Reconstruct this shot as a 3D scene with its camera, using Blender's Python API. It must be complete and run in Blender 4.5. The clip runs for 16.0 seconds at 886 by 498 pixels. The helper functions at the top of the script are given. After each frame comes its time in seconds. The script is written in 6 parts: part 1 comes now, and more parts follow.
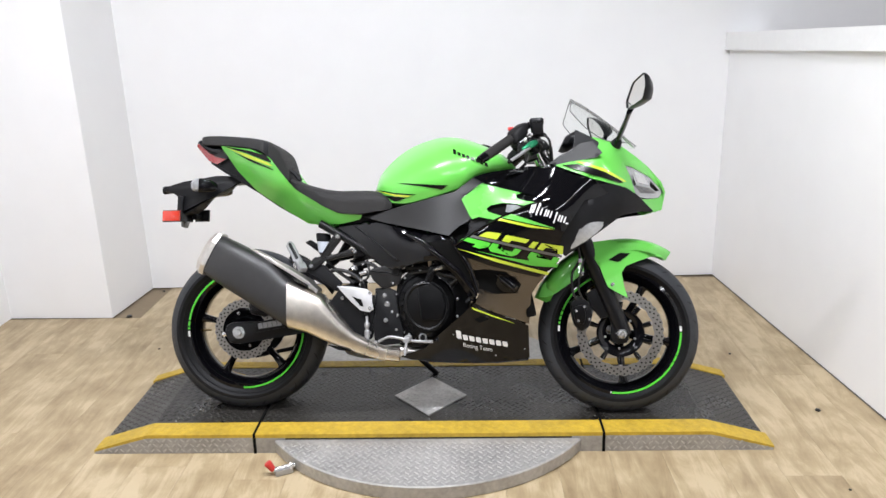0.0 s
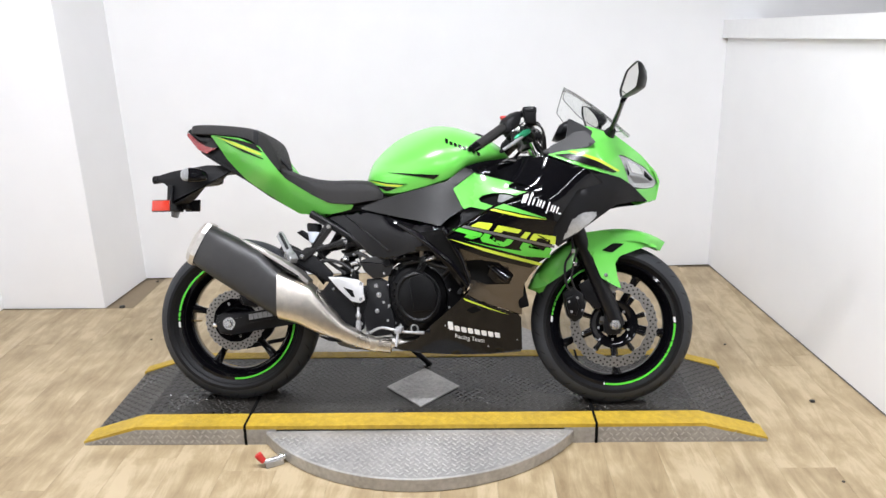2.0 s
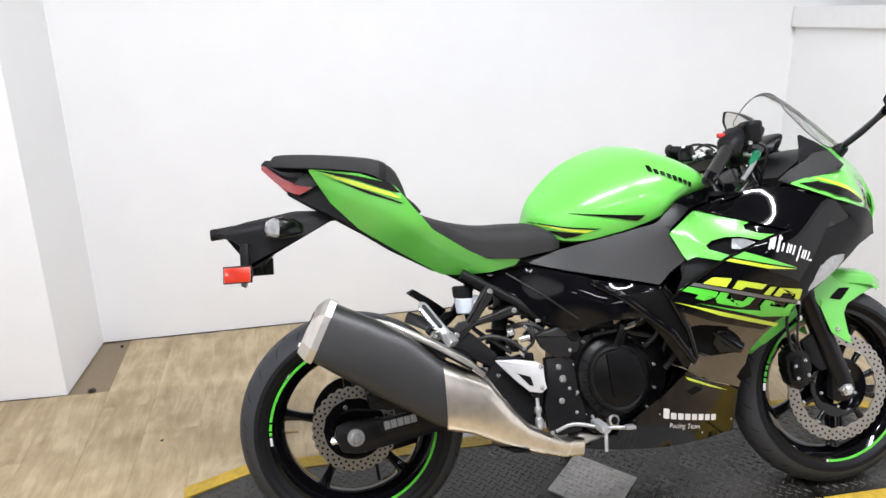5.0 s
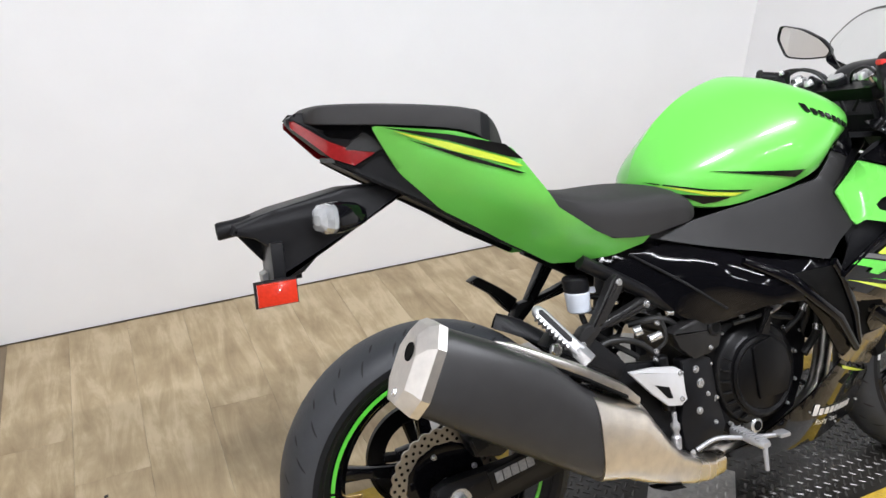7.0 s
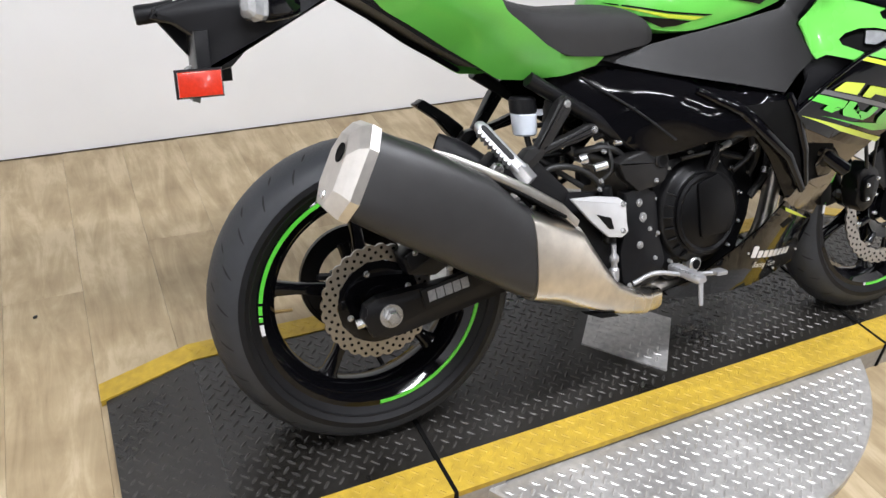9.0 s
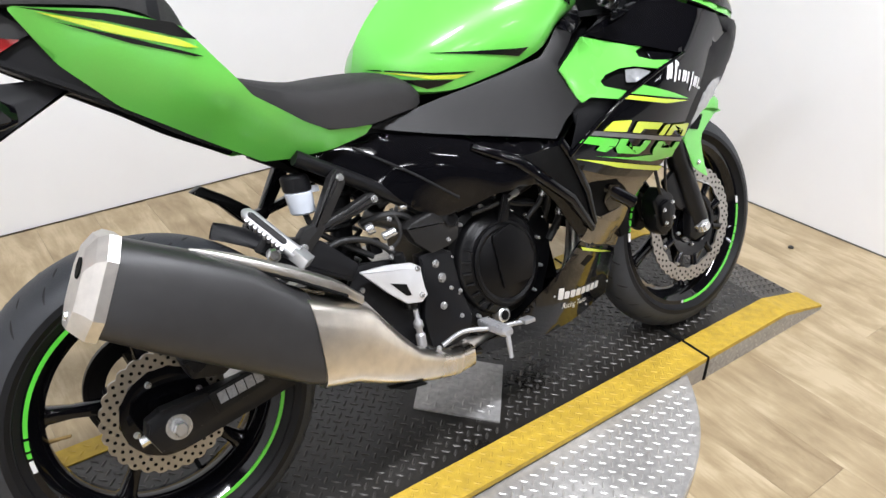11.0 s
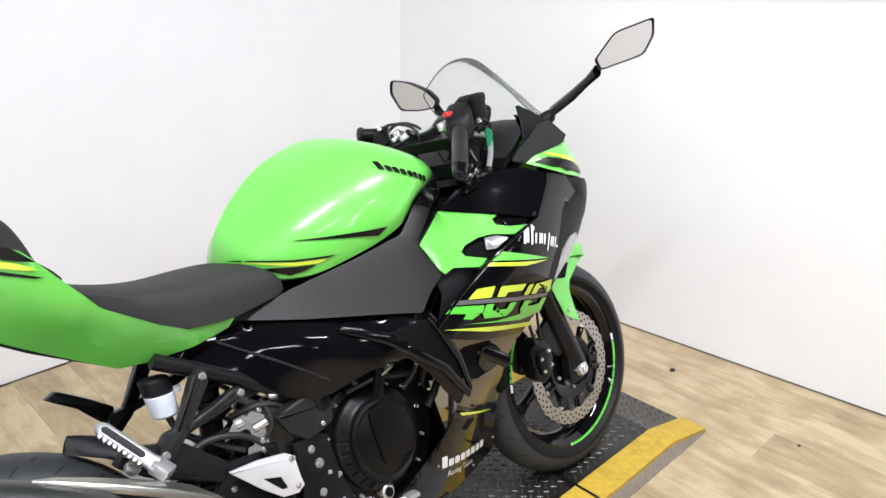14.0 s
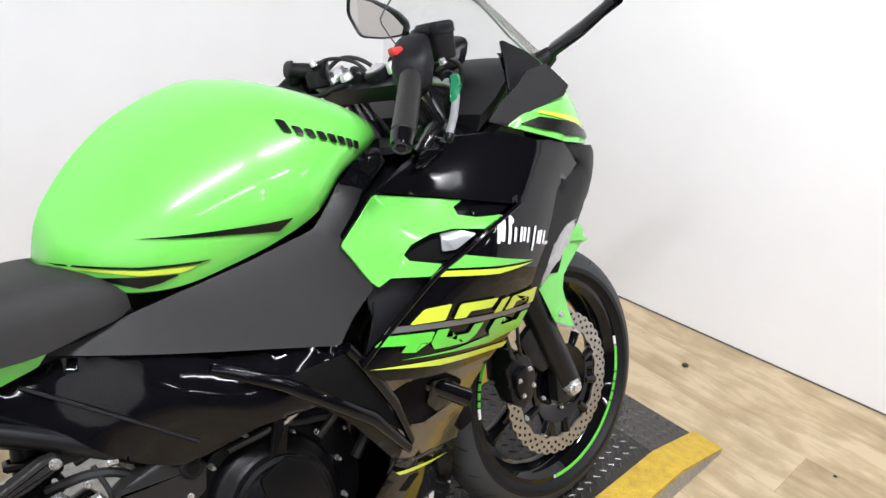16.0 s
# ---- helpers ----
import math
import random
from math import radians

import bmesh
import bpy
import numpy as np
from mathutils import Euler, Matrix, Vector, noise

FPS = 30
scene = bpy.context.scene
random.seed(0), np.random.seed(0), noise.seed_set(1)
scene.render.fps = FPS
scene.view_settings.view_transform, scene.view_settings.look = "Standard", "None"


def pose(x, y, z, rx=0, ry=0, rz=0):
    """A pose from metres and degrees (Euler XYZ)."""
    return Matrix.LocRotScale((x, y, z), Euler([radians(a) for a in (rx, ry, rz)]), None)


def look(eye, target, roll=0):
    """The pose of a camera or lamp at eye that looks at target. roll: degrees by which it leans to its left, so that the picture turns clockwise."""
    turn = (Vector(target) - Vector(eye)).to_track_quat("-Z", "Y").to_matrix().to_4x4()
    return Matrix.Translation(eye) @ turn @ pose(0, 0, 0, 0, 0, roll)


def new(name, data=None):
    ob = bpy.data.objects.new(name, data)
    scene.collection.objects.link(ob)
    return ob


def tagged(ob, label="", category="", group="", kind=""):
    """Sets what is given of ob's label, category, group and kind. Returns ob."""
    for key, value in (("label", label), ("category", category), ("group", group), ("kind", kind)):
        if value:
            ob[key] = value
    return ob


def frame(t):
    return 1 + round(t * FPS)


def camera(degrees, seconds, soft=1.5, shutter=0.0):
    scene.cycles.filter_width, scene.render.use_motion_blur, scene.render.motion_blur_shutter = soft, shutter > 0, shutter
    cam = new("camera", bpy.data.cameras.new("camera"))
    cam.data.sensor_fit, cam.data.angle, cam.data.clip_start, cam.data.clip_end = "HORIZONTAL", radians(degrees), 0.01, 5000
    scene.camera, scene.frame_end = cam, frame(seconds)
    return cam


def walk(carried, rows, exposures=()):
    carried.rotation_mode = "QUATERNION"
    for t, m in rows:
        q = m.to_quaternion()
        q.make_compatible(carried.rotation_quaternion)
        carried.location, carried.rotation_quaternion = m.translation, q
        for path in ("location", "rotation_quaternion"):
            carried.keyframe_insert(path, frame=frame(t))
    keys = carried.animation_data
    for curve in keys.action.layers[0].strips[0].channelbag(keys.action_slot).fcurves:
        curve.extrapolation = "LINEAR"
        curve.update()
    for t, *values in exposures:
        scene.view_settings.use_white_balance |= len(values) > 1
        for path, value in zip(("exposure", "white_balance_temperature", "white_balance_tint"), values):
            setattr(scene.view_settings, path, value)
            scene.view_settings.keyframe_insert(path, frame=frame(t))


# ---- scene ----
cam = camera(60.5, 16.0)
PATH = [
    (0, (0.85, -2.598, 1.469), (0.775, -0.69, 0.876), -1.6),
    (0.5, (0.846, -2.597, 1.473), (0.787, -0.689, 0.875), -1.3),
    (1, (0.853, -2.593, 1.471), (0.797, -0.687, 0.87), -0.9),
    (1.5, (0.857, -2.58, 1.466), (0.805, -0.678, 0.85), -1.1),
    (2, (0.877, -2.572, 1.464), (0.802, -0.672, 0.844), -1.6),
    (2.5, (0.876, -2.529, 1.447), (0.821, -0.641, 0.789), 1.1),
    (3, (0.7, -2.48, 1.475), (0.75, -0.608, 0.771), -3.6),
    (3.5, (0.552, -2.391, 1.473), (0.542, -0.508, 0.799), -2.9),
    (4, (0.41, -2.158, 1.456), (0.373, -0.263, 0.819), -2.8),
    (4.5, (0.173, -1.93, 1.462), (0.181, -0.03, 0.836), -3.8),
    (4.7, (0.066, -1.861, 1.474), (0.203, 0.026, 0.825), -2.8),
    (6.8, (-0.491, -1.027, 1.417), (0.289, 0.655, 0.667), 0.4),
    (7, (-0.484, -1.001, 1.406), (0.285, 0.618, 0.519), 1.5),
    (7.5, (-0.465, -1.014, 1.338), (0.289, 0.535, 0.321), 2.5),
    (8, (-0.481, -1.022, 1.287), (0.266, 0.449, 0.157), 3.7),
    (8.2, (-0.487, -1.032, 1.256), (0.255, 0.431, 0.111), 4.4),
    (10.3, (-0.292, -1.051, 1.277), (0.668, 0.319, 0.181), 5.7),
    (10.5, (-0.275, -1.059, 1.281), (0.709, 0.3, 0.193), 4.7),
    (11, (-0.235, -1.068, 1.307), (0.825, 0.28, 0.278), 3.0),
    (11.5, (-0.22, -1.074, 1.331), (0.883, 0.288, 0.366), 2.1),
    (12, (-0.2, -1.081, 1.356), (0.955, 0.293, 0.475), 2.4),
    (12.5, (-0.181, -1.077, 1.378), (1.01, 0.296, 0.543), 0.9),
    (13, (-0.17, -1.071, 1.4), (1.07, 0.261, 0.572), 0.9),
    (13.5, (-0.161, -1.076, 1.413), (1.132, 0.233, 0.628), 1.2),
    (14, (-0.149, -1.079, 1.421), (1.172, 0.221, 0.669), 1.5),
    (14.5, (-0.121, -1.075, 1.42), (1.217, 0.196, 0.649), 0.9),
    (15, (-0.018, -1.053, 1.399), (1.308, 0.231, 0.631), 0.9),
    (15.5, (0.14, -0.991, 1.385), (1.346, 0.366, 0.547), 5.1),
    (16, (0.271, -0.805, 1.349), (1.521, 0.444, 0.411), 3.9),
]
walk(cam, [(t, look(eye, target, roll)) for t, eye, target, roll in PATH], exposures=((0, 0.14), (1.0, 0.19), (2.0, 0.21), (3.0, 0.29), (4.7, 0.22), (6.8, 0.12), (8.2, 0.10), (10.3, 0.18), (12.5, 0.26), (16.0, 0.22)))

# ---- world and exposure ----
scene.view_settings.exposure = 0.32
world = bpy.data.worlds.new("world")
world.use_nodes = True
world.node_tree.nodes["Background"].inputs[0].default_value = (0.9, 0.95, 1.0, 1)
world.node_tree.nodes["Background"].inputs[1].default_value = 0.05
scene.world = world


# ---- materials ----
def mat(name, color, rough=0.5, metal=0.0, coat=0.0, scale=40.0, vary=0.12, bump=0.0, bump_scale=200.0, spec=0.5, rvary=0.1, obj_vary=0.0, coarse=3.0, coat_rough=0.03):
    m = bpy.data.materials.new(name)
    m.use_nodes = True
    nt = m.node_tree
    b = nt.nodes["Principled BSDF"]
    b.inputs["Metallic"].default_value = metal
    b.inputs["Coat Weight"].default_value = coat
    b.inputs["Coat Roughness"].default_value = coat_rough
    b.inputs["Specular IOR Level"].default_value = spec
    tc = nt.nodes.new("ShaderNodeTexCoord")
    n1 = nt.nodes.new("ShaderNodeTexNoise")
    n1.inputs["Scale"].default_value, n1.inputs["Detail"].default_value = scale, 6
    n2 = nt.nodes.new("ShaderNodeTexNoise")
    n2.inputs["Scale"].default_value, n2.inputs["Detail"].default_value = coarse, 4
    nt.links.new(tc.outputs["Object"], n1.inputs["Vector"])
    nt.links.new(tc.outputs["Object"], n2.inputs["Vector"])
    add = nt.nodes.new("ShaderNodeMath")
    add.operation = "ADD"
    nt.links.new(n1.outputs["Fac"], add.inputs[0])
    nt.links.new(n2.outputs["Fac"], add.inputs[1])
    last = add.outputs[0]
    if obj_vary:
        oi = nt.nodes.new("ShaderNodeObjectInfo")
        mm = nt.nodes.new("ShaderNodeMath")
        mm.operation = "MULTIPLY_ADD"
        mm.inputs[1].default_value = obj_vary
        nt.links.new(oi.outputs["Random"], mm.inputs[0])
        nt.links.new(last, mm.inputs[2])
        last = mm.outputs[0]
    mr = nt.nodes.new("ShaderNodeMapRange")
    mr.inputs[1].default_value, mr.inputs[2].default_value = 0.6, 1.4 + obj_vary
    mr.inputs[3].default_value, mr.inputs[4].default_value = 1 - vary, 1 + vary
    nt.links.new(last, mr.inputs[0])
    hsv = nt.nodes.new("ShaderNodeHueSaturation")
    hsv.inputs["Color"].default_value = (*color, 1)
    nt.links.new(mr.outputs[0], hsv.inputs["Value"])
    nt.links.new(hsv.outputs[0], b.inputs["Base Color"])
    rr = nt.nodes.new("ShaderNodeMapRange")
    rr.inputs[1].default_value, rr.inputs[2].default_value = 0.3, 0.7
    rr.inputs[3].default_value, rr.inputs[4].default_value = max(rough * (1 - rvary), 0.0), min(rough * (1 + rvary), 1)
    nt.links.new(n2.outputs["Fac"], rr.inputs[0])
    nt.links.new(rr.outputs[0], b.inputs["Roughness"])
    if bump:
        n3 = nt.nodes.new("ShaderNodeTexNoise")
        n3.inputs["Scale"].default_value, n3.inputs["Detail"].default_value = bump_scale, 3
        nt.links.new(tc.outputs["Object"], n3.inputs["Vector"])
        bp = nt.nodes.new("ShaderNodeBump")
        bp.inputs["Strength"].default_value, bp.inputs["Distance"].default_value = bump, 0.002
        nt.links.new(n3.outputs["Fac"], bp.inputs["Height"])
        nt.links.new(bp.outputs[0], b.inputs["Normal"])
    return m


def glow(name, color, strength):
    m = bpy.data.materials.new(name)
    m.use_nodes = True
    b = m.node_tree.nodes["Principled BSDF"]
    b.inputs["Base Color"].default_value = (0.8, 0.8, 0.8, 1)
    b.inputs["Emission Color"].default_value = (*color, 1)
    b.inputs["Emission Strength"].default_value = strength
    return m


def clear(name, color=(0.95, 0.97, 0.97), rough=0.0, ior=1.45):
    m = bpy.data.materials.new(name)
    m.use_nodes = True
    b = m.node_tree.nodes["Principled BSDF"]
    b.inputs["Base Color"].default_value = (*color, 1)
    b.inputs["Transmission Weight"].default_value = 1
    b.inputs["Roughness"].default_value = rough
    b.inputs["IOR"].default_value = ior
    return m


GREEN = mat("green_paint", (0.15, 0.61, 0.09), 0.3, coat=0.7, vary=0.03, scale=300, spec=0.4, coat_rough=0.06)
GLOSS = mat("gloss_black", (0.003, 0.003, 0.004), 0.05, coat=0.0, vary=0.1, spec=0.34)
BRONZE = mat("grey_bronze_paint", (0.125, 0.108, 0.090), 0.22, metal=0.7, coat=0.6, vary=0.08)
MATTE = mat("matt_black_plastic", (0.008, 0.008, 0.009), 0.46, vary=0.2, bump=0.2, bump_scale=900, spec=0.2)
KNEE = mat("dark_grey_plastic", (0.0165, 0.0160, 0.0160), 0.40, vary=0.12, bump=0.15, bump_scale=1200, spec=0.28)
FRAME = mat("black_frame_paint", (0.0075, 0.0075, 0.0085), 0.32, vary=0.2, spec=0.25)
ENGINE = mat("engine_black_paint", (0.004, 0.004, 0.0045), 0.32, spec=0.21, vary=0.2, bump=0.15, bump_scale=500)
SEAT = mat("seat_vinyl", (0.024, 0.023, 0.023), 0.62, vary=0.12, bump=0.5, bump_scale=1100, spec=0.35)
RUBBER = mat("tyre_rubber", (0.023, 0.025, 0.029), 0.55, vary=0.22, bump=0.3, bump_scale=500, spec=0.45)
SIDEWALL = mat("tyre_sidewall", (0.006, 0.006, 0.007), 0.55, vary=0.15, spec=0.22)
SIPE = mat("tyre_groove", (0.004, 0.004, 0.004), 0.8, vary=0.1)
GRIP = mat("grip_rubber", (0.016, 0.015, 0.014), 0.38, vary=0.15, bump=0.2, bump_scale=800)
STEEL = mat("brushed_stainless", (0.70, 0.67, 0.63), 0.38, metal=1.0, vary=0.14, scale=60, rvary=0.3, bump=0.1, bump_scale=400)
MUFFLER = mat("muffler_black", (0.023, 0.0225, 0.023), 0.4, vary=0.18, bump=0.2, bump_scale=900, spec=0.5)
ALU = mat("silver_cast_aluminium", (0.68, 0.68, 0.69), 0.40, metal=0.35, vary=0.08, bump=0.15)
BOLT = mat("zinc_bolt", (0.66, 0.66, 0.66), 0.28, metal=0.8, vary=0.2)
PEGMETAL = mat("silver_grey_casting", (0.42, 0.42, 0.43), 0.38, metal=0.6, vary=0.15, bump=0.2)
LABEL = mat("grey_label", (0.30, 0.31, 0.33), 0.4, vary=0.35, scale=260)
BRASS = mat("brass_valve", (0.48, 0.33, 0.14), 0.35, metal=0.9, vary=0.2)
CHROME = mat("chrome", (0.75, 0.75, 0.76), 0.12, metal=1.0, vary=0.05)
DISC = mat("brake_disc_steel", (0.46, 0.44, 0.41), 0.34, metal=1.0, vary=0.12, scale=120)
# near-black of dark parts, and stand-in shade for holes, slots and recesses
DARK = mat("dark_parts_and_hollow_shade", (0.004, 0.004, 0.004), 0.8, vary=0.2, spec=0.1)
REDLENS = mat("red_lens", (0.22, 0.009, 0.010), 0.15, coat=1.0, vary=0.25, scale=120)
REFLEX = mat("orange_red_reflector", (0.52, 0.030, 0.012), 0.2, coat=1.0, vary=0.25, scale=200)
LENS = mat("clear_lamp_lens", (0.42, 0.43, 0.44), 0.12, metal=0.35, coat=1.0, vary=0.25, scale=70, rvary=0.4)
YELLOW = mat("yellow_decal", (0.58, 0.72, 0.05), 0.25, coat=0.8, vary=0.03)
LIME = mat("green_decal", (0.10, 0.60, 0.05), 0.25, coat=0.8, vary=0.03)
WHITE = mat("white_decal", (0.8, 0.8, 0.8), 0.3, coat=0.5, vary=0.03)
BLACKDECAL = mat("black_decal", (0.006, 0.006, 0.006), 0.25, coat=0.0, vary=0.05, spec=0.25)
GREYDECAL = mat("grey_decal", (0.12, 0.12, 0.12), 0.35, coat=0.4, vary=0.05)
GREENMETAL = mat("green_anodised", (0.03, 0.30, 0.14), 0.25, metal=0.6, vary=0.1)
HOSE = mat("rubber_hose", (0.012, 0.012, 0.012), 0.5, vary=0.15)
RESERVOIR = mat("milky_plastic", (0.62, 0.66, 0.72), 0.35, vary=0.1)
def acrylic(name):
    m = bpy.data.materials.new(name)
    m.use_nodes = True
    nt = m.node_tree
    nt.nodes.remove(nt.nodes["Principled BSDF"])
    tr, gl = nt.nodes.new("ShaderNodeBsdfTransparent"), nt.nodes.new("ShaderNodeBsdfGlossy")
    tr.inputs[0].default_value = (0.955, 0.965, 0.96, 1)
    gl.inputs["Roughness"].default_value = 0.03
    fr, mx = nt.nodes.new("ShaderNodeFresnel"), nt.nodes.new("ShaderNodeMixShader")
    fr.inputs[0].default_value = 1.07
    nt.links.new(fr.outputs[0], mx.inputs[0])
    nt.links.new(tr.outputs[0], mx.inputs[1])
    nt.links.new(gl.outputs[0], mx.inputs[2])
    nt.links.new(mx.outputs[0], nt.nodes["Material Output"].inputs[0])
    return m


SCREEN = acrylic("windscreen_acrylic")
COLLECTOR = mat("brushed_stainless_collector", (0.74, 0.69, 0.62), 0.30, metal=1.0, vary=0.2, scale=40, coarse=6, rvary=0.2, bump=0.1, bump_scale=300)
MIRROR = mat("mirror_glass", (0.75, 0.74, 0.72), 0.02, metal=1.0, vary=0.01)

WALLPAINT = mat("white_wall_paint", (0.88, 0.88, 0.885), 0.55, vary=0.02, scale=6, coarse=0.8, bump=0.12, bump_scale=350, spec=0.3)
CEILPAINT = mat("ceiling_paint", (0.13, 0.127, 0.122), 0.8, vary=0.03, scale=5)
# dark tone for the unseen hall walls and the strip under the partition
HALL = mat("dark_grey_hall_and_gap", (0.09, 0.085, 0.08), 0.6, vary=0.1)
GREYWALL = mat("pale_grey_paint", (0.42, 0.42, 0.43), 0.6, vary=0.05)
CAPPAINT = mat("white_gloss_trim", (0.82, 0.82, 0.82), 0.35, vary=0.03)
YELLOWPAINT = mat("worn_yellow_paint", (0.49, 0.325, 0.03), 0.55, vary=0.3, scale=50, coarse=7, bump=0.4, bump_scale=300)
TREADBLACK = mat("worn_black_tread_plate", (0.014, 0.0125, 0.0105), 0.33, metal=0.0, spec=0.6, vary=0.75, scale=70, coarse=6, bump=0.3, bump_scale=250, rvary=0.35)
# sheen added to lighten the deck at grazing angles
deck_sheen = TREADBLACK.node_tree.nodes["Principled BSDF"].inputs
deck_sheen["Sheen Weight"].default_value, deck_sheen["Sheen Roughness"].default_value = 0.22, 0.30
TREADWORN = mat("polished_tread_lugs", (0.042, 0.039, 0.035), 0.34, metal=0.35, vary=0.5, scale=60, coarse=5, rvary=0.3)
TREADSHINE = mat("polished_aluminium_lugs", (0.47, 0.455, 0.435), 0.42, metal=0.5, vary=0.15)
APRON = mat("dull_aluminium_tread_plate", (0.36, 0.35, 0.335), 0.42, metal=0.5, vary=0.3, scale=60, coarse=7, bump=0.2, bump_scale=250)
TREADALU = mat("aluminium_tread_plate", (0.42, 0.408, 0.39), 0.42, metal=0.45, vary=0.3, scale=60, coarse=7, rvary=0.35, bump=0.2, bump_scale=250)
TREADGREY = mat("bare_worn_tread_plate", (0.46, 0.45, 0.435), 0.42, metal=0.5, vary=0.35, scale=70, coarse=9)
REDGRIP = mat("red_rubber_grip", (0.55, 0.03, 0.025), 0.45, vary=0.15)


def wood():
    m = bpy.data.materials.new("oak_vinyl_plank")
    m.use_nodes = True
    nt = m.node_tree
    b = nt.nodes["Principled BSDF"]
    tc = nt.nodes.new("ShaderNodeTexCoord")
    oi = nt.nodes.new("ShaderNodeObjectInfo")
    off = nt.nodes.new("ShaderNodeVectorMath")
    off.operation = "MULTIPLY_ADD"
    comb = nt.nodes.new("ShaderNodeCombineXYZ")
    for i in range(3):
        nt.links.new(oi.outputs["Random"], comb.inputs[i])
    off.inputs[1].default_value = (37.0, 91.0, 13.0)
    nt.links.new(comb.outputs[0], off.inputs[0])
    nt.links.new(tc.outputs["Object"], off.inputs[2])
    mp = nt.nodes.new("ShaderNodeMapping")
    mp.inputs["Scale"].default_value = (7, 1.3, 1)
    nt.links.new(off.outputs[0], mp.inputs["Vector"])
    grain = nt.nodes.new("ShaderNodeTexNoise")
    grain.inputs["Scale"].default_value, grain.inputs["Detail"].default_value, grain.inputs["Roughness"].default_value = 2.6, 9, 0.7
    grain.inputs["Distortion"].default_value = 0.6
    nt.links.new(mp.outputs[0], grain.inputs["Vector"])
    cloud = nt.nodes.new("ShaderNodeTexNoise")
    cloud.inputs["Scale"].default_value, cloud.inputs["Detail"].default_value = 6.5, 6
    nt.links.new(off.outputs[0], cloud.inputs["Vector"])
    mix = nt.nodes.new("ShaderNodeMath")
    mix.operation = "MULTIPLY_ADD"
    mix.inputs[1].default_value = 0.7
    nt.links.new(cloud.outputs["Fac"], mix.inputs[0])
    nt.links.new(grain.outputs["Fac"], mix.inputs[2])
    mix2 = nt.nodes.new("ShaderNodeMath")
    mix2.operation = "MULTIPLY_ADD"
    mix2.inputs[1].default_value = 0.10
    nt.links.new(oi.outputs["Random"], mix2.inputs[0])
    nt.links.new(mix.outputs[0], mix2.inputs[2])
    ramp = nt.nodes.new("ShaderNodeValToRGB")
    e = ramp.color_ramp.elements
    e[0].position, e[0].color = 0.60, (0.262, 0.188, 0.103, 1)
    e[1].position, e[1].color = 0.98, (0.515, 0.412, 0.262, 1)
    mid = ramp.color_ramp.elements.new(0.84)
    mid.color = (0.405, 0.312, 0.183, 1)
    half = nt.nodes.new("ShaderNodeMath")
    half.operation = "MULTIPLY"
    half.inputs[1].default_value = 0.93
    nt.links.new(mix2.outputs[0], half.inputs[0])
    nt.links.new(half.outputs[0], ramp.inputs[0])
    nt.links.new(ramp.outputs[0], b.inputs["Base Color"])
    b.inputs["Roughness"].default_value = 0.42
    bp = nt.nodes.new("ShaderNodeBump")
    bp.inputs["Strength"].default_value, bp.inputs["Distance"].default_value = 0.25, 0.002
    nt.links.new(grain.outputs["Fac"], bp.inputs["Height"])
    nt.links.new(bp.outputs[0], b.inputs["Normal"])
    return m


WOOD = wood()
JOINT = mat("dark_floor_joint", (0.24, 0.185, 0.12), 0.8, vary=0.1)
TUBE = glow("fluorescent_tube", (0.97, 0.985, 1.0), 9.0)


# ---- mesh tools ----
def link(name, bm, material, parent=None, label="", smooth=True):
    me = bpy.data.meshes.new(name)
    bmesh.ops.recalc_face_normals(bm, faces=bm.faces)
    bm.to_mesh(me)
    way = bm.verts.layers.float_vector.get("way")
    ways = [tuple(v[way]) for v in bm.verts] if way else None
    bm.free()
    me.materials.append(material)
    if ways:
        me.shade_smooth()
        me.normals_split_custom_set_from_vertices(ways)
    elif smooth:
        me.shade_smooth()
        me.set_sharp_from_angle(angle=radians(38))
    ob = new(name, me)
    ob.parent = parent
    if label:
        tagged(ob, label)
    return ob


part = link


def empty(name, m, label, category, group="", kind=""):
    ob = new(name)
    ob.matrix_basis = m
    return tagged(ob, label, category, group, kind)


def tps(ctrl, soft=2e-3):
    """A smooth sheet y = f(x, z) through a few control places."""
    c = np.array(ctrl, float)
    n = len(c)
    d = np.linalg.norm(c[:, None, :2] - c[None, :, :2], axis=2)
    k = np.where(d > 0, d * d * np.log(np.maximum(d, 1e-9)), 0) + np.eye(n) * soft
    p = np.hstack([np.ones((n, 1)), c[:, :2]])
    a = np.zeros((n + 3, n + 3))
    a[:n, :n], a[:n, n:], a[n:, :n] = k, p, p.T
    w = np.linalg.solve(a, np.concatenate([c[:, 2], np.zeros(3)]))

    def f(x, z):
        r = np.hypot(c[:, 0] - x, c[:, 1] - z)
        r = np.maximum(r, 1e-9)
        return float((r * r * np.log(r)) @ w[:n] + w[n] + w[n + 1] * x + w[n + 2] * z)
    return f


def cut_corners(pts, ratio):
    out = []
    for i, p in enumerate(pts):
        a, b = Vector(pts[i - 1]), Vector(pts[(i + 1) % len(pts)])
        p = Vector(p)
        out += [p + (a - p) * ratio, p + ((a - p) * ratio + (b - p) * ratio) * 0.28, p + (b - p) * ratio]
    return out


def edge_gap(x, z, pts):
    best = 9.0
    for i in range(len(pts)):
        ax, az = pts[i - 1]
        bx, bz = pts[i]
        dx, dz = bx - ax, bz - az
        t = max(0, min(1, ((x - ax) * dx + (z - az) * dz) / max(dx * dx + dz * dz, 1e-12)))
        best = min(best, math.hypot(x - ax - t * dx, z - az - t * dz))
    return best


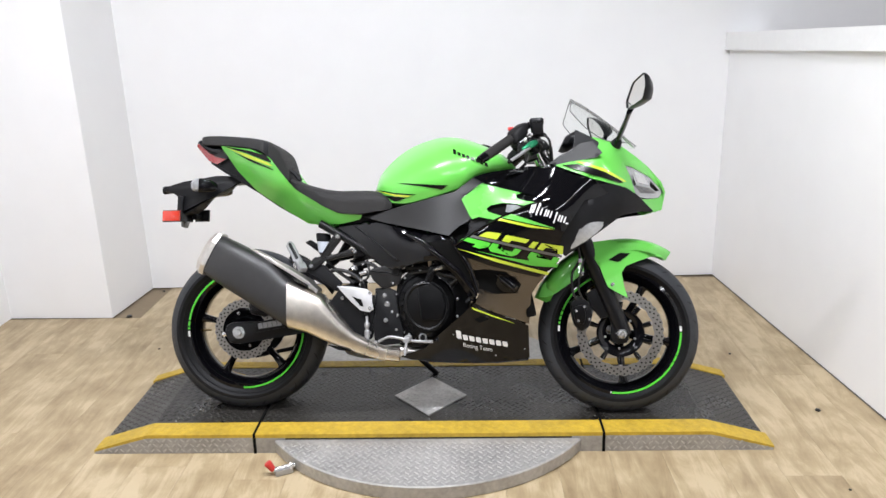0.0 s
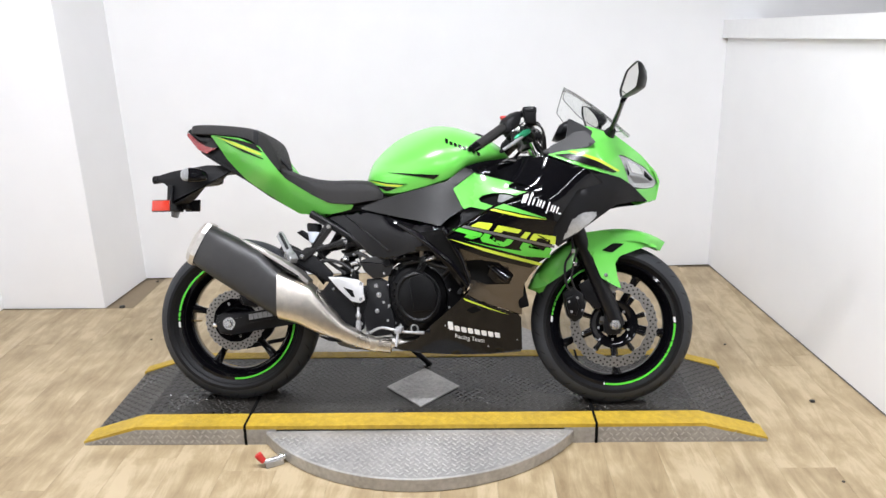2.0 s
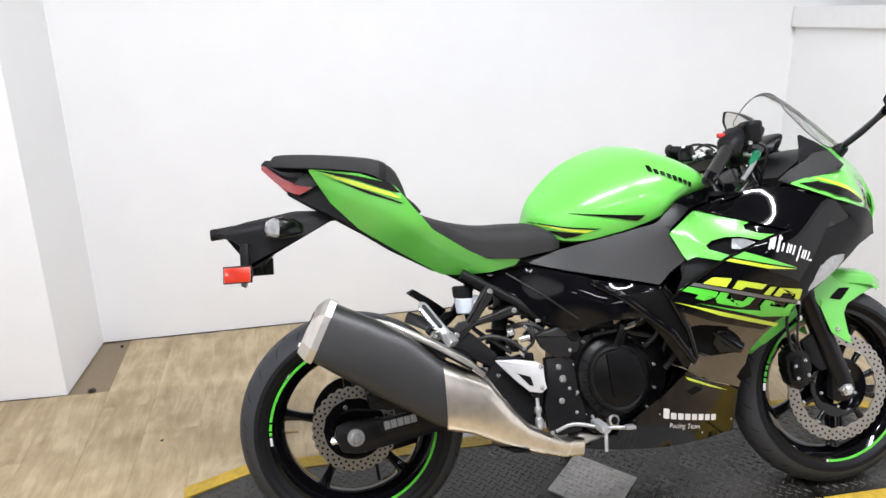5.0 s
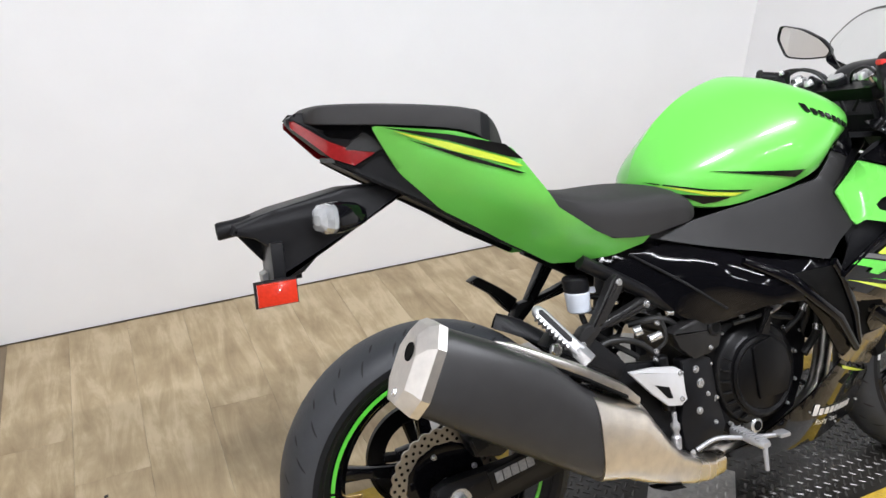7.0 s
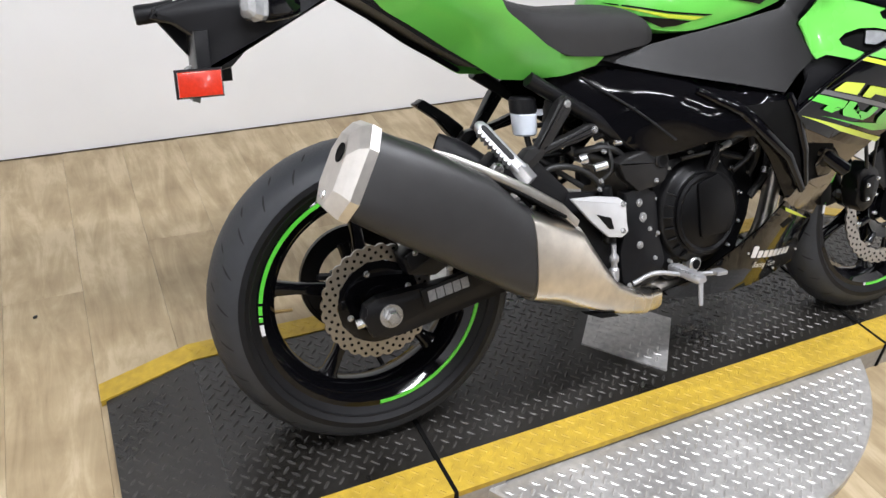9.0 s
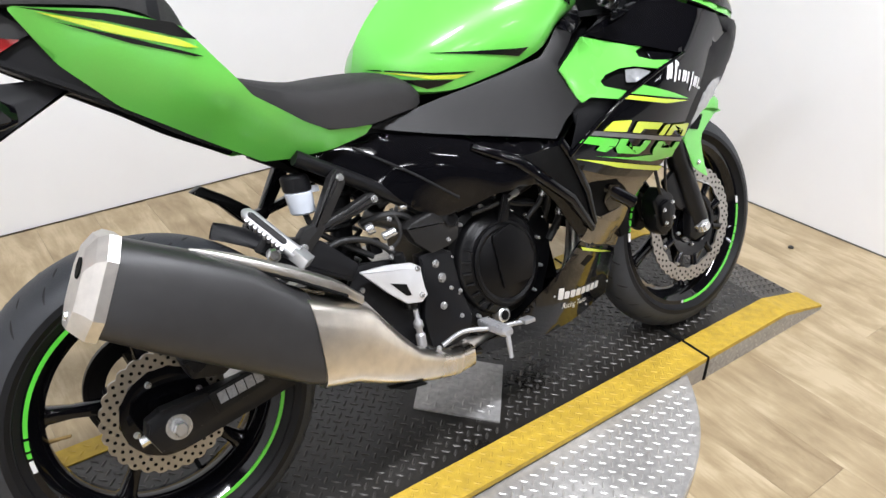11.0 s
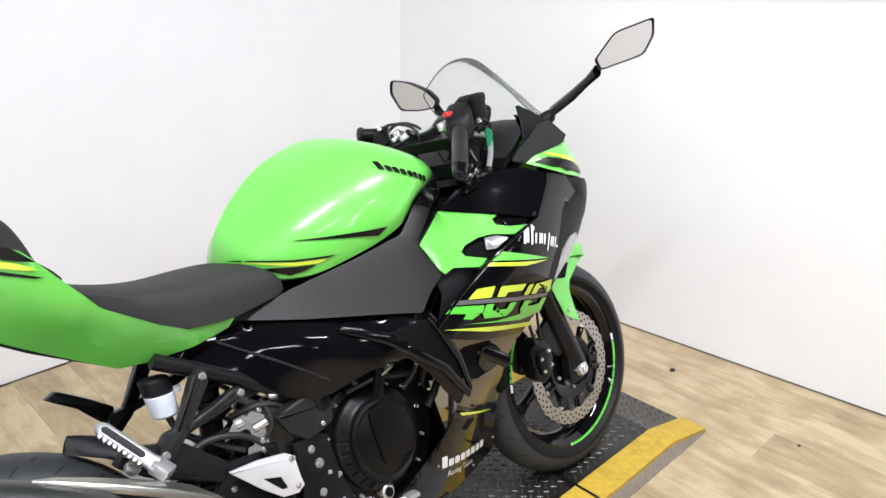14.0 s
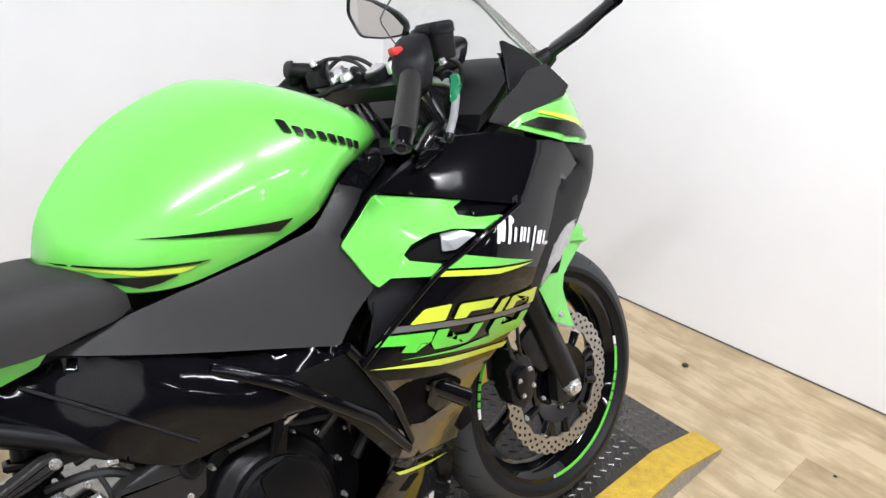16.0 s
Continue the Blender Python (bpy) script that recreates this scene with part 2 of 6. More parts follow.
def sheet_bm(outline, f, side=1, thick=0.004, step=0.022, rnd=0.12, roll=0.006, lift=0.0):
    """A moulded panel: an outline in the side view laid on the sheet f, with rolled edges and thickness."""
    pts = [tuple(p) for p in (cut_corners(outline, rnd) if rnd else outline)]
    bm = bmesh.new()
    face = bm.faces.new([bm.verts.new((x, 0, z)) for x, z in pts])
    if roll:
        r = bmesh.ops.inset_region(bm, faces=[face], thickness=roll * 0.3, use_even_offset=False)
        bmesh.ops.inset_region(bm, faces=[face], thickness=roll * 0.7, use_even_offset=False)
    bmesh.ops.triangulate(bm, faces=bm.faces[:])
    xs, zs = [p[0] for p in pts], [p[1] for p in pts]
    for lo, hi, ax in ((min(xs), max(xs), 0), (min(zs), max(zs), 2)):
        k = math.floor(lo / step) + 1
        while k * step < hi:
            co, no = [0, 0, 0], [0, 0, 0]
            co[ax], no[ax] = k * step, 1
            bmesh.ops.bisect_plane(bm, geom=bm.verts[:] + bm.edges[:] + bm.faces[:], plane_co=co, plane_no=no, dist=1e-5)
            k += 1
    way = bm.verts.layers.float_vector.new("way")

    rim = roll * 0.7

    def height(x, z):
        y = f(x, z) - lift
        if roll:
            g = edge_gap(x, z, pts)
            if g < rim:
                y += roll * 0.7 * (1 - g / rim) ** 2
        return y

    for v in bm.verts:
        x, z, e = v.co.x, v.co.z, 0.004
        v.co.y = height(x, z) * side
        n = Vector(((f(x + e, z) - f(x - e, z)) / (2 * e), -side, (f(x, z + e) - f(x, z - e)) / (2 * e))).normalized()
        if roll:
            g = edge_gap(x, z, pts)
            if g < rim * 0.15:
                gx = edge_gap(x + 0.0008, z, pts) - edge_gap(x - 0.0008, z, pts)
                gz = edge_gap(x, z + 0.0008, pts) - edge_gap(x, z - 0.0008, pts)
                n = (n - Vector((gx, 0, gz)) / 0.0016 * 1.1).normalized()
        v[way] = n
    if thick:
        ret = bmesh.ops.extrude_face_region(bm, geom=bm.faces[:])
        for v in ret["geom"]:
            if isinstance(v, bmesh.types.BMVert):
                v.co.y += thick * side
                v[way] = -v[way]
    return bm


def prism_bm(outline, y0, y1, bev=0.003, rnd=0.0, seg=2, bm=None):
    bm = bm or bmesh.new()
    pts = cut_corners(outline, rnd) if rnd else outline
    vs = [bm.verts.new((p[0], y0, p[1])) for p in pts]
    f = bm.faces.new(vs)
    ret = bmesh.ops.extrude_face_region(bm, geom=[f])
    top = [g for g in ret["geom"] if isinstance(g, bmesh.types.BMVert)]
    for v in top:
        v.co.y = y1
    if bev:
        vset = set(vs) | set(top)
        es = [e for e in bm.edges if e.verts[0] in vset and e.verts[1] in vset and (e.verts[0].co.y == e.verts[1].co.y)]
        bmesh.ops.bevel(bm, geom=es, offset=bev, segments=seg, affect="EDGES", profile=0.6)
    return bm


def box_bm(cx, cy, cz, sx, sy, sz, bev=0.0, seg=2, bm=None, turn=None):
    bm = bm or bmesh.new()
    m = Matrix.Translation((cx, cy, cz)) @ (turn or Matrix()) @ Matrix.Diagonal((sx, sy, sz, 1))
    ret = bmesh.ops.create_cube(bm, size=1.0, matrix=m)
    if bev:
        vs = set(ret["verts"])
        bmesh.ops.bevel(bm, geom=[e for e in bm.edges if e.verts[0] in vs and e.verts[1] in vs], offset=bev, segments=seg, affect="EDGES", profile=0.6)
    return bm


def rod_bm(p0, p1, r0, r1=None, seg=20, bm=None, bev=0.0):
    bm = bm or bmesh.new()
    p0, p1 = Vector(p0), Vector(p1)
    r1 = r0 if r1 is None else r1
    q = (p1 - p0).to_track_quat("Z", "Y").to_matrix().to_4x4()
    length = (p1 - p0).length
    rings = [(0, r0 - bev), (bev, r0), (length - bev, r1), (length, r1 - bev)] if bev else [(0, r0), (length, r1)]
    loops = []
    for h, r in rings:
        loops.append([bm.verts.new(p0 + q.to_3x3() @ Vector((r * math.cos(a), r * math.sin(a), h))) for a in (2 * math.pi * i / seg for i in range(seg))])
    for a, b in zip(loops, loops[1:]):
        for i in range(seg):
            bm.faces.new((a[i], a[(i + 1) % seg], b[(i + 1) % seg], b[i]))
    bm.faces.new(loops[0][::-1])
    bm.faces.new(loops[-1])
    return bm


def smooth_path(pts, n=8):
    pts = [Vector(p) for p in pts]
    ext = [2 * pts[0] - pts[1]] + pts + [2 * pts[-1] - pts[-2]]
    out = []
    for i in range(1, len(ext) - 2):
        a, b, c, d = ext[i - 1:i + 3]
        for k in range(n):
            t = k / n
            out.append(0.5 * ((2 * b) + (c - a) * t + (2 * a - 5 * b + 4 * c - d) * t * t + (3 * b - a - 3 * c + d) * t ** 3))
    return out + [pts[-1]]


def tube_bm(pts, r, seg=10, bm=None, n=6):
    bm = bm or bmesh.new()
    path = smooth_path(pts, n) if len(pts) > 2 else [Vector(p) for p in pts]
    loops = []
    for i, p in enumerate(path):
        d = (path[min(i + 1, len(path) - 1)] - path[max(i - 1, 0)]).normalized()
        q = d.to_track_quat("Z", "Y").to_matrix()
        rr = r if not isinstance(r, (list, tuple)) else r[0] + (r[1] - r[0]) * i / (len(path) - 1)
        if i == 0:
            ref = q @ Vector((1, 0, 0))
        u = (ref - d * ref.dot(d)).normalized()
        w = d.cross(u)
        ref = u
        loops.append([bm.verts.new(p + rr * (u * math.cos(a) + w * math.sin(a))) for a in (2 * math.pi * k / seg for k in range(seg))])
    for a, b in zip(loops, loops[1:]):
        for i in range(seg):
            bm.faces.new((a[i], a[(i + 1) % seg], b[(i + 1) % seg], b[i]))
    bm.faces.new(loops[0][::-1])
    bm.faces.new(loops[-1])
    return bm


def lathe_bm(profile, center, seg=64, closed=True, bm=None):
    """Turns a (radius, y) profile round the axle (the y axis through center)."""
    bm = bm or bmesh.new()
    cx, cy, cz = center
    loops = []
    for k in range(seg):
        a = 2 * math.pi * k / seg
        loops.append([bm.verts.new((cx + r * math.cos(a), cy + y, cz + r * math.sin(a))) for r, y in profile])
    n = len(profile)
    for k in range(seg):
        a, b = loops[k], loops[(k + 1) % seg]
        for i in range(n if closed else n - 1):
            bm.faces.new((a[i], a[(i + 1) % n], b[(i + 1) % n], b[i]))
    return bm


def loft_bm(sections, caps=True, closed=True, bm=None):
    bm = bm or bmesh.new()
    loops = [[bm.verts.new(p) for p in s] for s in sections]
    n = len(loops[0])
    for a, b in zip(loops, loops[1:]):
        for i in range(n if closed else n - 1):
            bm.faces.new((a[i], a[(i + 1) % n], b[(i + 1) % n], b[i]))
    if caps:
        bm.faces.new(loops[0][::-1])
        bm.faces.new(loops[-1])
    return bm


def oval(center, ax1, ax2, h1, h2, power=2.5, n=28):
    c, ax1, ax2 = Vector(center), Vector(ax1).normalized(), Vector(ax2).normalized()
    out = []
    for i in range(n):
        a = 2 * math.pi * i / n
        co, si = math.cos(a), math.sin(a)
        out.append(c + ax1 * (h1 * math.copysign(abs(co) ** (2 / power), co)) + ax2 * (h2 * math.copysign(abs(si) ** (2 / power), si)))
    return out


def bolt(name, p, r, parent, material=None, h=0.006, axis=(0, -1, 0), label=""):
    p = Vector(p)
    r = r * .84
    bm = rod_bm(p, p + Vector(axis) * h, r, r * 0.85, 6, bev=r * 0.15)
    rod_bm(p, p + Vector(axis) * (h * 0.35), r * 1.1, r * 1.1, 14, bm=bm)
    return part(name, bm, material or BOLT, parent, label)


def words(text, size):
    """The outline of plain lettering as a flat mesh: vertices and faces."""
    cu = bpy.data.curves.new("lettering", "FONT")
    cu.body, cu.size, cu.resolution_u = text, size, 3
    ob = bpy.data.objects.new("lettering", cu)
    me = bpy.data.meshes.new_from_object(ob)
    bpy.data.objects.remove(ob)
    bpy.data.curves.remove(cu)
    return me


# ---- the room ----
def wall_run(name, p, q, z0, z1, thick, label, material=WALLPAINT, rise=0.0):
    """A wall whose room face runs from p to q; its thickness lies to the right of that way."""
    p, q = Vector((*p, 0)), Vector((*q, 0))
    n = Vector(((q - p).y, -(q - p).x, 0)).normalized() * thick
    bm = bmesh.new()
    low = [bm.verts.new(v + Vector((0, 0, z0 + (rise if z0 and i in (0, 3) else 0)))) for i, v in enumerate((p, q, q + n, p + n))]
    high = [bm.verts.new(v + Vector((0, 0, z1 + (rise if i in (0, 3) else 0)))) for i, v in enumerate((p, q, q + n, p + n))]
    bm.faces.new(low[::-1])
    bm.faces.new(high)
    for i in range(4):
        bm.faces.new((low[i], low[(i + 1) % 4], high[(i + 1) % 4], high[i]))
    return tagged(link(name, bm, material, smooth=False), label, "wall", kind="structure")


CEIL = 3.2
wall_run("wall_north", (6.2, 1.675), (-0.987, 1.461), 0, CEIL, 0.15, "plain white painted back wall")
wall_run("wall_recess", (-0.987, 1.461), (-1.022, 1.017), 0, CEIL, 0.55, "white side face of the wall step")
wall_run("wall_step", (-1.025, 1.015), (-1.58, 1.025), 0, CEIL, 0.48, "white painted wall step beside the recess")
wall_run("wall_west", (-1.565, 1.03), (-1.585, -2.4), 0, CEIL, 0.15, "plain white painted side wall")
# unseen walls, added dark so the gloss panels mirror little light
wall_run("wall_hall_west", (-4.2, -2.25), (-4.2, -10.5), 0, CEIL, 0.15, "unseen dark wall added behind the view to keep reflections dark", HALL)
wall_run("wall_return", (-1.735, -2.25), (-4.2, -2.25), 0, CEIL, 0.15, "unseen dark wall added behind the view to keep reflections dark", HALL)
wall_run("wall_south", (-4.2, -10.5), (6.2, -10.5), 0, CEIL, 0.15, "unseen dark end wall added to keep reflections dark", HALL)
wall_run("wall_far", (6.2, -10.5), (6.2, 1.85), 0, CEIL, 0.15, "grey wall of the space beyond the partition", GREYWALL)
wall_run("partition", (2.573, -2.6), (2.220, 1.555), 0, 1.243, 0.14, "low white painted partition wall", WALLPAINT, .17)
wall_run("trim", (2.548, -2.62), (2.194, 1.55), 1.244, 1.333, 0.20, "white sloping cap board on the low partition", CAPPAINT, .17)

# dark strip draws the shadow line where partition meets floor
wall_run("baseboard", (2.570, -2.6), (2.217, 1.55), 0.0005, 0.0045, 0.004, "thin dark strip standing in for the shadow gap along the partition foot", HALL)
bm = box_bm(1.0, -4.3, -0.06, 10.6, 12.5, 0.1)
FLOOR = tagged(link("floor", bm, JOINT, smooth=False), "light oak-look plank floor with fine dark joints", "floor", kind="structure")
# ceiling out of view, its dark tone set to dim reflections and bounce
bm = box_bm(1.0, -4.3, CEIL + 0.05, 10.6, 12.5, 0.1)
tagged(link("ceiling", bm, CEILPAINT, smooth=False), "unseen ceiling closing the room, toned dark to dim reflections", "ceiling", kind="structure")


# ---- ceiling lights ----
def ceiling_light(x, y, along_x=True):
    m = Matrix.Translation((x, y, CEIL)) @ (Matrix() if along_x else Matrix.Rotation(radians(90), 4, "Z"))
    root = empty("ceiling_light", m, "white twin-tube fluorescent ceiling light", "lamp", "ceiling lights")
    bm = box_bm(0, 0, -0.025, 1.26, 0.22, 0.05, 0.008)
    part("housing", bm, CAPPAINT, root)
    for y2 in (-0.055, 0.055):
        part("tube", rod_bm((-0.6, y2, -0.07), (0.6, y2, -0.07), 0.014, seg=12), TUBE, root)
        for x2 in (-0.61, 0.61):
            part("end_socket", box_bm(x2, y2, -0.062, 0.02, 0.03, 0.045, 0.004), CAPPAINT, root)
    la = bpy.data.lights.new("strip", "AREA")
    la.shape, la.size, la.size_y, la.energy, la.color = "RECTANGLE", 1.1, 0.06, LAMP, (0.925, 0.945, 1.02)
    lo = new("strip", la)
    lo.matrix_basis = m @ pose(0, 0, -0.095)
    return root


for x, y, LAMP in ((-0.3, -0.95, 64.0), (1.35, -0.95, 64.0), (-0.3, -3.3, 17.0), (1.6, -3.3, 17.0)):
    ceiling_light(x, y)
LAMP = 12.0
for x in (-2.6, 0.6, 3.8):
    for y in (-5.0, -7.6):
        ceiling_light(x, y, False)
ceiling_light(4.4, -0.8)


# ---- display platform ----
PZ = 0.070
X0, X1, F0, B0 = -0.31, 1.665, -0.262, 0.315
platform = empty("display_platform", Matrix(), "low steel tread-plate ramp platform, black with worn yellow edges", "platform")


def deck_bm(x0, x1, z0=None, z1=None, y0=F0, y1=B0, skirt=True):
    """One deck section with a sloped apron in front; its ends may be at different heights."""
    z0, z1 = PZ if z0 is None else z0, PZ if z1 is None else z1
    bm = bmesh.new()
    a = [(x0, y0, z0), (x1, y0, z1), (x1, y1, z1), (x0, y1, z0)]
    c = [(x0, y0, 0.0), (x1, y0, 0.0), (x1, y1, 0.0), (x0, y1, 0.0)]
    t = [bm.verts.new(v) for v in a]
    u = [bm.verts.new(v) for v in c]
    bm.faces.new(t)
    bm.faces.new(u[::-1])
    for i in range(4):
        bm.faces.new((u[i], u[(i + 1) % 4], t[(i + 1) % 4], t[i]))
    return bm


JL, JR = 0.075, 1.297
part("deck", deck_bm(JL + 0.004, JR - 0.004), TREADBLACK, platform, smooth=False)
part("end_deck", deck_bm(X0, JL - 0.004), TREADBLACK, platform, smooth=False)
part("end_deck", deck_bm(JR + 0.004, X1), TREADBLACK, platform, smooth=False)
part("ramp", deck_bm(-0.495, X0 - 0.001, 0.012, PZ), TREADBLACK, platform, smooth=False)
part("ramp", deck_bm(X1 + 0.001, 1.872, PZ, 0.012), TREADBLACK, platform, smooth=False)


def strip_bm(pts, w, lift=0.003, drop=0.012):
    """A folded edge strip along a line of (x, y, z), w wide towards +y."""
    bm = bmesh.new()
    rows = []
    for x, y, z in pts:
        rows.append([bm.verts.new((x, y - 0.004 * (1 if w > 0 else -1), z - drop)), bm.verts.new((x, y - 0.004 * (1 if w > 0 else -1), z + lift)), bm.verts.new((x, y + w, z + lift)), bm.verts.new((x, y + w, z - drop))])
    for a, b in zip(rows, rows[1:]):
        for i in range(4):
            bm.faces.new((a[i], a[(i + 1) % 4], b[(i + 1) % 4], b[i]))
    bm.faces.new(rows[0])
    bm.faces.new(rows[-1][::-1])
    return bm


for xa, xb in ((JL + 0.004, JR - 0.004), (X0, JL - 0.004), (JR + 0.004, X1)):
    part("yellow_edge", strip_bm([(xa, F0, PZ), (xb, F0, PZ)], 0.080), YELLOWPAINT, platform, "worn yellow painted edge", smooth=False)
    part("yellow_edge", strip_bm([(xa, B0, PZ), (xb, B0, PZ)], -0.05), YELLOWPAINT, platform, "worn yellow painted edge", smooth=False)
for xa, za, xb, zb in ((-0.505, 0.012, X0, PZ), (X1, PZ, 1.882, 0.012)):
    part("yellow_edge", strip_bm([(xa, F0, za), (xb, F0, zb)], 0.080), YELLOWPAINT, platform, "worn yellow painted edge", smooth=False)
    part("yellow_edge", strip_bm([(xa, B0, za), (xb, B0, zb)], -0.05), YELLOWPAINT, platform, "worn yellow painted edge", smooth=False)


def apron_bm(x0, x1, xe=None, y=F0, yb=-0.2685, ztip=0.008):
    """The sloped bare front face of the end decks; xe is the tip of the ramp."""
    bm = bmesh.new()
    pts = [(x0, y - 0.004, PZ - 0.010), (x1, y - 0.004, PZ - 0.010)]
    bot = [(x0, yb, 0.001), (x1, yb, 0.001)]
    if xe is not None:
        pts.append((xe, y - 0.004, ztip))
        bot.append((xe, yb, 0.001))
    pts.sort()
    bot.sort()
    t, u = [bm.verts.new(p) for p in pts], [bm.verts.new(p) for p in bot]
    b2 = [bm.verts.new((p[0], y + 0.004, 0.001)) for p in bot]
    for i in range(len(t) - 1):
        bm.faces.new((u[i], u[i + 1], t[i + 1], t[i]))
        bm.faces.new((t[i], t[i + 1], b2[i + 1], b2[i]))
        bm.faces.new((b2[i], b2[i + 1], u[i + 1], u[i]))
    bm.faces.new((u[0], t[0], b2[0]))
    bm.faces.new((u[-1], b2[-1], t[-1]))
    return bm


part("apron", apron_bm(X0, JL - 0.006, -0.503), APRON, platform, "bare aluminium tread-plate front face", smooth=False)
part("apron", apron_bm(JR + 0.006, X1, 1.88), APRON, platform, "bare aluminium tread-plate front face", smooth=False)
for x in (JL, JR):
    bm = bmesh.new()
    ends = [[bm.verts.new((x + s, y, z)) for y, z in ((B0, PZ + .0036), (F0 - .004, PZ + .0036), (F0 - .0065, PZ - .008), (-.2715, .003), (-.2715, 0), (B0, 0))] for s in (-.0045, .0045)]
    bm.faces.new(ends[0])
    bm.faces.new(ends[1][::-1])
    for k in range(6):
        bm.faces.new((ends[0][k], ends[0][(k + 1) % 6], ends[1][(k + 1) % 6], ends[1][k]))
    part("joint_gap", bm, DARK, platform, "dark joint between the deck sections", smooth=False)
for xa, xb in ((JL + 0.005, JL + 0.11), (JR - 0.11, JR - 0.005)):
    bm = bmesh.new()
    s = 1 if xa < 0.5 else -1
    v = [bm.verts.new(p) for p in ((xa if s > 0 else xb, -0.2685, 0.0), (xb if s > 0 else xa, -0.2685, 0.0), (xb if s > 0 else xa, -0.2665, PZ - 0.011), (xa if s > 0 else xb, -0.2665, PZ - 0.011))]
    w = [bm.verts.new(p) for p in ((xa, -0.2622, 0.0), (xb, -0.2622, 0.0))]
    bm.faces.new(v)
    bm.faces.new((v[0], v[3], w[0 if s > 0 else 1]))
    bm.faces.new((v[1], v[2], w[1 if s > 0 else 0]))
    part("corner_plate", bm, APRON, platform, "bare aluminium corner plate", smooth=False)

# turntable below the middle deck
TC, TR, TZ = (0.683, 0.105), 0.652, 0.05
turntable = empty("turntable", Matrix.Translation((*TC, 0)), "round aluminium tread-plate turntable under the platform", "turntable")
bm = bmesh.new()
prof = [(0, 0.0), (TR - 0.004, 0.0), (TR, 0.004), (TR, TZ - 0.004), (TR - 0.004, TZ), (0, TZ)]
loops = []
for k in range(96):
    a = 2 * math.pi * k / 96
    loops.append([bm.verts.new((r * math.cos(a), r * math.sin(a), z)) for r, z in prof[1:5]])
for k in range(96):
    a, b = loops[k], loops[(k + 1) % 96]
    for i in range(3):
        bm.faces.new((a[i], b[i], b[i + 1], a[i + 1]))
bm.faces.new([l[0] for l in loops][::-1])
bm.faces.new([l[3] for l in loops])
part("disc", bm, TREADALU, turntable, smooth=False)


def lugs(name, inside, x0, x1, y0, y1, z, material, parent, pitch=0.030, shift=(0, 0), size=(0.0115, 0.0034, 0.0018), tilt=None):
    """Raised lens-shaped tread bars, alternately turned, where inside(x, y) holds."""
    verts, faces = [], []
    nx, ny = int((x1 - x0) / pitch * 2), int((y1 - y0) / pitch * 2)
    for i in range(nx + 1):
        for j in range(ny + 1):
            if (i + j) % 2:
                continue
            x, y = x0 + i * pitch / 2, y0 + j * pitch / 2
            if not inside(x, y):
                continue
            a = radians(45 if i % 2 else -45)
            ca, sa = math.cos(a), math.sin(a)
            n = len(verts)
            L, W, H = size
            zz = z(x, y) if callable(z) else z
            for u, v, h in ((-L, 0, 0), (-L * 0.5, -W, 0), (L * 0.5, -W, 0), (L, 0, 0), (L * 0.5, W, 0), (-L * 0.5, W, 0), (-L * 0.62, 0, H), (L * 0.62, 0, H)):
                verts.append((x - shift[0] + u * ca - v * sa, y - shift[1] + u * sa + v * ca, zz + h))
            faces += [(n, n + 1, n + 6), (n + 1, n + 2, n + 7, n + 6), (n + 2, n + 3, n + 7), (n + 3, n + 4, n + 7), (n + 4, n + 5, n + 6, n + 7), (n + 5, n, n + 6)]
    me = bpy.data.meshes.new(name)
    me.from_pydata(verts, [], faces)
    me.materials.append(material)
    ob = new(name, me)
    ob.parent = parent
    ob["kind"] = "stuff"
    return ob


def in_diamond(x, y, grow=0.0):
    return abs(x - 0.685) / (0.138 + grow) + abs(y - 0.007) / (0.150 + grow) < 1


lugs("tread_pattern", lambda x, y: F0 + 0.090 < y < B0 - 0.058 and min(abs(x - JL), abs(x - JR)) > 0.014 and not in_diamond(x, y, 0.02), X0, X1, F0, B0, PZ, TREADWORN, platform)
lugs("tread_pattern", lambda x, y: F0 + 0.004 < y < F0 + 0.074 and min(abs(x - JL), abs(x - JR)) > 0.016, X0, X1, F0 + 0.008, F0 + 0.075, PZ + 0.003, YELLOWPAINT, platform, size=(0.010, 0.003, 0.0014))
lugs("tread_pattern", lambda x, y: B0 - 0.044 < y < B0 - 0.004 and min(abs(x - JL), abs(x - JR)) > 0.016, X0, X1, B0 - 0.045, B0 - 0.005, PZ + 0.003, YELLOWPAINT, platform, size=(0.010, 0.003, 0.0014))
lugs("tread_pattern", lambda x, y: F0 + 0.090 < y < B0 - 0.058, -0.485, X0 - 0.01, F0, B0, lambda x, y: PZ - (X0 - x) * (PZ - 0.012) / (0.495 + X0), TREADWORN, platform)
lugs("tread_pattern", lambda x, y: F0 + 0.090 < y < B0 - 0.058, X1 + 0.01, 1.862, F0, B0, lambda x, y: PZ - (x - X1) * (PZ - 0.012) / (1.872 - X1), TREADWORN, platform)
lugs("tread_pattern", lambda x, y: math.hypot(x - TC[0], y - TC[1]) < TR - 0.012 and y < -0.28, 0.0, 1.35, -0.56, -0.27, TZ, TREADSHINE, turntable, shift=TC)
bm = bmesh.new()
lo = [bm.verts.new(p) for p in ((0.685, -0.143, PZ + 0.0005), (0.823, 0.007, PZ + 0.0005), (0.685, 0.157, PZ + 0.0005), (0.547, 0.007, PZ + 0.0005))]
f = bm.faces.new(lo)
r = bmesh.ops.extrude_face_region(bm, geom=[f])
for v in r["geom"]:
    if isinstance(v, bmesh.types.BMVert):
        v.co.z += 0.005
part("diamond_plate", bm, TREADGREY, platform, "bare worn diamond-shaped tread plate inset", smooth=False)
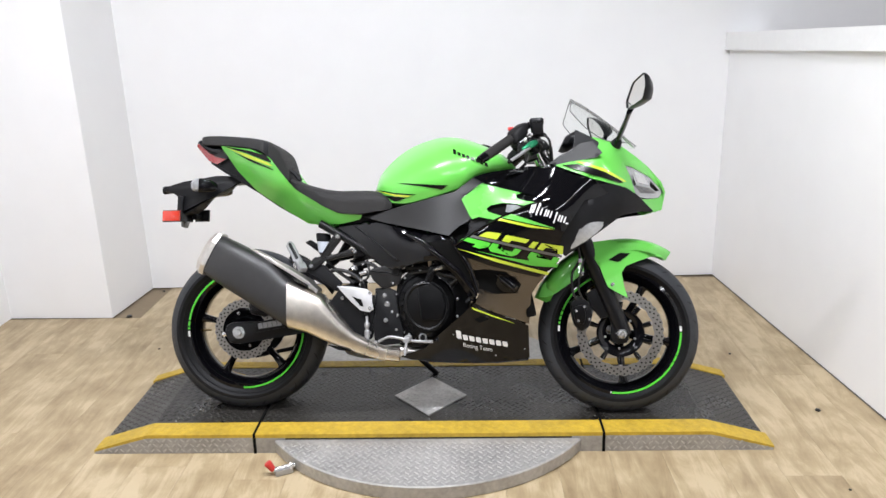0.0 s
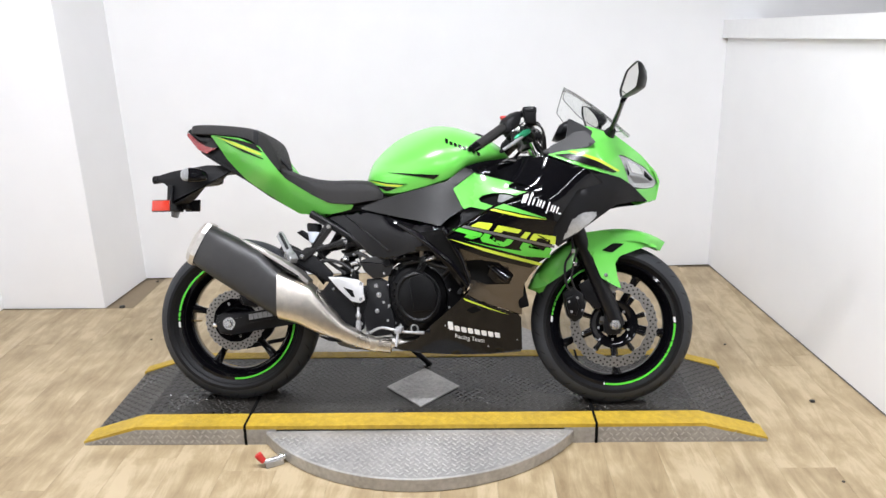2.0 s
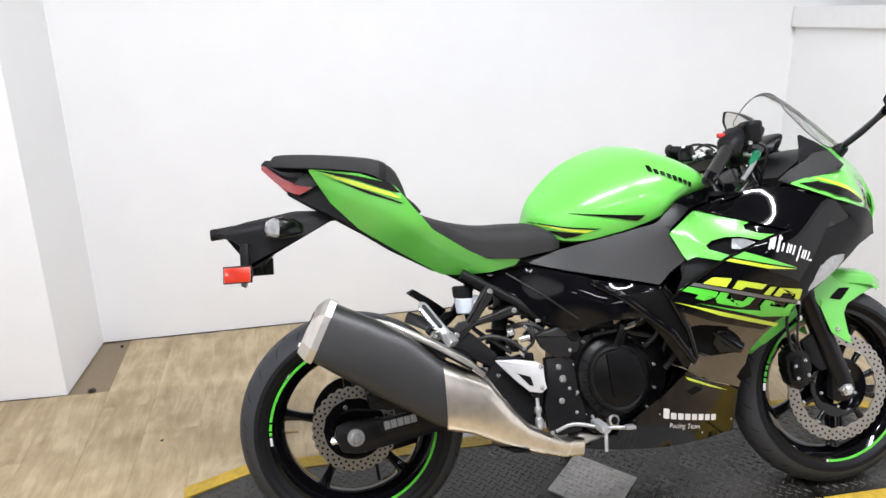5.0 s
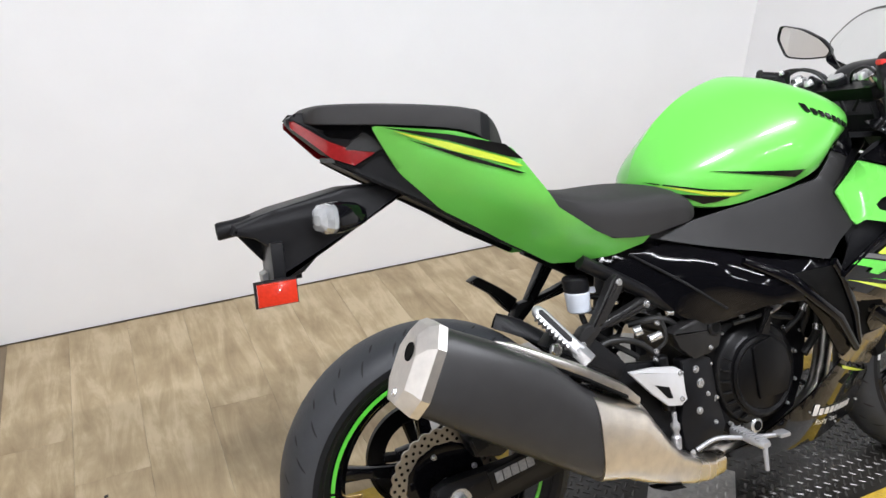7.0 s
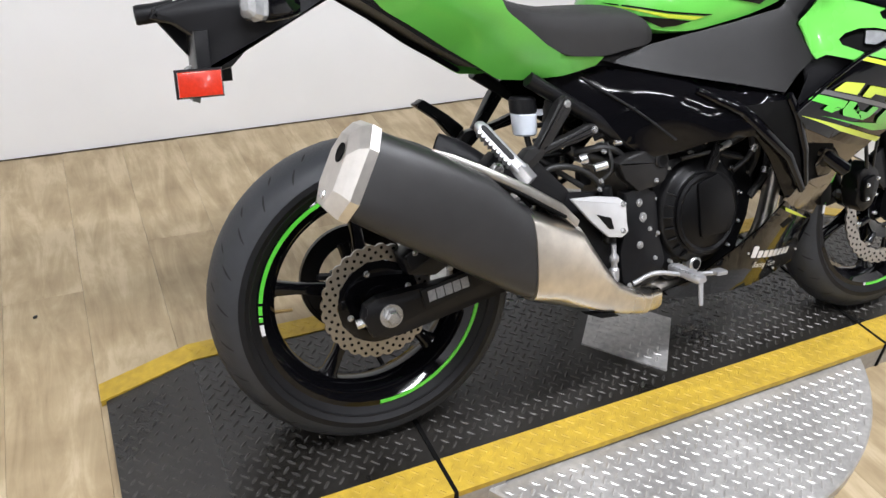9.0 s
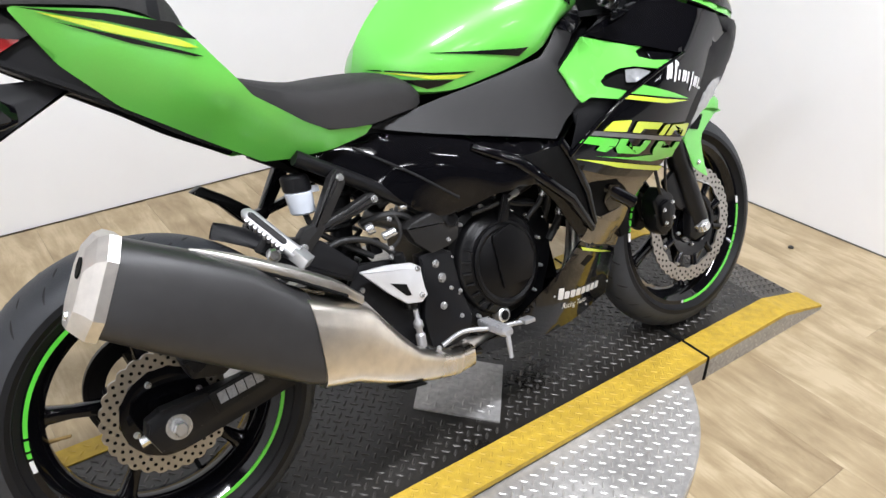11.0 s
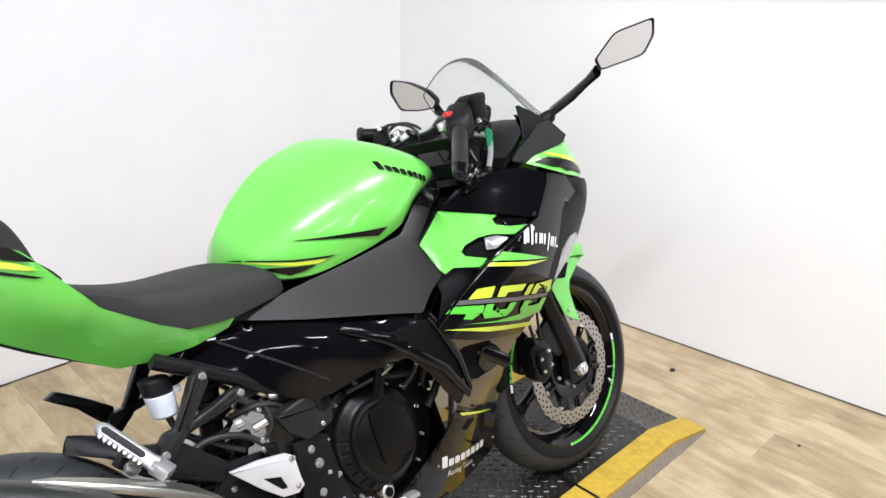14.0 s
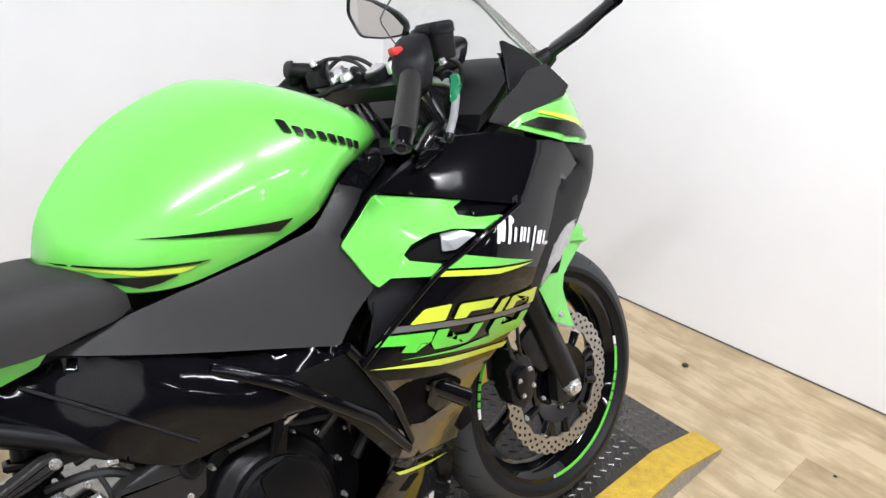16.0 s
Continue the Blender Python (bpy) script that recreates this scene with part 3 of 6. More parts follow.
lugs("tread_pattern", lambda x, y: in_diamond(x, y, -0.014), 0.55, 0.82, -0.12, 0.17, PZ + 0.0055, TREADGREY, platform)


def apron_lugs(x0, x1, xe):
    verts, faces = [], []
    k = 0
    x = min(x0, xe) + 0.012
    while x < max(x1, xe) - 0.012:
        for j in range(3):
            top = PZ - 0.012 if x0 < x < x1 else 0.008 + (PZ - 0.02) * (1 - (x - x1) / (xe - x1) if xe > x1 else (x - xe) / (x0 - xe))
            s = 0.012 + j * 0.020
            if s > top - 0.004:
                continue
            a = radians(45 if (k + j) % 2 else -45)
            n = len(verts)
            for u, v, h in ((-0.0105, 0, 0), (-0.005, -0.003, 0), (0.005, -0.003, 0), (0.0105, 0, 0), (0.005, 0.003, 0), (-0.005, 0.003, 0), (-0.0065, 0, 0.0014), (0.0065, 0, 0.0014)):
                du, dv = u * math.cos(a) - v * math.sin(a), u * math.sin(a) + v * math.cos(a)
                ss = s + dv
                verts.append((x + du + (j % 2) * 0.011, -0.2690 + ss * 0.04 - h * 0.95, 0.001 + ss * 0.97))
            faces += [(n, n + 1, n + 6), (n + 1, n + 2, n + 7, n + 6), (n + 2, n + 3, n + 7), (n + 3, n + 4, n + 7), (n + 4, n + 5, n + 6, n + 7), (n + 5, n, n + 6)]
        x += 0.022
        k += 1
    me = bpy.data.meshes.new("tread_pattern")
    me.from_pydata(verts, [], faces)
    me.materials.append(TREADSHINE)
    ob = new("tread_pattern", me)
    ob.parent = platform
    ob["kind"] = "stuff"


apron_lugs(X0, JL - 0.006, -0.503)
apron_lugs(JR + 0.006, X1, 1.88)

# locking pin on the floor beside the turntable
pin = empty("locking_pin", pose(0.205, -0.392, 0, 0, 0, 28), "steel locking pin with a red grip on the floor", "pin")
part("bracket", box_bm(0, 0, 0.012, 0.06, 0.030, 0.022, 0.004), PEGMETAL, pin)
part("shaft", rod_bm((-0.035, 0, 0.022), (0.04, 0, 0.022), 0.008, bev=0.002), BOLT, pin)
part("red_grip", rod_bm((-0.050, 0.012, 0.050), (-0.032, 0.002, 0.020), 0.013, 0.010, bev=0.003), REDGRIP, pin, "red rubber grip")
part("washer", rod_bm((0.02, 0, 0.022), (0.026, 0, 0.022), 0.016), BOLT, pin)

# crumbs of debris on the floor
for x, y, s in ((2.143, -0.003, 0.011), (-0.935, 1.02, 0.016), (-0.9, 1.4, 0.009), (-0.62, 0.62, 0.006), (1.98, 0.5, 0.006), (2.03, -0.5, 0.006)):
    bm = bmesh.new()
    bmesh.ops.create_icosphere(bm, subdivisions=1, radius=s)
    for v in bm.verts:
        v.co *= 0.75 + 0.5 * random.random()
        v.co.z = max(v.co.z * 0.5 + s * 0.3, 0)
    ob = link("debris", bm, HOSE, smooth=False)
    ob.matrix_basis = pose(x, y, 0, 0, 0, random.random() * 90)
    tagged(ob, "small dark scrap lying on the plank floor", "debris", "floor scraps")


# ---- the motorcycle, leaning on its side stand ----
BIKE = pose(0.0084, -0.052, PZ + 0.001, -18.3, 0, -1.65)
bike = empty("motorcycle", BIKE, "glossy green and black sport motorcycle leaning on its side stand", "motorcycle")
RAX, FAX, RR, FR = (0.0, 0, 0.306), (1.375, 0, 0.292), 0.300, 0.289

SIDE = tps([(.868, .810, -.223), (.804, .75, -.220), (.845, .682, -.233), (1.034, .737, -.283), (.778, .59, -.260), (1.13, .649, -.262), (1.148, .581, -.232), (1.0, .47, -.20), (.95, .835, -.20), (1.05, .866, -.212), (1.12, .858, -.250), (1.18, .83, -.260), (1.24, .82, -.258), (1.30, .764, -.236), (1.22, .745, -.252), (1.04, .44, -.17), (.86, .43, -.215), (.86, .637, -.262), (.885, .714, -.247), (1.03, .704, -.285), (1.08, .757, -.276), (1.169, .661, -.256)], .004)
BELLY = tps([(.836, .389, -.209), (.992, .328, -.150), (1.045, .203, -.095), (.786, .29, -.178), (.6, .215, -.13), (.56, .217, -.12), (1.04, .32, -.13), (.9, .2, -.13), (.66, .25, -.15)])
KNEEF = tps([(.553, .73, -.118), (.49, .696, -.125), (.61, .742, -.148), (.70, .757, -.178), (.78, .775, -.196), (.84, .83, -.188), (.76, .627, -.255), (.67, .65, -.21), (.82, .71, -.218), (.98, .872, -.09), (.865, .81, -.208), (.845, .685, -.226), (.70, .70, -.20)], .012)
COVER = tps([(.383, .677, -.09), (.472, .694, -.108), (.67, .648, -.180), (.777, .62, -.250), (.787, .584, -.25), (.836, .506, -.24), (.859, .428, -.228), (.58, .525, -.172), (.5, .55, -.150), (.38, .62, -.105), (.73, .549, -.238), (.62, .60, -.202), (.70, .60, -.238), (.50, .63, -.148), (.57, .62, -.182)], .002)
TAILF = tps([(-0.097, 0.953, -0.11), (0.032, 0.938, -0.15), (0.112, 0.907, -0.185), (0.162, 0.874, -0.202), (0.185, 0.844, -0.197), (0.235, 0.79, -0.18), (0.33, 0.735, -0.152), (0.452, 0.711, -0.128), (0.2, 0.79, -0.188), (0.12, 0.84, -0.178), (0.03, 0.89, -0.145), (0.27, 0.668, -0.096), (0.3, 0.668, -0.1), (0.374, 0.676, -0.115), (0.157, 0.73, -0.088), (0.053, 0.796, -0.076), (-0.026, 0.869, -0.076), (0.25, 0.73, -0.15), (0.15, 0.79, -0.162)], .002)
NOSEF = tps([(1.116, .867, -.262), (1.24, .817, -.266), (1.265, .90, -.264), (1.358, .786, -.230), (1.349, .944, -.134), (1.404, .76, -.155), (1.45, .867, -.098), (1.515, .78, -.055), (1.51, .715, -.05), (1.225, .972, -.160), (1.40, .84, -.168)], .006)
CHEEK = tps([(1.14, .62, -.245), (1.22, .745, -.252), (1.305, .757, -.246), (1.24, .817, -.258), (1.336, .742, -.247), (1.36, .785, -.232), (1.47, .705, -.115), (1.35, .693, -.214), (1.178, .57, -.225), (1.24, .637, -.238)])


def panel(name, outline, f, material, label="", parent=None, both=True, **kw):
    ob = part(name, sheet_bm(outline, f, **kw), material, parent or bike, label)
    if both:
        part(name, sheet_bm(outline, f, side=-1, **kw), material, bike, label)
    return ob


def decal(name, outline, f, material, parent, lift=0.0022, rnd=0.0, label="", step=0.022):
    return part(name, sheet_bm(outline, f, lift=lift, roll=0, rnd=rnd, thick=0.0012, step=step), material, parent, label)


def lifted(f, by):
    return lambda x, z: f(x, z) - by


# ---- wheels ----
def ring_sector_bm(c, r0, r1, y0, y1, a0, a1, n=40, bm=None):
    bm = bm or bmesh.new()
    rows = []
    for k in range(n + 1):
        a = radians(a0 + (a1 - a0) * k / n)
        rows.append([bm.verts.new((c[0] + r * math.cos(a), c[1] + y, c[2] + r * math.sin(a))) for r, y in ((r0, y0), (r1, y0), (r1, y1), (r0, y1))])
    for a, b in zip(rows, rows[1:]):
        for i in range(4):
            bm.faces.new((a[i], a[(i + 1) % 4], b[(i + 1) % 4], b[i]))
    bm.faces.new(rows[0])
    bm.faces.new(rows[-1][::-1])
    return bm


def disc_bm(c, r_out, r_in, y, t, petals, n=240):
    bm = bmesh.new()
    loops = []
    for k in range(n):
        a = 2 * math.pi * k / n
        w = r_out - 0.0045 * (0.5 + 0.5 * math.cos(petals * a)) ** 2
        wi = r_in + 0.004 * (0.5 + 0.5 * math.cos(petals * 0.5 * a))
        loops.append([bm.verts.new((c[0] + r * math.cos(a), y2, c[2] + r * math.sin(a))) for r, y2 in ((wi, y), (w, y), (w, y + t), (wi, y + t))])
    for k in range(n):
        a, b = loops[k], loops[(k + 1) % n]
        for i in range(4):
            bm.faces.new((a[i], a[(i + 1) % 4], b[(i + 1) % 4], b[i]))
    return bm


def holes_bm(c, y, rows, r=0.0032):
    bm = bmesh.new()
    for rad, n, ph in rows:
        for k in range(n):
            a = 2 * math.pi * (k + ph) / n
            p = Vector((c[0] + rad * math.cos(a), y, c[2] + rad * math.sin(a)))
            rod_bm(p, p + Vector((0, -0.0006, 0)), r, r, 8, bm=bm)
    return bm


def wheel(name, c, R, hw, rh, spoke0, label):
    hub = part(name, lathe_bm([(0.012, -0.075), (0.03, -0.075), (0.034, -0.05), (0.044, -0.035), (0.044, 0.035), (0.034, 0.05), (0.03, 0.075), (0.012, 0.075)], c, 40), GLOSS, bike, label)
    prof = []
    for k in range(17):
        a = radians(-90 + 180 * k / 16)
        prof.append((R - 0.052 * (1 - math.cos(a)) ** 1.05, hw * math.sin(a)))
    prof += [(0.236, rh + 0.010), (0.222, rh - 0.001), (0.212, rh - 0.008), (0.212, -rh + 0.008), (0.222, -rh + 0.001), (0.236, -rh - 0.010)]
    tyre = part("tyre", lathe_bm(prof[1:16] + [(R - .035, hw * .6), (R - .035, -hw * .6)], c, 112), RUBBER, hub, "black road tyre with fine slanted grooves")
    for s in (-1, 1):
        wall = [prof[1] if s < 0 else prof[15], prof[0] if s < 0 else prof[16], (0.236, s * (rh + .010)), (0.222, s * (rh - .001)), (0.212, s * (rh - .008)), (R - .06, s * hw * .5)]
        part("sidewall", lathe_bm(wall, c, 112), SIDEWALL, tyre)
        part("bead_ridge", lathe_bm([(.2345, s * (rh + .0085)), (.237, s * (rh + .0125)), (.240, s * (rh + .0125)), (.2415, s * (rh + .009))], c, 112), SIDEWALL, tyre)
    rim = [(0.224, -rh), (0.224, -rh + 0.006), (0.206, -rh + 0.013), (0.197, -0.018), (0.197, 0.018), (0.206, rh - 0.013), (0.224, rh - 0.006), (0.224, rh), (0.213, rh + 0.0015), (0.203, rh - 0.008), (0.186, rh - 0.026), (0.183, 0), (0.186, -rh + 0.026), (0.203, -rh + 0.008), (0.213, -rh - 0.0015)]
    part("rim", lathe_bm(rim, c, 112), GLOSS, hub, "glossy black cast rim")
    for k in range(5):
        a = radians(spoke0 + 72 * k)
        u, w = Vector((math.cos(a), 0, math.sin(a))), Vector((-math.sin(a), 0, math.cos(a)))
        secs = []
        for r, hw2, hd in ((0.036, 0.019, 0.020), (0.08, 0.014, 0.016), (0.14, 0.011, 0.013), (0.178, 0.015, 0.016), (0.188, 0.024, 0.019)):
            secs.append(oval(Vector(c) + u * r, w, (0, 1, 0), hw2, hd, 3.5, 12))
        part("spoke", loft_bm(secs), GLOSS, hub)
    return hub


def grooves_bm(c, R, hw, n, ph=0.0):
    bm = bmesh.new()
    for k in range(n):
        for side in (-1, 1):
            for j, (s0, s1, da) in enumerate(((0.30, 0.52, 0.020), (0.62, 0.88, 0.030))):
                a0 = 2 * math.pi * (k + ph + 0.5 * j + (0.25 if side > 0 else 0)) / n
                pts = []
                for q in range(5):
                    t = q / 4
                    s = (s0 + (s1 - s0) * t)
                    an = math.asin(s)
                    r = R - 0.052 * (1 - math.cos(an)) ** 1.05 + 0.0006
                    aa = a0 + da * 2.2 * (t - 0.5)
                    wd = 0.0085 * math.sin(math.pi * (0.12 + 0.76 * t)) / R * 0.62
                    pts.append([(r, hw * s * side, aa - wd / 2), (r, hw * s * side, aa + wd / 2)])
                vs = [[bm.verts.new((c[0] + r * math.cos(a), y, c[2] + r * math.sin(a))) for r, y, a in p] for p in pts]
                for p, q in zip(vs, vs[1:]):
                    bm.faces.new((p[0], p[1], q[1], q[0]))
    return bm


rear = wheel("rear_wheel", RAX, RR, 0.076, 0.056, 168, "black five-spoke rear wheel with green rim stripe")
front = wheel("front_wheel", FAX, FR, 0.056, 0.043, 60, "black five-spoke front wheel with green rim stripe")
part("tread_pattern", grooves_bm(RAX, RR, 0.076, 26), SIPE, rear)["kind"] = "stuff"
part("tread_pattern", grooves_bm(FAX, FR, 0.056, 24), SIPE, front)["kind"] = "stuff"
for hub, c, rh, arcs in ((rear, RAX, 0.056, ((96, 171, LIME), (172.5, 177, LIME), (178.2, 180.5, LIME), (182, 187.5, WHITE), (268, 366, LIME))), (front, FAX, 0.043, ((96, 158, LIME), (159.2, 163, LIME), (164.2, 168, LIME), (169.2, 172, LIME), (173, 178.5, WHITE), (261, 262, WHITE), (262.6, 325, LIME), (325.8, 331, LIME), (331.8, 337, LIME), (337.8, 343, LIME), (343.8, 360, LIME), (361, 366, WHITE)))):
    for a0, a1, m in arcs:
        part("rim_stripe", ring_sector_bm(c, 0.2135, 0.2205, -rh - 0.0035, -rh - 0.001, a0, a1, max(3, int(abs(a1 - a0) / 2))), m, hub, "green rim stripe" if m is LIME else "white rim stripe mark")

# front brake disc, carrier and caliper
part("brake_disc", disc_bm(FAX, 0.1545, 0.117, -0.062, 0.005, 36), DISC, front, "scalloped drilled steel front brake disc")
part("disc_perforation", holes_bm(FAX, -0.0625, ((0.147, 36, 0.5), (0.138, 36, 0.0), (0.129, 36, 0.5))), DARK, front)
part("disc_carrier", lathe_bm([(0.05, -0.056), (0.062, -0.066), (0.085, -0.068), (0.085, -0.060), (0.05, -0.050)], FAX, 48), GLOSS, front, "black disc carrier")
for k in range(10):
    a = radians(18 + 36 * k)
    u = Vector((math.cos(a), 0, math.sin(a)))
    p = Vector(FAX) + u * 0.112
    part("carrier_arm", rod_bm(Vector(FAX) + u * 0.082 + Vector((0, -0.064, 0)), p + Vector((0, -0.064, 0)), 0.008, 0.010, 10), GLOSS, front)
    bolt("disc_button", p + Vector((0, -0.062, 0)), 0.0078, front, h=0.008)
for k in range(5):
    a = radians(50 + 72 * k)
    bolt("carrier_bolt", Vector(FAX) + Vector((math.cos(a) * 0.055, -0.062, math.sin(a) * 0.055)), 0.005, front, h=0.006)

# rear brake disc, sprocket
part("brake_disc", disc_bm(RAX, 0.112, 0.078, -0.075, 0.005, 28), DISC, rear, "scalloped drilled steel rear brake disc")
part("disc_perforation", holes_bm(RAX, -0.0755, ((0.1045, 28, 0.5), (0.096, 28, 0.0), (0.0875, 28, 0.5))), DARK, rear)
part("disc_carrier", lathe_bm([(0.02, -0.07), (0.05, -0.078), (0.08, -0.076), (0.08, -0.068), (0.02, -0.06)], RAX, 40), GLOSS, rear, "black disc carrier")
for k in range(4):
    a = radians(20 + 90 * k)
    bolt("disc_bolt", Vector(RAX) + Vector((math.cos(a) * 0.062, -0.077, math.sin(a) * 0.062)), 0.0065, rear, h=0.007)
part("sprocket", lathe_bm([(.074, .079), (.102, .079), (.104, .081), (.104, .083), (.102, .085), (.074, .085)], RAX, 82), ENGINE, rear, "dark rear sprocket")
for k in range(5):
    a = radians(30 + 72 * k)
    part("sprocket_arm", rod_bm((.03 * math.cos(a), .082, .306 + .03 * math.sin(a)), (.078 * math.cos(a), .082, .306 + .078 * math.sin(a)), .011, .014, 8), ENGINE, rear)
part("chain", lathe_bm([(0.104, 0.075), (0.112, 0.075), (0.112, 0.088), (0.104, 0.088)], RAX, 60), ENGINE, rear, "dark drive chain on the sprocket")
for r in (rear,):
    va = radians(183)
    part("valve_stem", rod_bm((RAX[0] + 0.185 * math.cos(va), 0, RAX[2] + 0.185 * math.sin(va)), (RAX[0] + 0.15 * math.cos(va), -0.012, RAX[2] + 0.15 * math.sin(va)), 0.004, 0.003, 10), BRASS, rear)
part("chain_run", tube_bm([(0.0, 0.082, 0.414), (0.25, 0.075, 0.40), (0.5, 0.07, 0.37)], 0.008, 6), ENGINE, bike, "dark drive chain")
part("chain_run", tube_bm([(0.0, 0.082, 0.198), (0.25, 0.075, 0.25), (0.5, 0.07, 0.31)], 0.008, 6), ENGINE, bike, "dark drive chain")

# axles
part("front_axle", rod_bm((1.375, -0.134, 0.292), (1.375, 0.118, 0.292), 0.0115, bev=0.002), BOLT, bike, "silver front axle nut")
part("front_axle_nut", rod_bm((1.375, -0.106, 0.292), (1.375, -0.128, 0.292), 0.020, 0.018, 6, bev=0.002), BOLT, bike)
part("rear_axle", rod_bm((0.0, -0.128, 0.300), (0.0, 0.13, 0.300), 0.010, bev=0.002), BOLT, bike, "silver rear axle")
part("rear_axle_nut", rod_bm((0.0, -0.113, 0.300), (0.0, -0.128, 0.300), 0.0135, 0.0125, 6, bev=0.002), BOLT, bike, "silver castellated axle nut")
part("rear_axle_washer", rod_bm((0.0, -0.110, 0.300), (0.0, -0.114, 0.300), 0.021), BOLT, bike)

# ---- forks, front fender, caliper ----
for s in (-1, 1):
    leg = part("fork_leg", tube_bm([(1.385, s * 0.098, 0.285), (1.368, s * 0.098, 0.33), (1.29, s * 0.098, 0.50), (1.235, s * 0.098, 0.62), (1.20, s * 0.098, 0.70)], [0.027, 0.0285], 22), FRAME, bike, "black lower fork leg")
    part("fork_tube", rod_bm((1.21, s * 0.098, 0.675), (1.062, s * 0.098, 0.985), 0.0205, seg=22, bev=0.002), CHROME, bike, "polished fork tube")
    part("axle_clamp", prism_bm([(1.34, .27), (1.36, .255), (1.395, .26), (1.405, .295), (1.385, .33), (1.34, .335)], s * 0.082, s * 0.108, 0.004), FRAME, leg)
    part("fork_cap", rod_bm((1.064, s * 0.098, 0.98), (1.058, s * 0.098, 0.994), 0.019, 0.013, 6), BOLT, bike)


def fender_bm(a0, a1, r, hw, skirt0, skirt1, n=30, c=FAX, t=0.003):
    """A channel that follows the tyre from angle a0 to a1."""
    secs = []
    for k in range(n + 1):
        q = k / n
        a = radians(a0 + (a1 - a0) * q)
        sk = skirt0 + (skirt1 - skirt0) * q
        tip = min(1, q * 6 + 0.25, (1 - q) * 6 + 0.35)
        ring = []
        for rr, lo in ((r, 0), (r - t, 1)):
            line = []
            for j in range(13):
                b = radians(-90 + 180 * j / 12)
                y = hw * tip * math.copysign(abs(math.sin(b)) ** 0.75, math.sin(b))
                rad = rr - (1 - math.cos(b)) ** 1.3 * 0.03
                line.append((rad, y))
            line = [(line[0][0] - sk, line[0][1] * 1.02)] + line + [(line[-1][0] - sk, line[-1][1] * 1.02)]
            ring += line if not lo else line[::-1]
        secs.append([(c[0] + rad * math.cos(a), y, c[2] + rad * math.sin(a)) for rad, y in ring])
    return loft_bm(secs)


fender = part("front_fender", fender_bm(57, 158, 0.327, 0.080, 0.004, 0.022), GREEN, bike, "glossy green front fender")
FEND = tps([(1.265, .613, -.092), (1.326, .618, -.074), (1.417, .599, -.068), (1.53, .547, -.058), (1.478, .553, -.072), (1.383, .523, -.1), (1.392, .414, -.106), (1.321, .454, -.12), (1.292, .524, -.113), (1.269, .553, -.11)])
for s in (1, -1):
    part("fender_side", sheet_bm([(1.262, .608), (1.326, .614), (1.417, .596), (1.50, .562), (1.52, .548), (1.478, .552), (1.43, .538), (1.385, .523), (1.369, .500), (1.378, .455), (1.393, .413), (1.36, .43), (1.321, .453), (1.303, .495), (1.292, .524), (1.268, .553)], FEND, side=s, roll=0.007), GREEN, fender)
decal("fender_vent", [(1.322, .545), (1.362, .568), (1.400, .565), (1.358, .536)], FEND, DARK, fender, rnd=0.1, label="black triangular vent")
bolt("fender_bolt", (1.337, FEND(1.337, .462) - 0.001, .462), 0.007, fender)
FENR = tps([(1.20, .525, -.072), (1.083, .415, -.068), (1.148, .43, -.076), (1.21, .47, -.08), (1.1, .47, -.066)])
panel("fender_rear", [(1.235, .548), (1.20, .532), (1.148, .497), (1.097, .464), (1.083, .418), (1.112, .418), (1.147, .433), (1.19, .462), (1.245, .505)], FENR, GREEN, parent=fender, roll=0.006)

cal = part("front_caliper", prism_bm([(1.195, .40), (1.225, .425), (1.262, .40), (1.275, .36), (1.262, .315), (1.235, .30), (1.21, .32), (1.20, .36)], -0.10, -0.052, 0.008, 0.15), FRAME, bike, "black front brake caliper")
part("caliper_cover", prism_bm([(1.205, .385), (1.235, .395), (1.25, .36), (1.24, .325), (1.215, .33), (1.205, .36)], -0.114, -0.10, 0.005, 0.12), ENGINE, cal)
for x, z in ((1.214, .372), (1.222, .338), (1.243, .386), (1.262, .342)):
    bolt("caliper_bolt", (x, -0.112 if x < 1.25 else -0.10, z), 0.0055, cal)
part("caliper_bracket", prism_bm([(1.25, .43), (1.285, .45), (1.32, .40), (1.335, .35), (1.31, .345), (1.27, .38)], -0.085, -0.068, 0.004), FRAME, cal)
part("brake_hose", tube_bm([(1.235, -.105, .395), (1.205, -.12, .43), (1.20, -.11, .50), (1.225, -.115, .56), (1.19, -.12, .66), (1.15, -.12, .75)], 0.0045, 8), HOSE, bike, "black front brake hose")
part("brake_hose", tube_bm([(1.245, -.11, .40), (1.222, -.125, .45), (1.232, -.118, .52), (1.25, -.112, .58)], 0.0035, 8), HOSE, bike, "black sensor cable")
for x, z in ((1.232, .50), (1.226, .545)):
    part("hose_clip", box_bm(x, -0.118, z, 0.012, 0.01, 0.014, 0.002), BOLT, bike)

# ---- tank ----
TX = [(.494, .026, .812, .790), (.507, .060, .852, .783), (.53, .094, .886, .768), (.57, .128, .928, .754), (.62, .157, .966, .749), (.68, .177, .994, .758), (.74, .193, 1.009, .772), (.80, .196, 1.004, .795), (.85, .188, .989, .838), (.89, .172, .972, .856), (.93, .146, .952, .866), (.962, .118, .928, .872), (.985, .086, .900, .878), (.995, .055, .886, .878)]


def tank_round(x):
    q = min(max((x - .50) / .30, 0), 1)
    return 2.6 - 1.5 * q, 1.05 - .23 * q


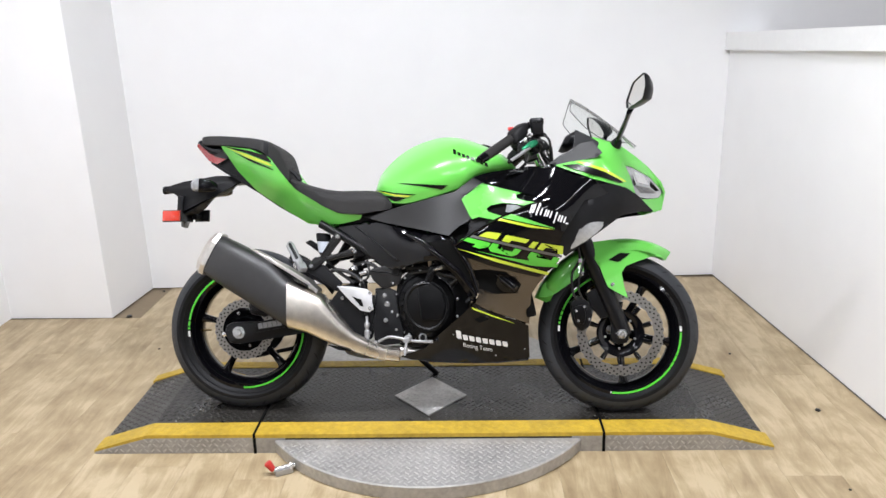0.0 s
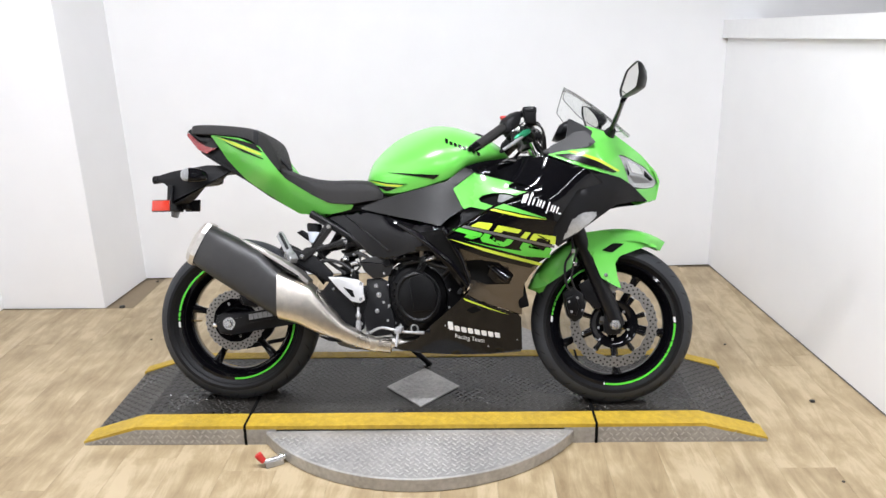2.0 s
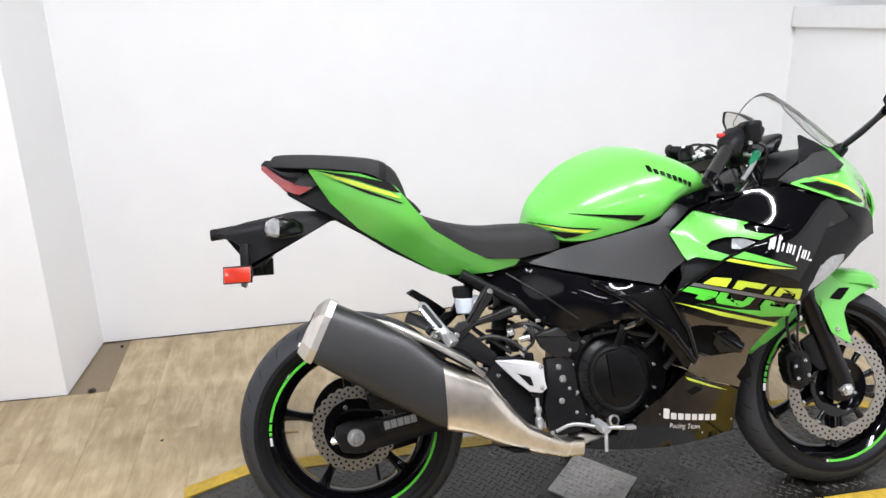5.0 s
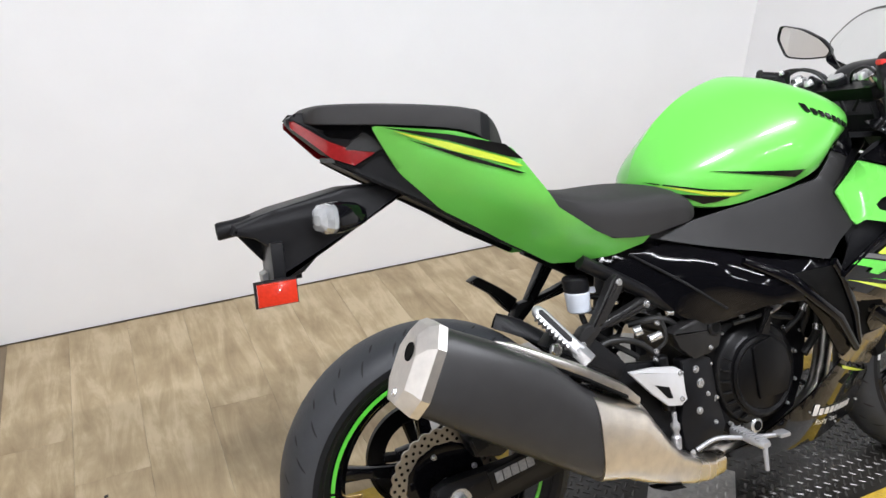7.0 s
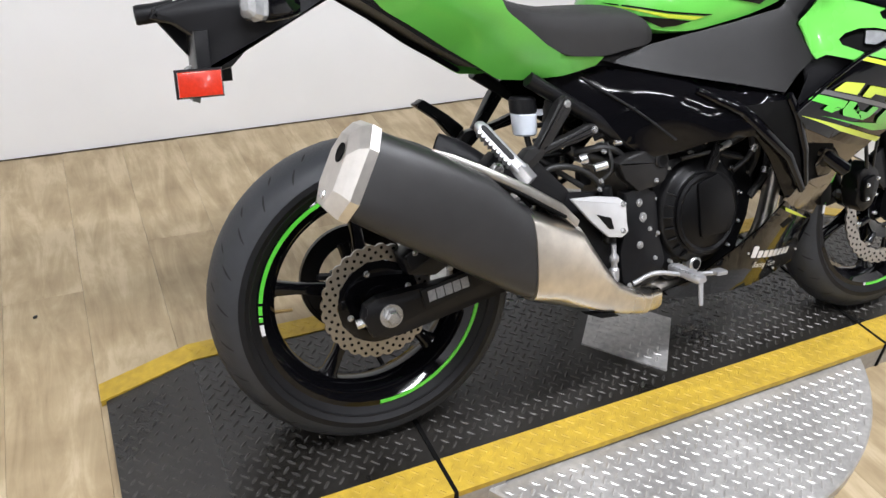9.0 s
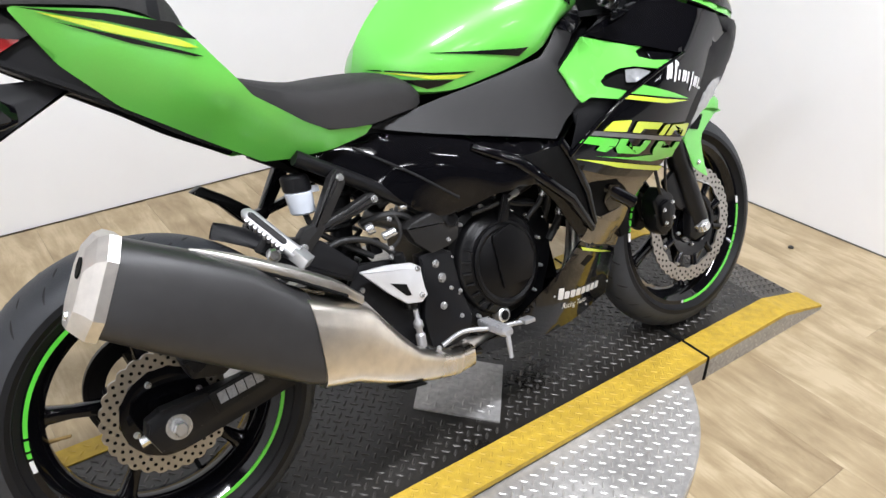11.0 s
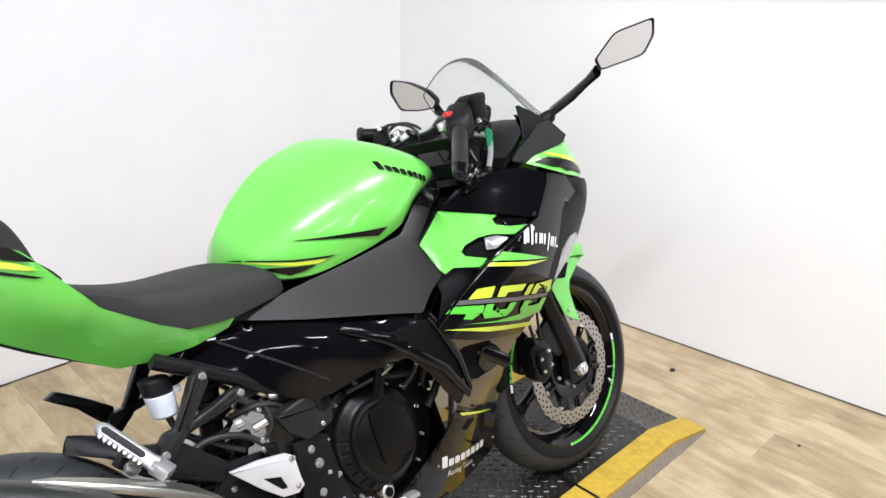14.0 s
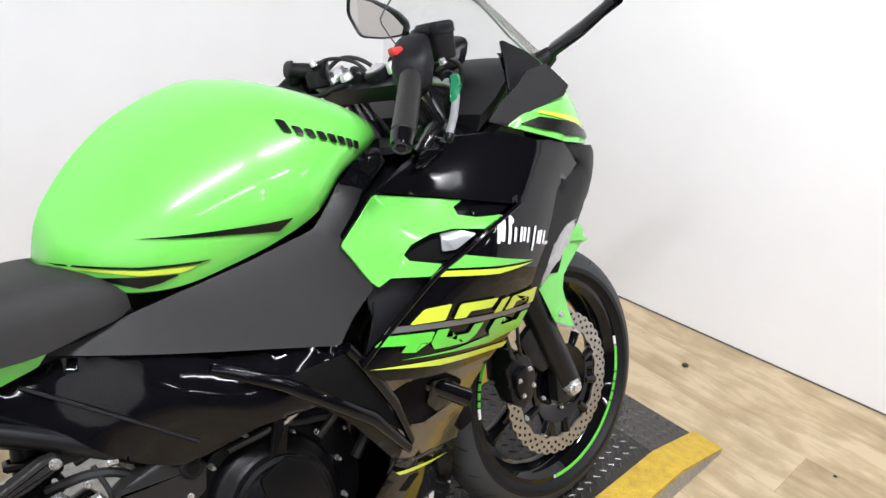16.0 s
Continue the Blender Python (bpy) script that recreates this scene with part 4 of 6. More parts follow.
def tank_section(x, w, zt, zb):
    zm = zb + (zt - zb) * 0.27
    half = []
    pa, pb = tank_round(x)
    for k in range(13):
        b = radians(90 * k / 12)
        half.append((w * math.sin(b) ** pa, zm + (zt - zm) * math.cos(b) ** pb))
    low = [(w * (1 - 0.10 * q * q), zm + (zb - zm) * q) for q in (0.25, 0.5, 0.75, 1.0)]
    half += low + [(w * 0.80, zb - 0.004), (0.02, zb - 0.006)]
    right = [(x, -y, z) for y, z in half]
    left = [(x, y, z) for y, z in half[1:]][::-1]
    return right + left


xs = [t[0] for t in TX]
fine = [xs[0] + (xs[-1] - xs[0]) * (k / 44) for k in range(45)]
cols = []
for j in range(1, 4):
    p = smooth_path([(t[0], 0, t[j]) for t in TX], 8)
    cols.append([float(np.interp(x, [q.x for q in p], [q.z for q in p])) for x in fine])
tank = part("fuel_tank", loft_bm([tank_section(x, a, b, c) for x, a, b, c in zip(fine, *cols)]), GREEN, bike, "glossy bright green fuel tank with stripe decals")


def tank_y(x, z):
    i = min(max((x - fine[0]) / (fine[-1] - fine[0]) * 44, 0), 43.999)
    k = int(i)
    w, zt, zb = [c[k] + (c[k + 1] - c[k]) * (i - k) for c in cols]
    zm = zb + (zt - zb) * 0.27
    if z >= zm:
        q = min(max((z - zm) / max(zt - zm, 1e-6), 0), 1)
        pa, pb = tank_round(x)
        b = math.acos(q ** (1 / pb))
        return -w * math.sin(b) ** pa
    q = min((z - zm) / (zb - zm), 1)
    return -w * (1 - 0.10 * q * q)


decal("stripe", [(.583, .823), (.68, .801), (.738, .786), (.758, .800), (.725, .803)], tank_y, BLACKDECAL, tank, label="black pinstripe wedge")
decal("stripe", [(.507, .800), (.58, .782), (.638, .7725), (.622, .7685), (.58, .775)], tank_y, YELLOW, tank, label="yellow pinstripe")
decal("stripe", [(.500, .806), (.58, .787), (.654, .7755), (.638, .7745), (.58, .7835), (.507, .802)], tank_y, BLACKDECAL, tank)
decal("stripe", [(.530, .783), (.58, .7735), (.617, .7665), (.596, .760), (.576, .758)], tank_y, BLACKDECAL, tank, label="black wedge decal")
# brand lettering kept as plain slanted blocks
for k in range(8):
    x = .780 + k * .0148
    z = .922 - k * .0062
    h = .019 if k == 0 else .013
    decal("brand_block", [(x, z), (x + .0100, z - .0042), (x + .0095, z + h - .0042), (x - .001, z + h)], tank_y, BLACKDECAL, tank, rnd=0.15, lift=.0035, step=.006)
part("filler_cap", rod_bm((.895, 0, .958), (.902, 0, .974), .034, .030, 32, bev=.004), FRAME, tank, "black fuel filler cap")

# ---- seats and tail ----
def seat_bm(rows):
    secs = []
    for x, w, ze, zc, zb in rows:
        line = []
        for k in range(15):
            b = radians(-90 + 180 * k / 14)
            line.append((x, w * math.copysign(abs(math.sin(b)) ** 0.75, math.sin(b)), ze + (zc - ze) * abs(math.cos(b)) ** 0.5))
        secs.append([(x, -w * 0.985, zb)] + line + [(x, w * 0.985, zb)])
    fine2 = []
    for j in range(len(secs[0])):
        fine2.append(smooth_path([s[j] for s in secs], 5))
    return loft_bm([[fine2[j][i] for j in range(len(fine2))] for i in range(len(fine2[0]))])


part("rider_seat", seat_bm([(.188, .080, .818, .838, .806), (.215, .105, .802, .830, .782), (.25, .118, .786, .817, .764), (.31, .130, .763, .803, .735), (.37, .138, .750, .798, .714), (.44, .138, .750, .802, .712), (.50, .132, .754, .802, .722), (.540, .126, .749, .788, .728), (.563, .112, .743, .768, .734)]), SEAT, bike, "dark grey stepped vinyl rider seat")
part("pillion_seat", seat_bm([(-.180, .045, .976, .984, .968), (-.165, .074, .986, .994, .964), (-.13, .092, .986, .995, .960), (-.05, .118, .979, .990, .952), (.04, .142, .966, .981, .940), (.095, .155, .956, .972, .925), (.125, .148, .945, .960, .900), (.148, .128, .925, .945, .868), (.165, .112, .895, .918, .845), (.178, .100, .862, .885, .830), (.186, .092, .840, .855, .825)]), SEAT, bike, "dark grey vinyl passenger seat pad")
part("seat_strap", seat_bm([(.106, .1555, .9535, .9700, .92), (.115, .1535, .950, .9665, .912), (.124, .1505, .9465, .962, .905)]), MATTE, bike, "black strap across the passenger seat")
for y, r in ((-.055, .006), (-.035, .007)):
    part("seat_hook", tube_bm([(.168, y, .880), (.182, y, .868), (.202, y, .850), (.216, y, .832)], r, 8), MATTE, bike, "small black hook behind the seat")
tail = []
for x, w, zt, zb in ((-.205, .012, .978, .968), (-.19, .034, .984, .954), (-.14, .054, .976, .912), (-.095, .066, .970, .888), (-.02, .070, .962, .850), (.05, .074, .950, .812), (.12, .072, .900, .774), (.18, .074, .835, .732), (.26, .088, .78, .700), (.33, .09, .735, .685), (.40, .09, .725, .67), (.48, .09, .73, .65), (.57, .095, .74, .64)):
    tail.append(oval((x, 0, (zt + zb) / 2), (0, 1, 0), (0, 0, 1), w, (zt - zb) / 2, 4.0, 24))
part("tail_body", loft_bm(tail), MATTE, bike, "black plastic tail body")
TG = [(-0.08, 0.9532), (0.056, 0.9321), (0.141, 0.8979), (0.182, 0.8466), (0.232, 0.7869), (0.32, 0.733), (0.368, 0.7113), (0.454, 0.7099), (0.441, 0.6937), (0.374, 0.6762), (0.299, 0.6692), (0.254, 0.6717), (0.156, 0.7304), (0.053, 0.795), (-0.022, 0.867)]
cowl = panel("tail_cowl", TG, TAILF, GREEN, "glossy green tail cowl", roll=0.010, rnd=0.08, thick=0.006)
decal("stripe", [(-0.065, 0.9491), (0.042, 0.9277), (0.128, 0.9042), (0.156, 0.8771), (0.132, 0.8835), (0.041, 0.9179)], TAILF, BLACKDECAL, cowl, label="black tail stripe")
decal("stripe", [(-0.044, 0.941), (0.041, 0.915), (0.132, 0.8806), (0.157, 0.8654), (0.141, 0.8677), (0.051, 0.899)], TAILF, YELLOW, cowl, label="yellow tail stripe")
decal("stripe", [(-0.02, 0.925), (0.072, 0.8895), (0.162, 0.8527), (0.15, 0.8539), (0.071, 0.8828)], TAILF, BLACKDECAL, cowl)
TLF = tps([(-.205, .968, -.030), (-.18, .96, -.042), (-.144, .934, -.060), (-.07, .907, -.077), (-.105, .890, -.072), (-.141, .905, -.062)])
panel("lamp_shade", [(-.118, .918), (-.104, .932), (-.083, .944), (-.044, .916), (-.068, .909)], lifted(TLF, .006), KNEE, "dark grey trim above the tail light", roll=0.003, rnd=0.05)
panel("tail_cap", [(-.205, .975), (-.193, .986), (-.15, .982), (-.09, .966), (-.084, .946), (-.104, .934), (-.140, .940), (-.195, .974)], lifted(TLF, .002), GLOSS, "glossy black tail end cap", roll=0.004, rnd=0.08)
panel("tail_light", [(-.203, .972), (-.196, .972), (-.144, .934), (-.113, .920), (-.066, .908), (-.105, .890), (-.141, .905), (-.203, .962)], TLF, REDLENS, "glossy red wedge-shaped tail light lens", roll=0.004, lift=0.004, rnd=0.05)
TUF = tps([(-.085, .95, -.07), (-.03, .865, -.083), (.05, .79, -.092), (.16, .725, -.105), (.25, .665, -.112), (.2, .66, -.10), (.05, .76, -.085), (-.07, .86, -.075)])
panel("tail_underside", [(-.070, .906), (-.044, .916), (-.005, .872), (.06, .806), (.155, .742), (.262, .680), (.252, .674), (.14, .734), (.069, .780), (-.023, .833), (-.082, .864), (-.142, .899), (-.105, .888)], lambda x, z: TUF(x, z) + .008 + min(max(x + .05, 0), .12) * .15, MATTE, "black lower tail trim", roll=0.004)

part("tail_floor", loft_bm([[(x, -w, z), (x, w, z), (x, w, z + .008), (x, -w, z + .008)] for x, w, z in ((-.135, .055, .897), (-.082, .070, .868), (-.023, .078, .837), (.069, .066, .788), (.14, .068, .746), (.25, .074, .688))]), MATTE, bike, "matt black underside of the tail")

# plate holder, rear signals, reflectors
holder = part("plate_holder", prism_bm([(-.322, .800), (-.316, .816), (-.25, .832), (-.118, .853), (-.03, .850), (.0, .838), (-.001, .824), (-.06, .822), (-.080, .806), (-.092, .793), (-.148, .779), (-.185, .742), (-.205, .722), (-.250, .712), (-.245, .76), (-.285, .790)], -0.042, 0.042, 0.008, 0.06), MATTE, bike, "black plastic number plate holder")
lamp = part("plate_light", lathe_bm([(.0, -.008), (.009, -.008), (.009, .0), (.0135, .0), (.015, -.004), (.0145, -.03), (.0165, -.06), (.0, -.06)], (0, 0, 0), 28, closed=False), MATTE, holder, "black tubular plate light")
lamp.data.transform(Matrix.Translation((-.342, .0, .806)) @ Matrix.Rotation(radians(90), 4, "Z") @ Matrix.Rotation(radians(-5), 4, "X"))
for y in (.018, .032):
    bolt("plate_bolt", (-.264, y, .728 - y), .006, holder, axis=(-1, 0, 0))
part("plate_tab", prism_bm([(-.272, .722), (-.262, .726), (-.250, .690), (-.256, .668), (-.268, .672)], .004, .046, .003), GREYDECAL, holder, "bluish grey metal plate tab")
part("plate_bracket", prism_bm([(-.262, .780), (-.240, .780), (-.240, .69), (-.262, .69)], -0.055, 0.055, 0.003), FRAME, holder)
for s in (-1, 1):
    refl = part("reflector", prism_bm([(-.298, .724), (-.232, .724), (-.232, .688), (-.298, .688)] if s < 0 else [(-.240, .734), (-.190, .734), (-.190, .696), (-.240, .696)], s * 0.100, s * 0.088, 0.003), REFLEX, bike, "red rectangular side reflector")
    part("backing", prism_bm([(-.301, .727), (-.229, .727), (-.229, .685), (-.301, .685)] if s < 0 else [(-.243, .737), (-.187, .737), (-.187, .693), (-.243, .693)], s * 0.090, s * 0.078, 0.003), MATTE, refl)
    part("reflector_arm", box_bm(-.262 if s < 0 else -.225, s * .06, .708, 0.02, 0.07, 0.02, 0.003), MATTE, refl)
for s in (-1, 1):
    sig = part("rear_signal", rod_bm((-.125, s * 0.035, .816), (-.132, s * 0.080, .814), 0.011, 0.012, bev=0.002), MATTE, bike, "clear rear turn signal in a black wedge housing")
    rim = [oval((x, s * (.096 + (x + .166) * -.35), z), (.42, s * .91, 0), (0, 0, 1), a, b, 3.6, 24) for x, z, a, b in ((-.166, .812, .0245, .0205), (-.166, .812, .030, .0255), (-.154, .812, .0305, .026), (-.125, .811, .027, .022), (-.104, .808, .018, .014), (-.098, .807, .008, .006))]
    part("signal_housing", loft_bm(rim), GLOSS, sig, "black wedge-shaped housing")
    glass = [oval((x, s * (.096 + (x + .166) * -.6), .812), (.42, s * .91, 0), (0, 0, 1), a, b, 3.2, 12) for x, a, b in ((-.160, .0285, .0245), (-.174, .0285, .0245), (-.184, .022, .0185), (-.189, .010, .008))]
    part("signal_lens", loft_bm(glass), LENS, sig, "clear faceted lens", smooth=False)

# ---- upper fairing ----
KN = [(.452, .704), (.50, .712), (.561, .730), (.609, .741), (.693, .756), (.781, .775), (.84, .829), (.933, .866), (.985, .874), (.955, .838), (.872, .812), (.809, .757), (.818, .712), (.846, .684), (.793, .652), (.762, .624), (.67, .648), (.56, .676)]
panel("knee_panel", KN, KNEEF, KNEE, "matt dark grey knee panel beside the tank", rnd=0.06, roll=0.006, thick=0.006)
panel("knee_cap", [(.842, .832), (.885, .852), (.933, .868), (.985, .878), (.950, .842), (.905, .825), (.873, .815)], lifted(KNEEF, .003), GLOSS, "glossy black trim at the tank front", rnd=0.08, roll=0.004)
SC = [(.372, .683), (.472, .692), (.67, .646), (.762, .622), (.790, .612), (.792, .584), (.838, .506), (.862, .430), (.846, .406), (.777, .496), (.728, .545), (.65, .540), (.585, .516), (.545, .508), (.49, .545), (.40, .604), (.33, .655)]
cover = panel("side_cover", SC, COVER, GLOSS, "glossy black side cover under the seat", rnd=0.10, roll=0.024, thick=0.006, step=0.016)
# flat dark sheet laid on the cover in place of shade between its rails
decal("cover_recess", [(.69, .605), (.778, .612), (.788, .585), (.855, .455), (.80, .508)], COVER, DARK, cover, rnd=.05, lift=.001, label="flat near-black sheet standing in for shade in the side cover's hollow")
for s2 in (-1, 1):
    for pts, r in (([(.612, .640), (.683, .598), (.797, .504), (.858, .430)], [.007, .011, .011, .008]), ([(.770, .618), (.790, .588), (.836, .512), (.863, .440)], [.008, .009, .009, .007])):
        secs = []
        for (x, z), w in zip(pts, r):
            secs.append(oval((x, s2 * -(COVER(x, z) - .002), z), (.6, 0, .8), (0, 1, 0), w, w * .9, 2.6, 16))
        part("cover_rail", loft_bm(secs), GLOSS, bike, "glossy black rail of the side cover")
part("cover_seam", tube_bm([(.415, COVER(.415, .672) - .001, .672), (.50, COVER(.50, .610) - .001, .610), (.575, COVER(.575, .548) - .001, .548)], .003, 6), FRAME, cover)

FB = [(.955, .838), (1.047, .866), (1.114, .860), (1.18, .832), (1.237, .822), (1.21, .745), (1.146, .625), (1.10, .56), (1.0, .545), (.90, .555), (.80, .58), (.83, .64), (.84, .69), (.82, .75), (.90, .812)]
panel("fairing_inner", FB, lambda x, z: SIDE(x, z) + .022, MATTE, "matt black inner fairing", rnd=0.05, roll=0, thick=0.004)
RIB = [(.780, .590), (.846, .631), (.922, .679), (.971, .703), (1.023, .729), (1.062, .742), (1.095, .751)]
FS = lifted(SIDE, .005)
FF = [(.955, .838), (1.047, .866), (1.114, .860), (1.18, .832), (1.237, .822), (1.303, .764), (1.218, .745), (1.146, .625), (1.136, .53), (1.075, .49), (1.0, .505), (.90, .528), (.815, .556)] + RIB + [(1.055, .761), (1.0, .777), (.940, .793), (.873, .811)]
fairing = panel("side_fairing", FF, FS, GLOSS, "glossy black side fairing with green and yellow graphics", rnd=0.03, roll=0.004, thick=0.006)
GY = [(.871, .807), (.942, .790), (1.003, .774), (.986, .767), (.987, .755), (1.018, .745), (1.06, .741), (1.023, .727), (.971, .737), (.935, .736), (.90, .726), (.886, .714), (.892, .704), (.94, .690), (.92, .676), (.86, .686), (.840, .678), (.831, .687), (.802, .745)]
panel("inlet_cowl", GY, SIDE, GREEN, "glossy green air inlet cowl with a slotted mouth", rnd=0.05, roll=0.006, thick=0.010, step=0.03)
# near-black backing supplies the shade inside the inlet
panel("inlet_mouth", [(.876, .700), (.885, .74), (.99, .75), (1.05, .745), (.97, .69)], lambda x, z: SIDE(x, z) + .018, DARK, "near-black sheet standing in for shade inside the air inlet", rnd=0.1, roll=0)
# pale patch takes the place of the white wall's brightness in the slot
panel("inlet_vane", [(.955, .732), (.985, .732), (1.01, .722), (.972, .705), (.95, .706)], lambda x, z: SIDE(x, z) + .009, LENS, "pale grey patch standing in for the bright wall showing in the inlet", rnd=0.1, roll=.003)
panel("notch_plate", [(1.01, .764), (1.085, .752), (1.05, .742), (1.012, .748)], lambda x, z: SIDE(x, z) + .004, GLOSS, rnd=0.1, roll=.002)
decal("spike", [(.966, .700), (1.03, .681), (1.122, .6525), (1.032, .668), (.939, .685)], FS, GREEN, fairing, lift=0.002, label="green spike graphic")
decal("stripe", [(.936, .682), (1.02, .666), (1.122, .649), (1.032, .655), (.924, .676)], FS, YELLOW, fairing, label="yellow stripe")
part("fairing_rib", tube_bm([(x, FS(x, z) - .002, z) for x, z in RIB], 0.0035, 8), GLOSS, fairing, "glossy black raised fairing edge")
# near-black backing stands in for the groove's shade and hides green behind
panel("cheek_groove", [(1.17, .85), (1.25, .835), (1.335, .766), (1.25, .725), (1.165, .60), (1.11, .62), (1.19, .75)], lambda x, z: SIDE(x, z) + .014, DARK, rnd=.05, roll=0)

# model number graphic as cut shapes, yellow over green
def gmap(u, v):
    return (.796 + .350 * u + .010 * v, .597 - .069 * u + .062 * v)


def piece(*pts):
    """A cut of the numeral: places along it and off its middle band, in thirds of a millimetre."""
    return [((a - 95) / 525, .515 + b * .0105) for a, b in pts]


UP = [piece((185, 8), (222, 38), (293, 46), (278, 10)), piece((303, 10), (318, 44), (440, 48), (425, 26), (352, 24), (340, 10)), piece((440, 9), (458, 42), (487, 45), (470, 9)), piece((487, 10), (502, 44), (617, 52), (622, 10), (595, 10), (592, 30), (530, 27), (520, 10))]
DN = [piece((100, -28), (130, -10), (252, -12), (243, -34), (215, -34), (205, -52), (165, -48), (178, -34)), piece((260, -10), (245, -38), (257, -53), (366, -53), (393, -38), (410, -10), (376, -10), (363, -30), (287, -30), (294, -10)), piece((458, -10), (446, -38), (460, -54), (572, -54), (602, -40), (613, -10), (580, -10), (570, -30), (490, -30), (497, -10))]
for poly in UP:
    decal("number_graphic", [gmap(*p) for p in poly], FS, YELLOW, fairing, rnd=0.08, lift=.0045, step=.010, label="yellow upper half of the numeral 400")
for poly in DN:
    decal("number_graphic", [gmap(*p) for p in poly], FS, LIME, fairing, rnd=0.08, lift=.0045, step=.010, label="green lower half of the numeral 400")
decal("stripe", [gmap(.09, .585), gmap(1.0, .585), gmap(1.0, .45), gmap(.06, .45)], FS, GREYDECAL, fairing, label="grey band through the numeral")
decal("stripe", [(.845, .577), (.945, .557), (1.141, .534), (1.137, .523), (1.05, .529)], FS, LIME, fairing, label="green stripe")
decal("stripe", [(.79, .582), (.92, .551), (1.112, .506), (1.106, .497), (.92, .541)], FS, YELLOW, fairing, label="yellow stripe")
# brand script as plain slanted strokes
for x, z, w, h, lean in ((1.036, .692, .006, .034, -.010), (1.043, .694, .007, .036, -.014), (1.054, .688, .006, .040, -.012), (1.066, .690, .005, .020, -.006), (1.078, .687, .005, .022, -.006), (1.085, .687, .006, .020, -.008), (1.094, .683, .005, .022, -.006), (1.106, .667, .005, .036, -.009), (1.119, .676, .006, .019, -.008), (1.126, .673, .006, .021, -.008), (1.136, .671, .005, .020, -.006), (1.143, .668, .010, .005, .002)):
    z += .012 - (x - 1.036) * .12
    x = 1.028 + (x - 1.036) * 1.2
    h, lean = h * 1.05, h * .32
    decal("script_stroke", [(x, z), (x + w, z - .002), (x + w + lean, z + h - .002), (x + lean, z + h)], FS, WHITE, fairing, rnd=0.15)
part("script_dot", rod_bm((1.064, FS(1.064, .731) - .001, .731), (1.064, FS(1.064, .731) - .004, .731), 0.005, seg=10), WHITE, fairing)

# bronze mid panel, dark duct, belly pan
MID = tps([(.793, .578, -.236), (.865, .50, -.205), (1.0, .50, -.205), (1.106, .502, -.20), (1.049, .429, -.165), (1.045, .332, -.128), (.9, .40, -.185), (.855, .409, -.20), (.97, .36, -.16)])
mid = panel("mid_fairing", [(.797, .578), (.836, .570), (1.0, .532), (1.108, .504), (1.075, .468), (1.052, .430), (1.047, .328), (1.0, .345), (.905, .375), (.853, .402), (.864, .432), (.840, .506)], MID, BRONZE, "metallic grey-bronze lower fairing panel", rnd=0.04, roll=0.004)
# the duct's shade is a dark sheet laid over the panel
part("duct_recess", sheet_bm([(.846, .512), (.90, .518), (.965, .508), (1.018, .468), (1.0, .436), (.92, .428), (.868, .446)], lifted(MID, .002), roll=0.004, rnd=.06), DARK, mid, "near-black sheet standing in for shade in the fairing duct")
part("duct_block", sheet_bm([(.935, .500), (.972, .492), (1.004, .464), (.990, .438), (.950, .440), (.925, .466)], lifted(MID, .012), roll=0.006, rnd=.1), GLOSS, mid, "glossy black duct insert")
part("duct_lip", sheet_bm([(.885, .447), (.92, .430), (.985, .404), (1.012, .408), (1.006, .436), (.92, .434)], lifted(MID, .010), roll=0.004, rnd=.06), BRONZE, mid)
part("radiator_hose", rod_bm((.920, -.190, .505), (.998, -.224, .450), 0.013, 0.015, bev=0.004), GLOSS, bike, "black coolant hose")
# pale band painted for the bright reflection on the black hose
part("hose_label", rod_bm((.972, -.2127, .4683), (.985, -.2183, .4592), 0.0135), PEGMETAL, bike, "pale grey band standing in for the highlight on the hose")
BE = [(.655, .247), (.72, .30), (.80, .36), (.848, .402), (.90, .375), (1.0, .343), (1.045, .322), (1.049, .203), (.96, .197), (.86, .196), (.70, .200), (.60, .206), (.555, .217)]
belly = panel("belly_pan", BE, BELLY, GLOSS, "glossy black belly pan", rnd=0.05, roll=0.010, thick=0.005)
decal("stripe", [(.838, .392), (.90, .369), (1.0, .330), (.93, .352), (.848, .382)], BELLY, YELLOW, belly, label="yellow belly stripe")
decal("vent_relief", [(.85, .350), (.88, .362), (.905, .350), (.87, .338)], BELLY, DARK, belly, lift=0.001, rnd=0.1)
for k in range(8):
    x, z = .784 + k * .0238, .286 - k * .0047
    h = .028 if k == 0 else .018
    decal("brand_block", [(x, z), (x + .0185, z - .0037), (x + .0165, z + h - .0037), (x - .002, z + h)], BELLY, WHITE, belly, rnd=0.15)
me = words("Racing Team", 0.021)
bm = bmesh.new()
bm.from_mesh(me)
bpy.data.meshes.remove(me)
for v in bm.verts:
    u, w = v.co.x * 1.0, v.co.y
    x, z = .806 + u * .98 + w * .02, .257 - u * .19 + w * .98
    v.co = (x, BELLY(x, z) - .0028, z)
part("lettering", bm, WHITE, belly, "white lettering Racing Team")
for x, z in ((.772, .298), (1.03, .24), (.925, .222)):
    bolt("belly_screw", (x, BELLY(x, z) - .001, z), 0.0028, belly, h=0.002)
bm = bmesh.new()
secs = []
for x, w, z in ((.56, .115, .218), (.66, .12, .203), (.80, .125, .198), (.93, .115, .197), (1.045, .092, .203)):
    secs.append([(x, -w, z), (x, -w * .5, z - .012), (x, 0, z - .016), (x, w * .5, z - .012), (x, w, z), (x, w, z + .008), (x, 0, z - .006), (x, -w, z + .008)])
part("belly_floor", loft_bm(secs), GLOSS, bike, "glossy black belly pan floor")

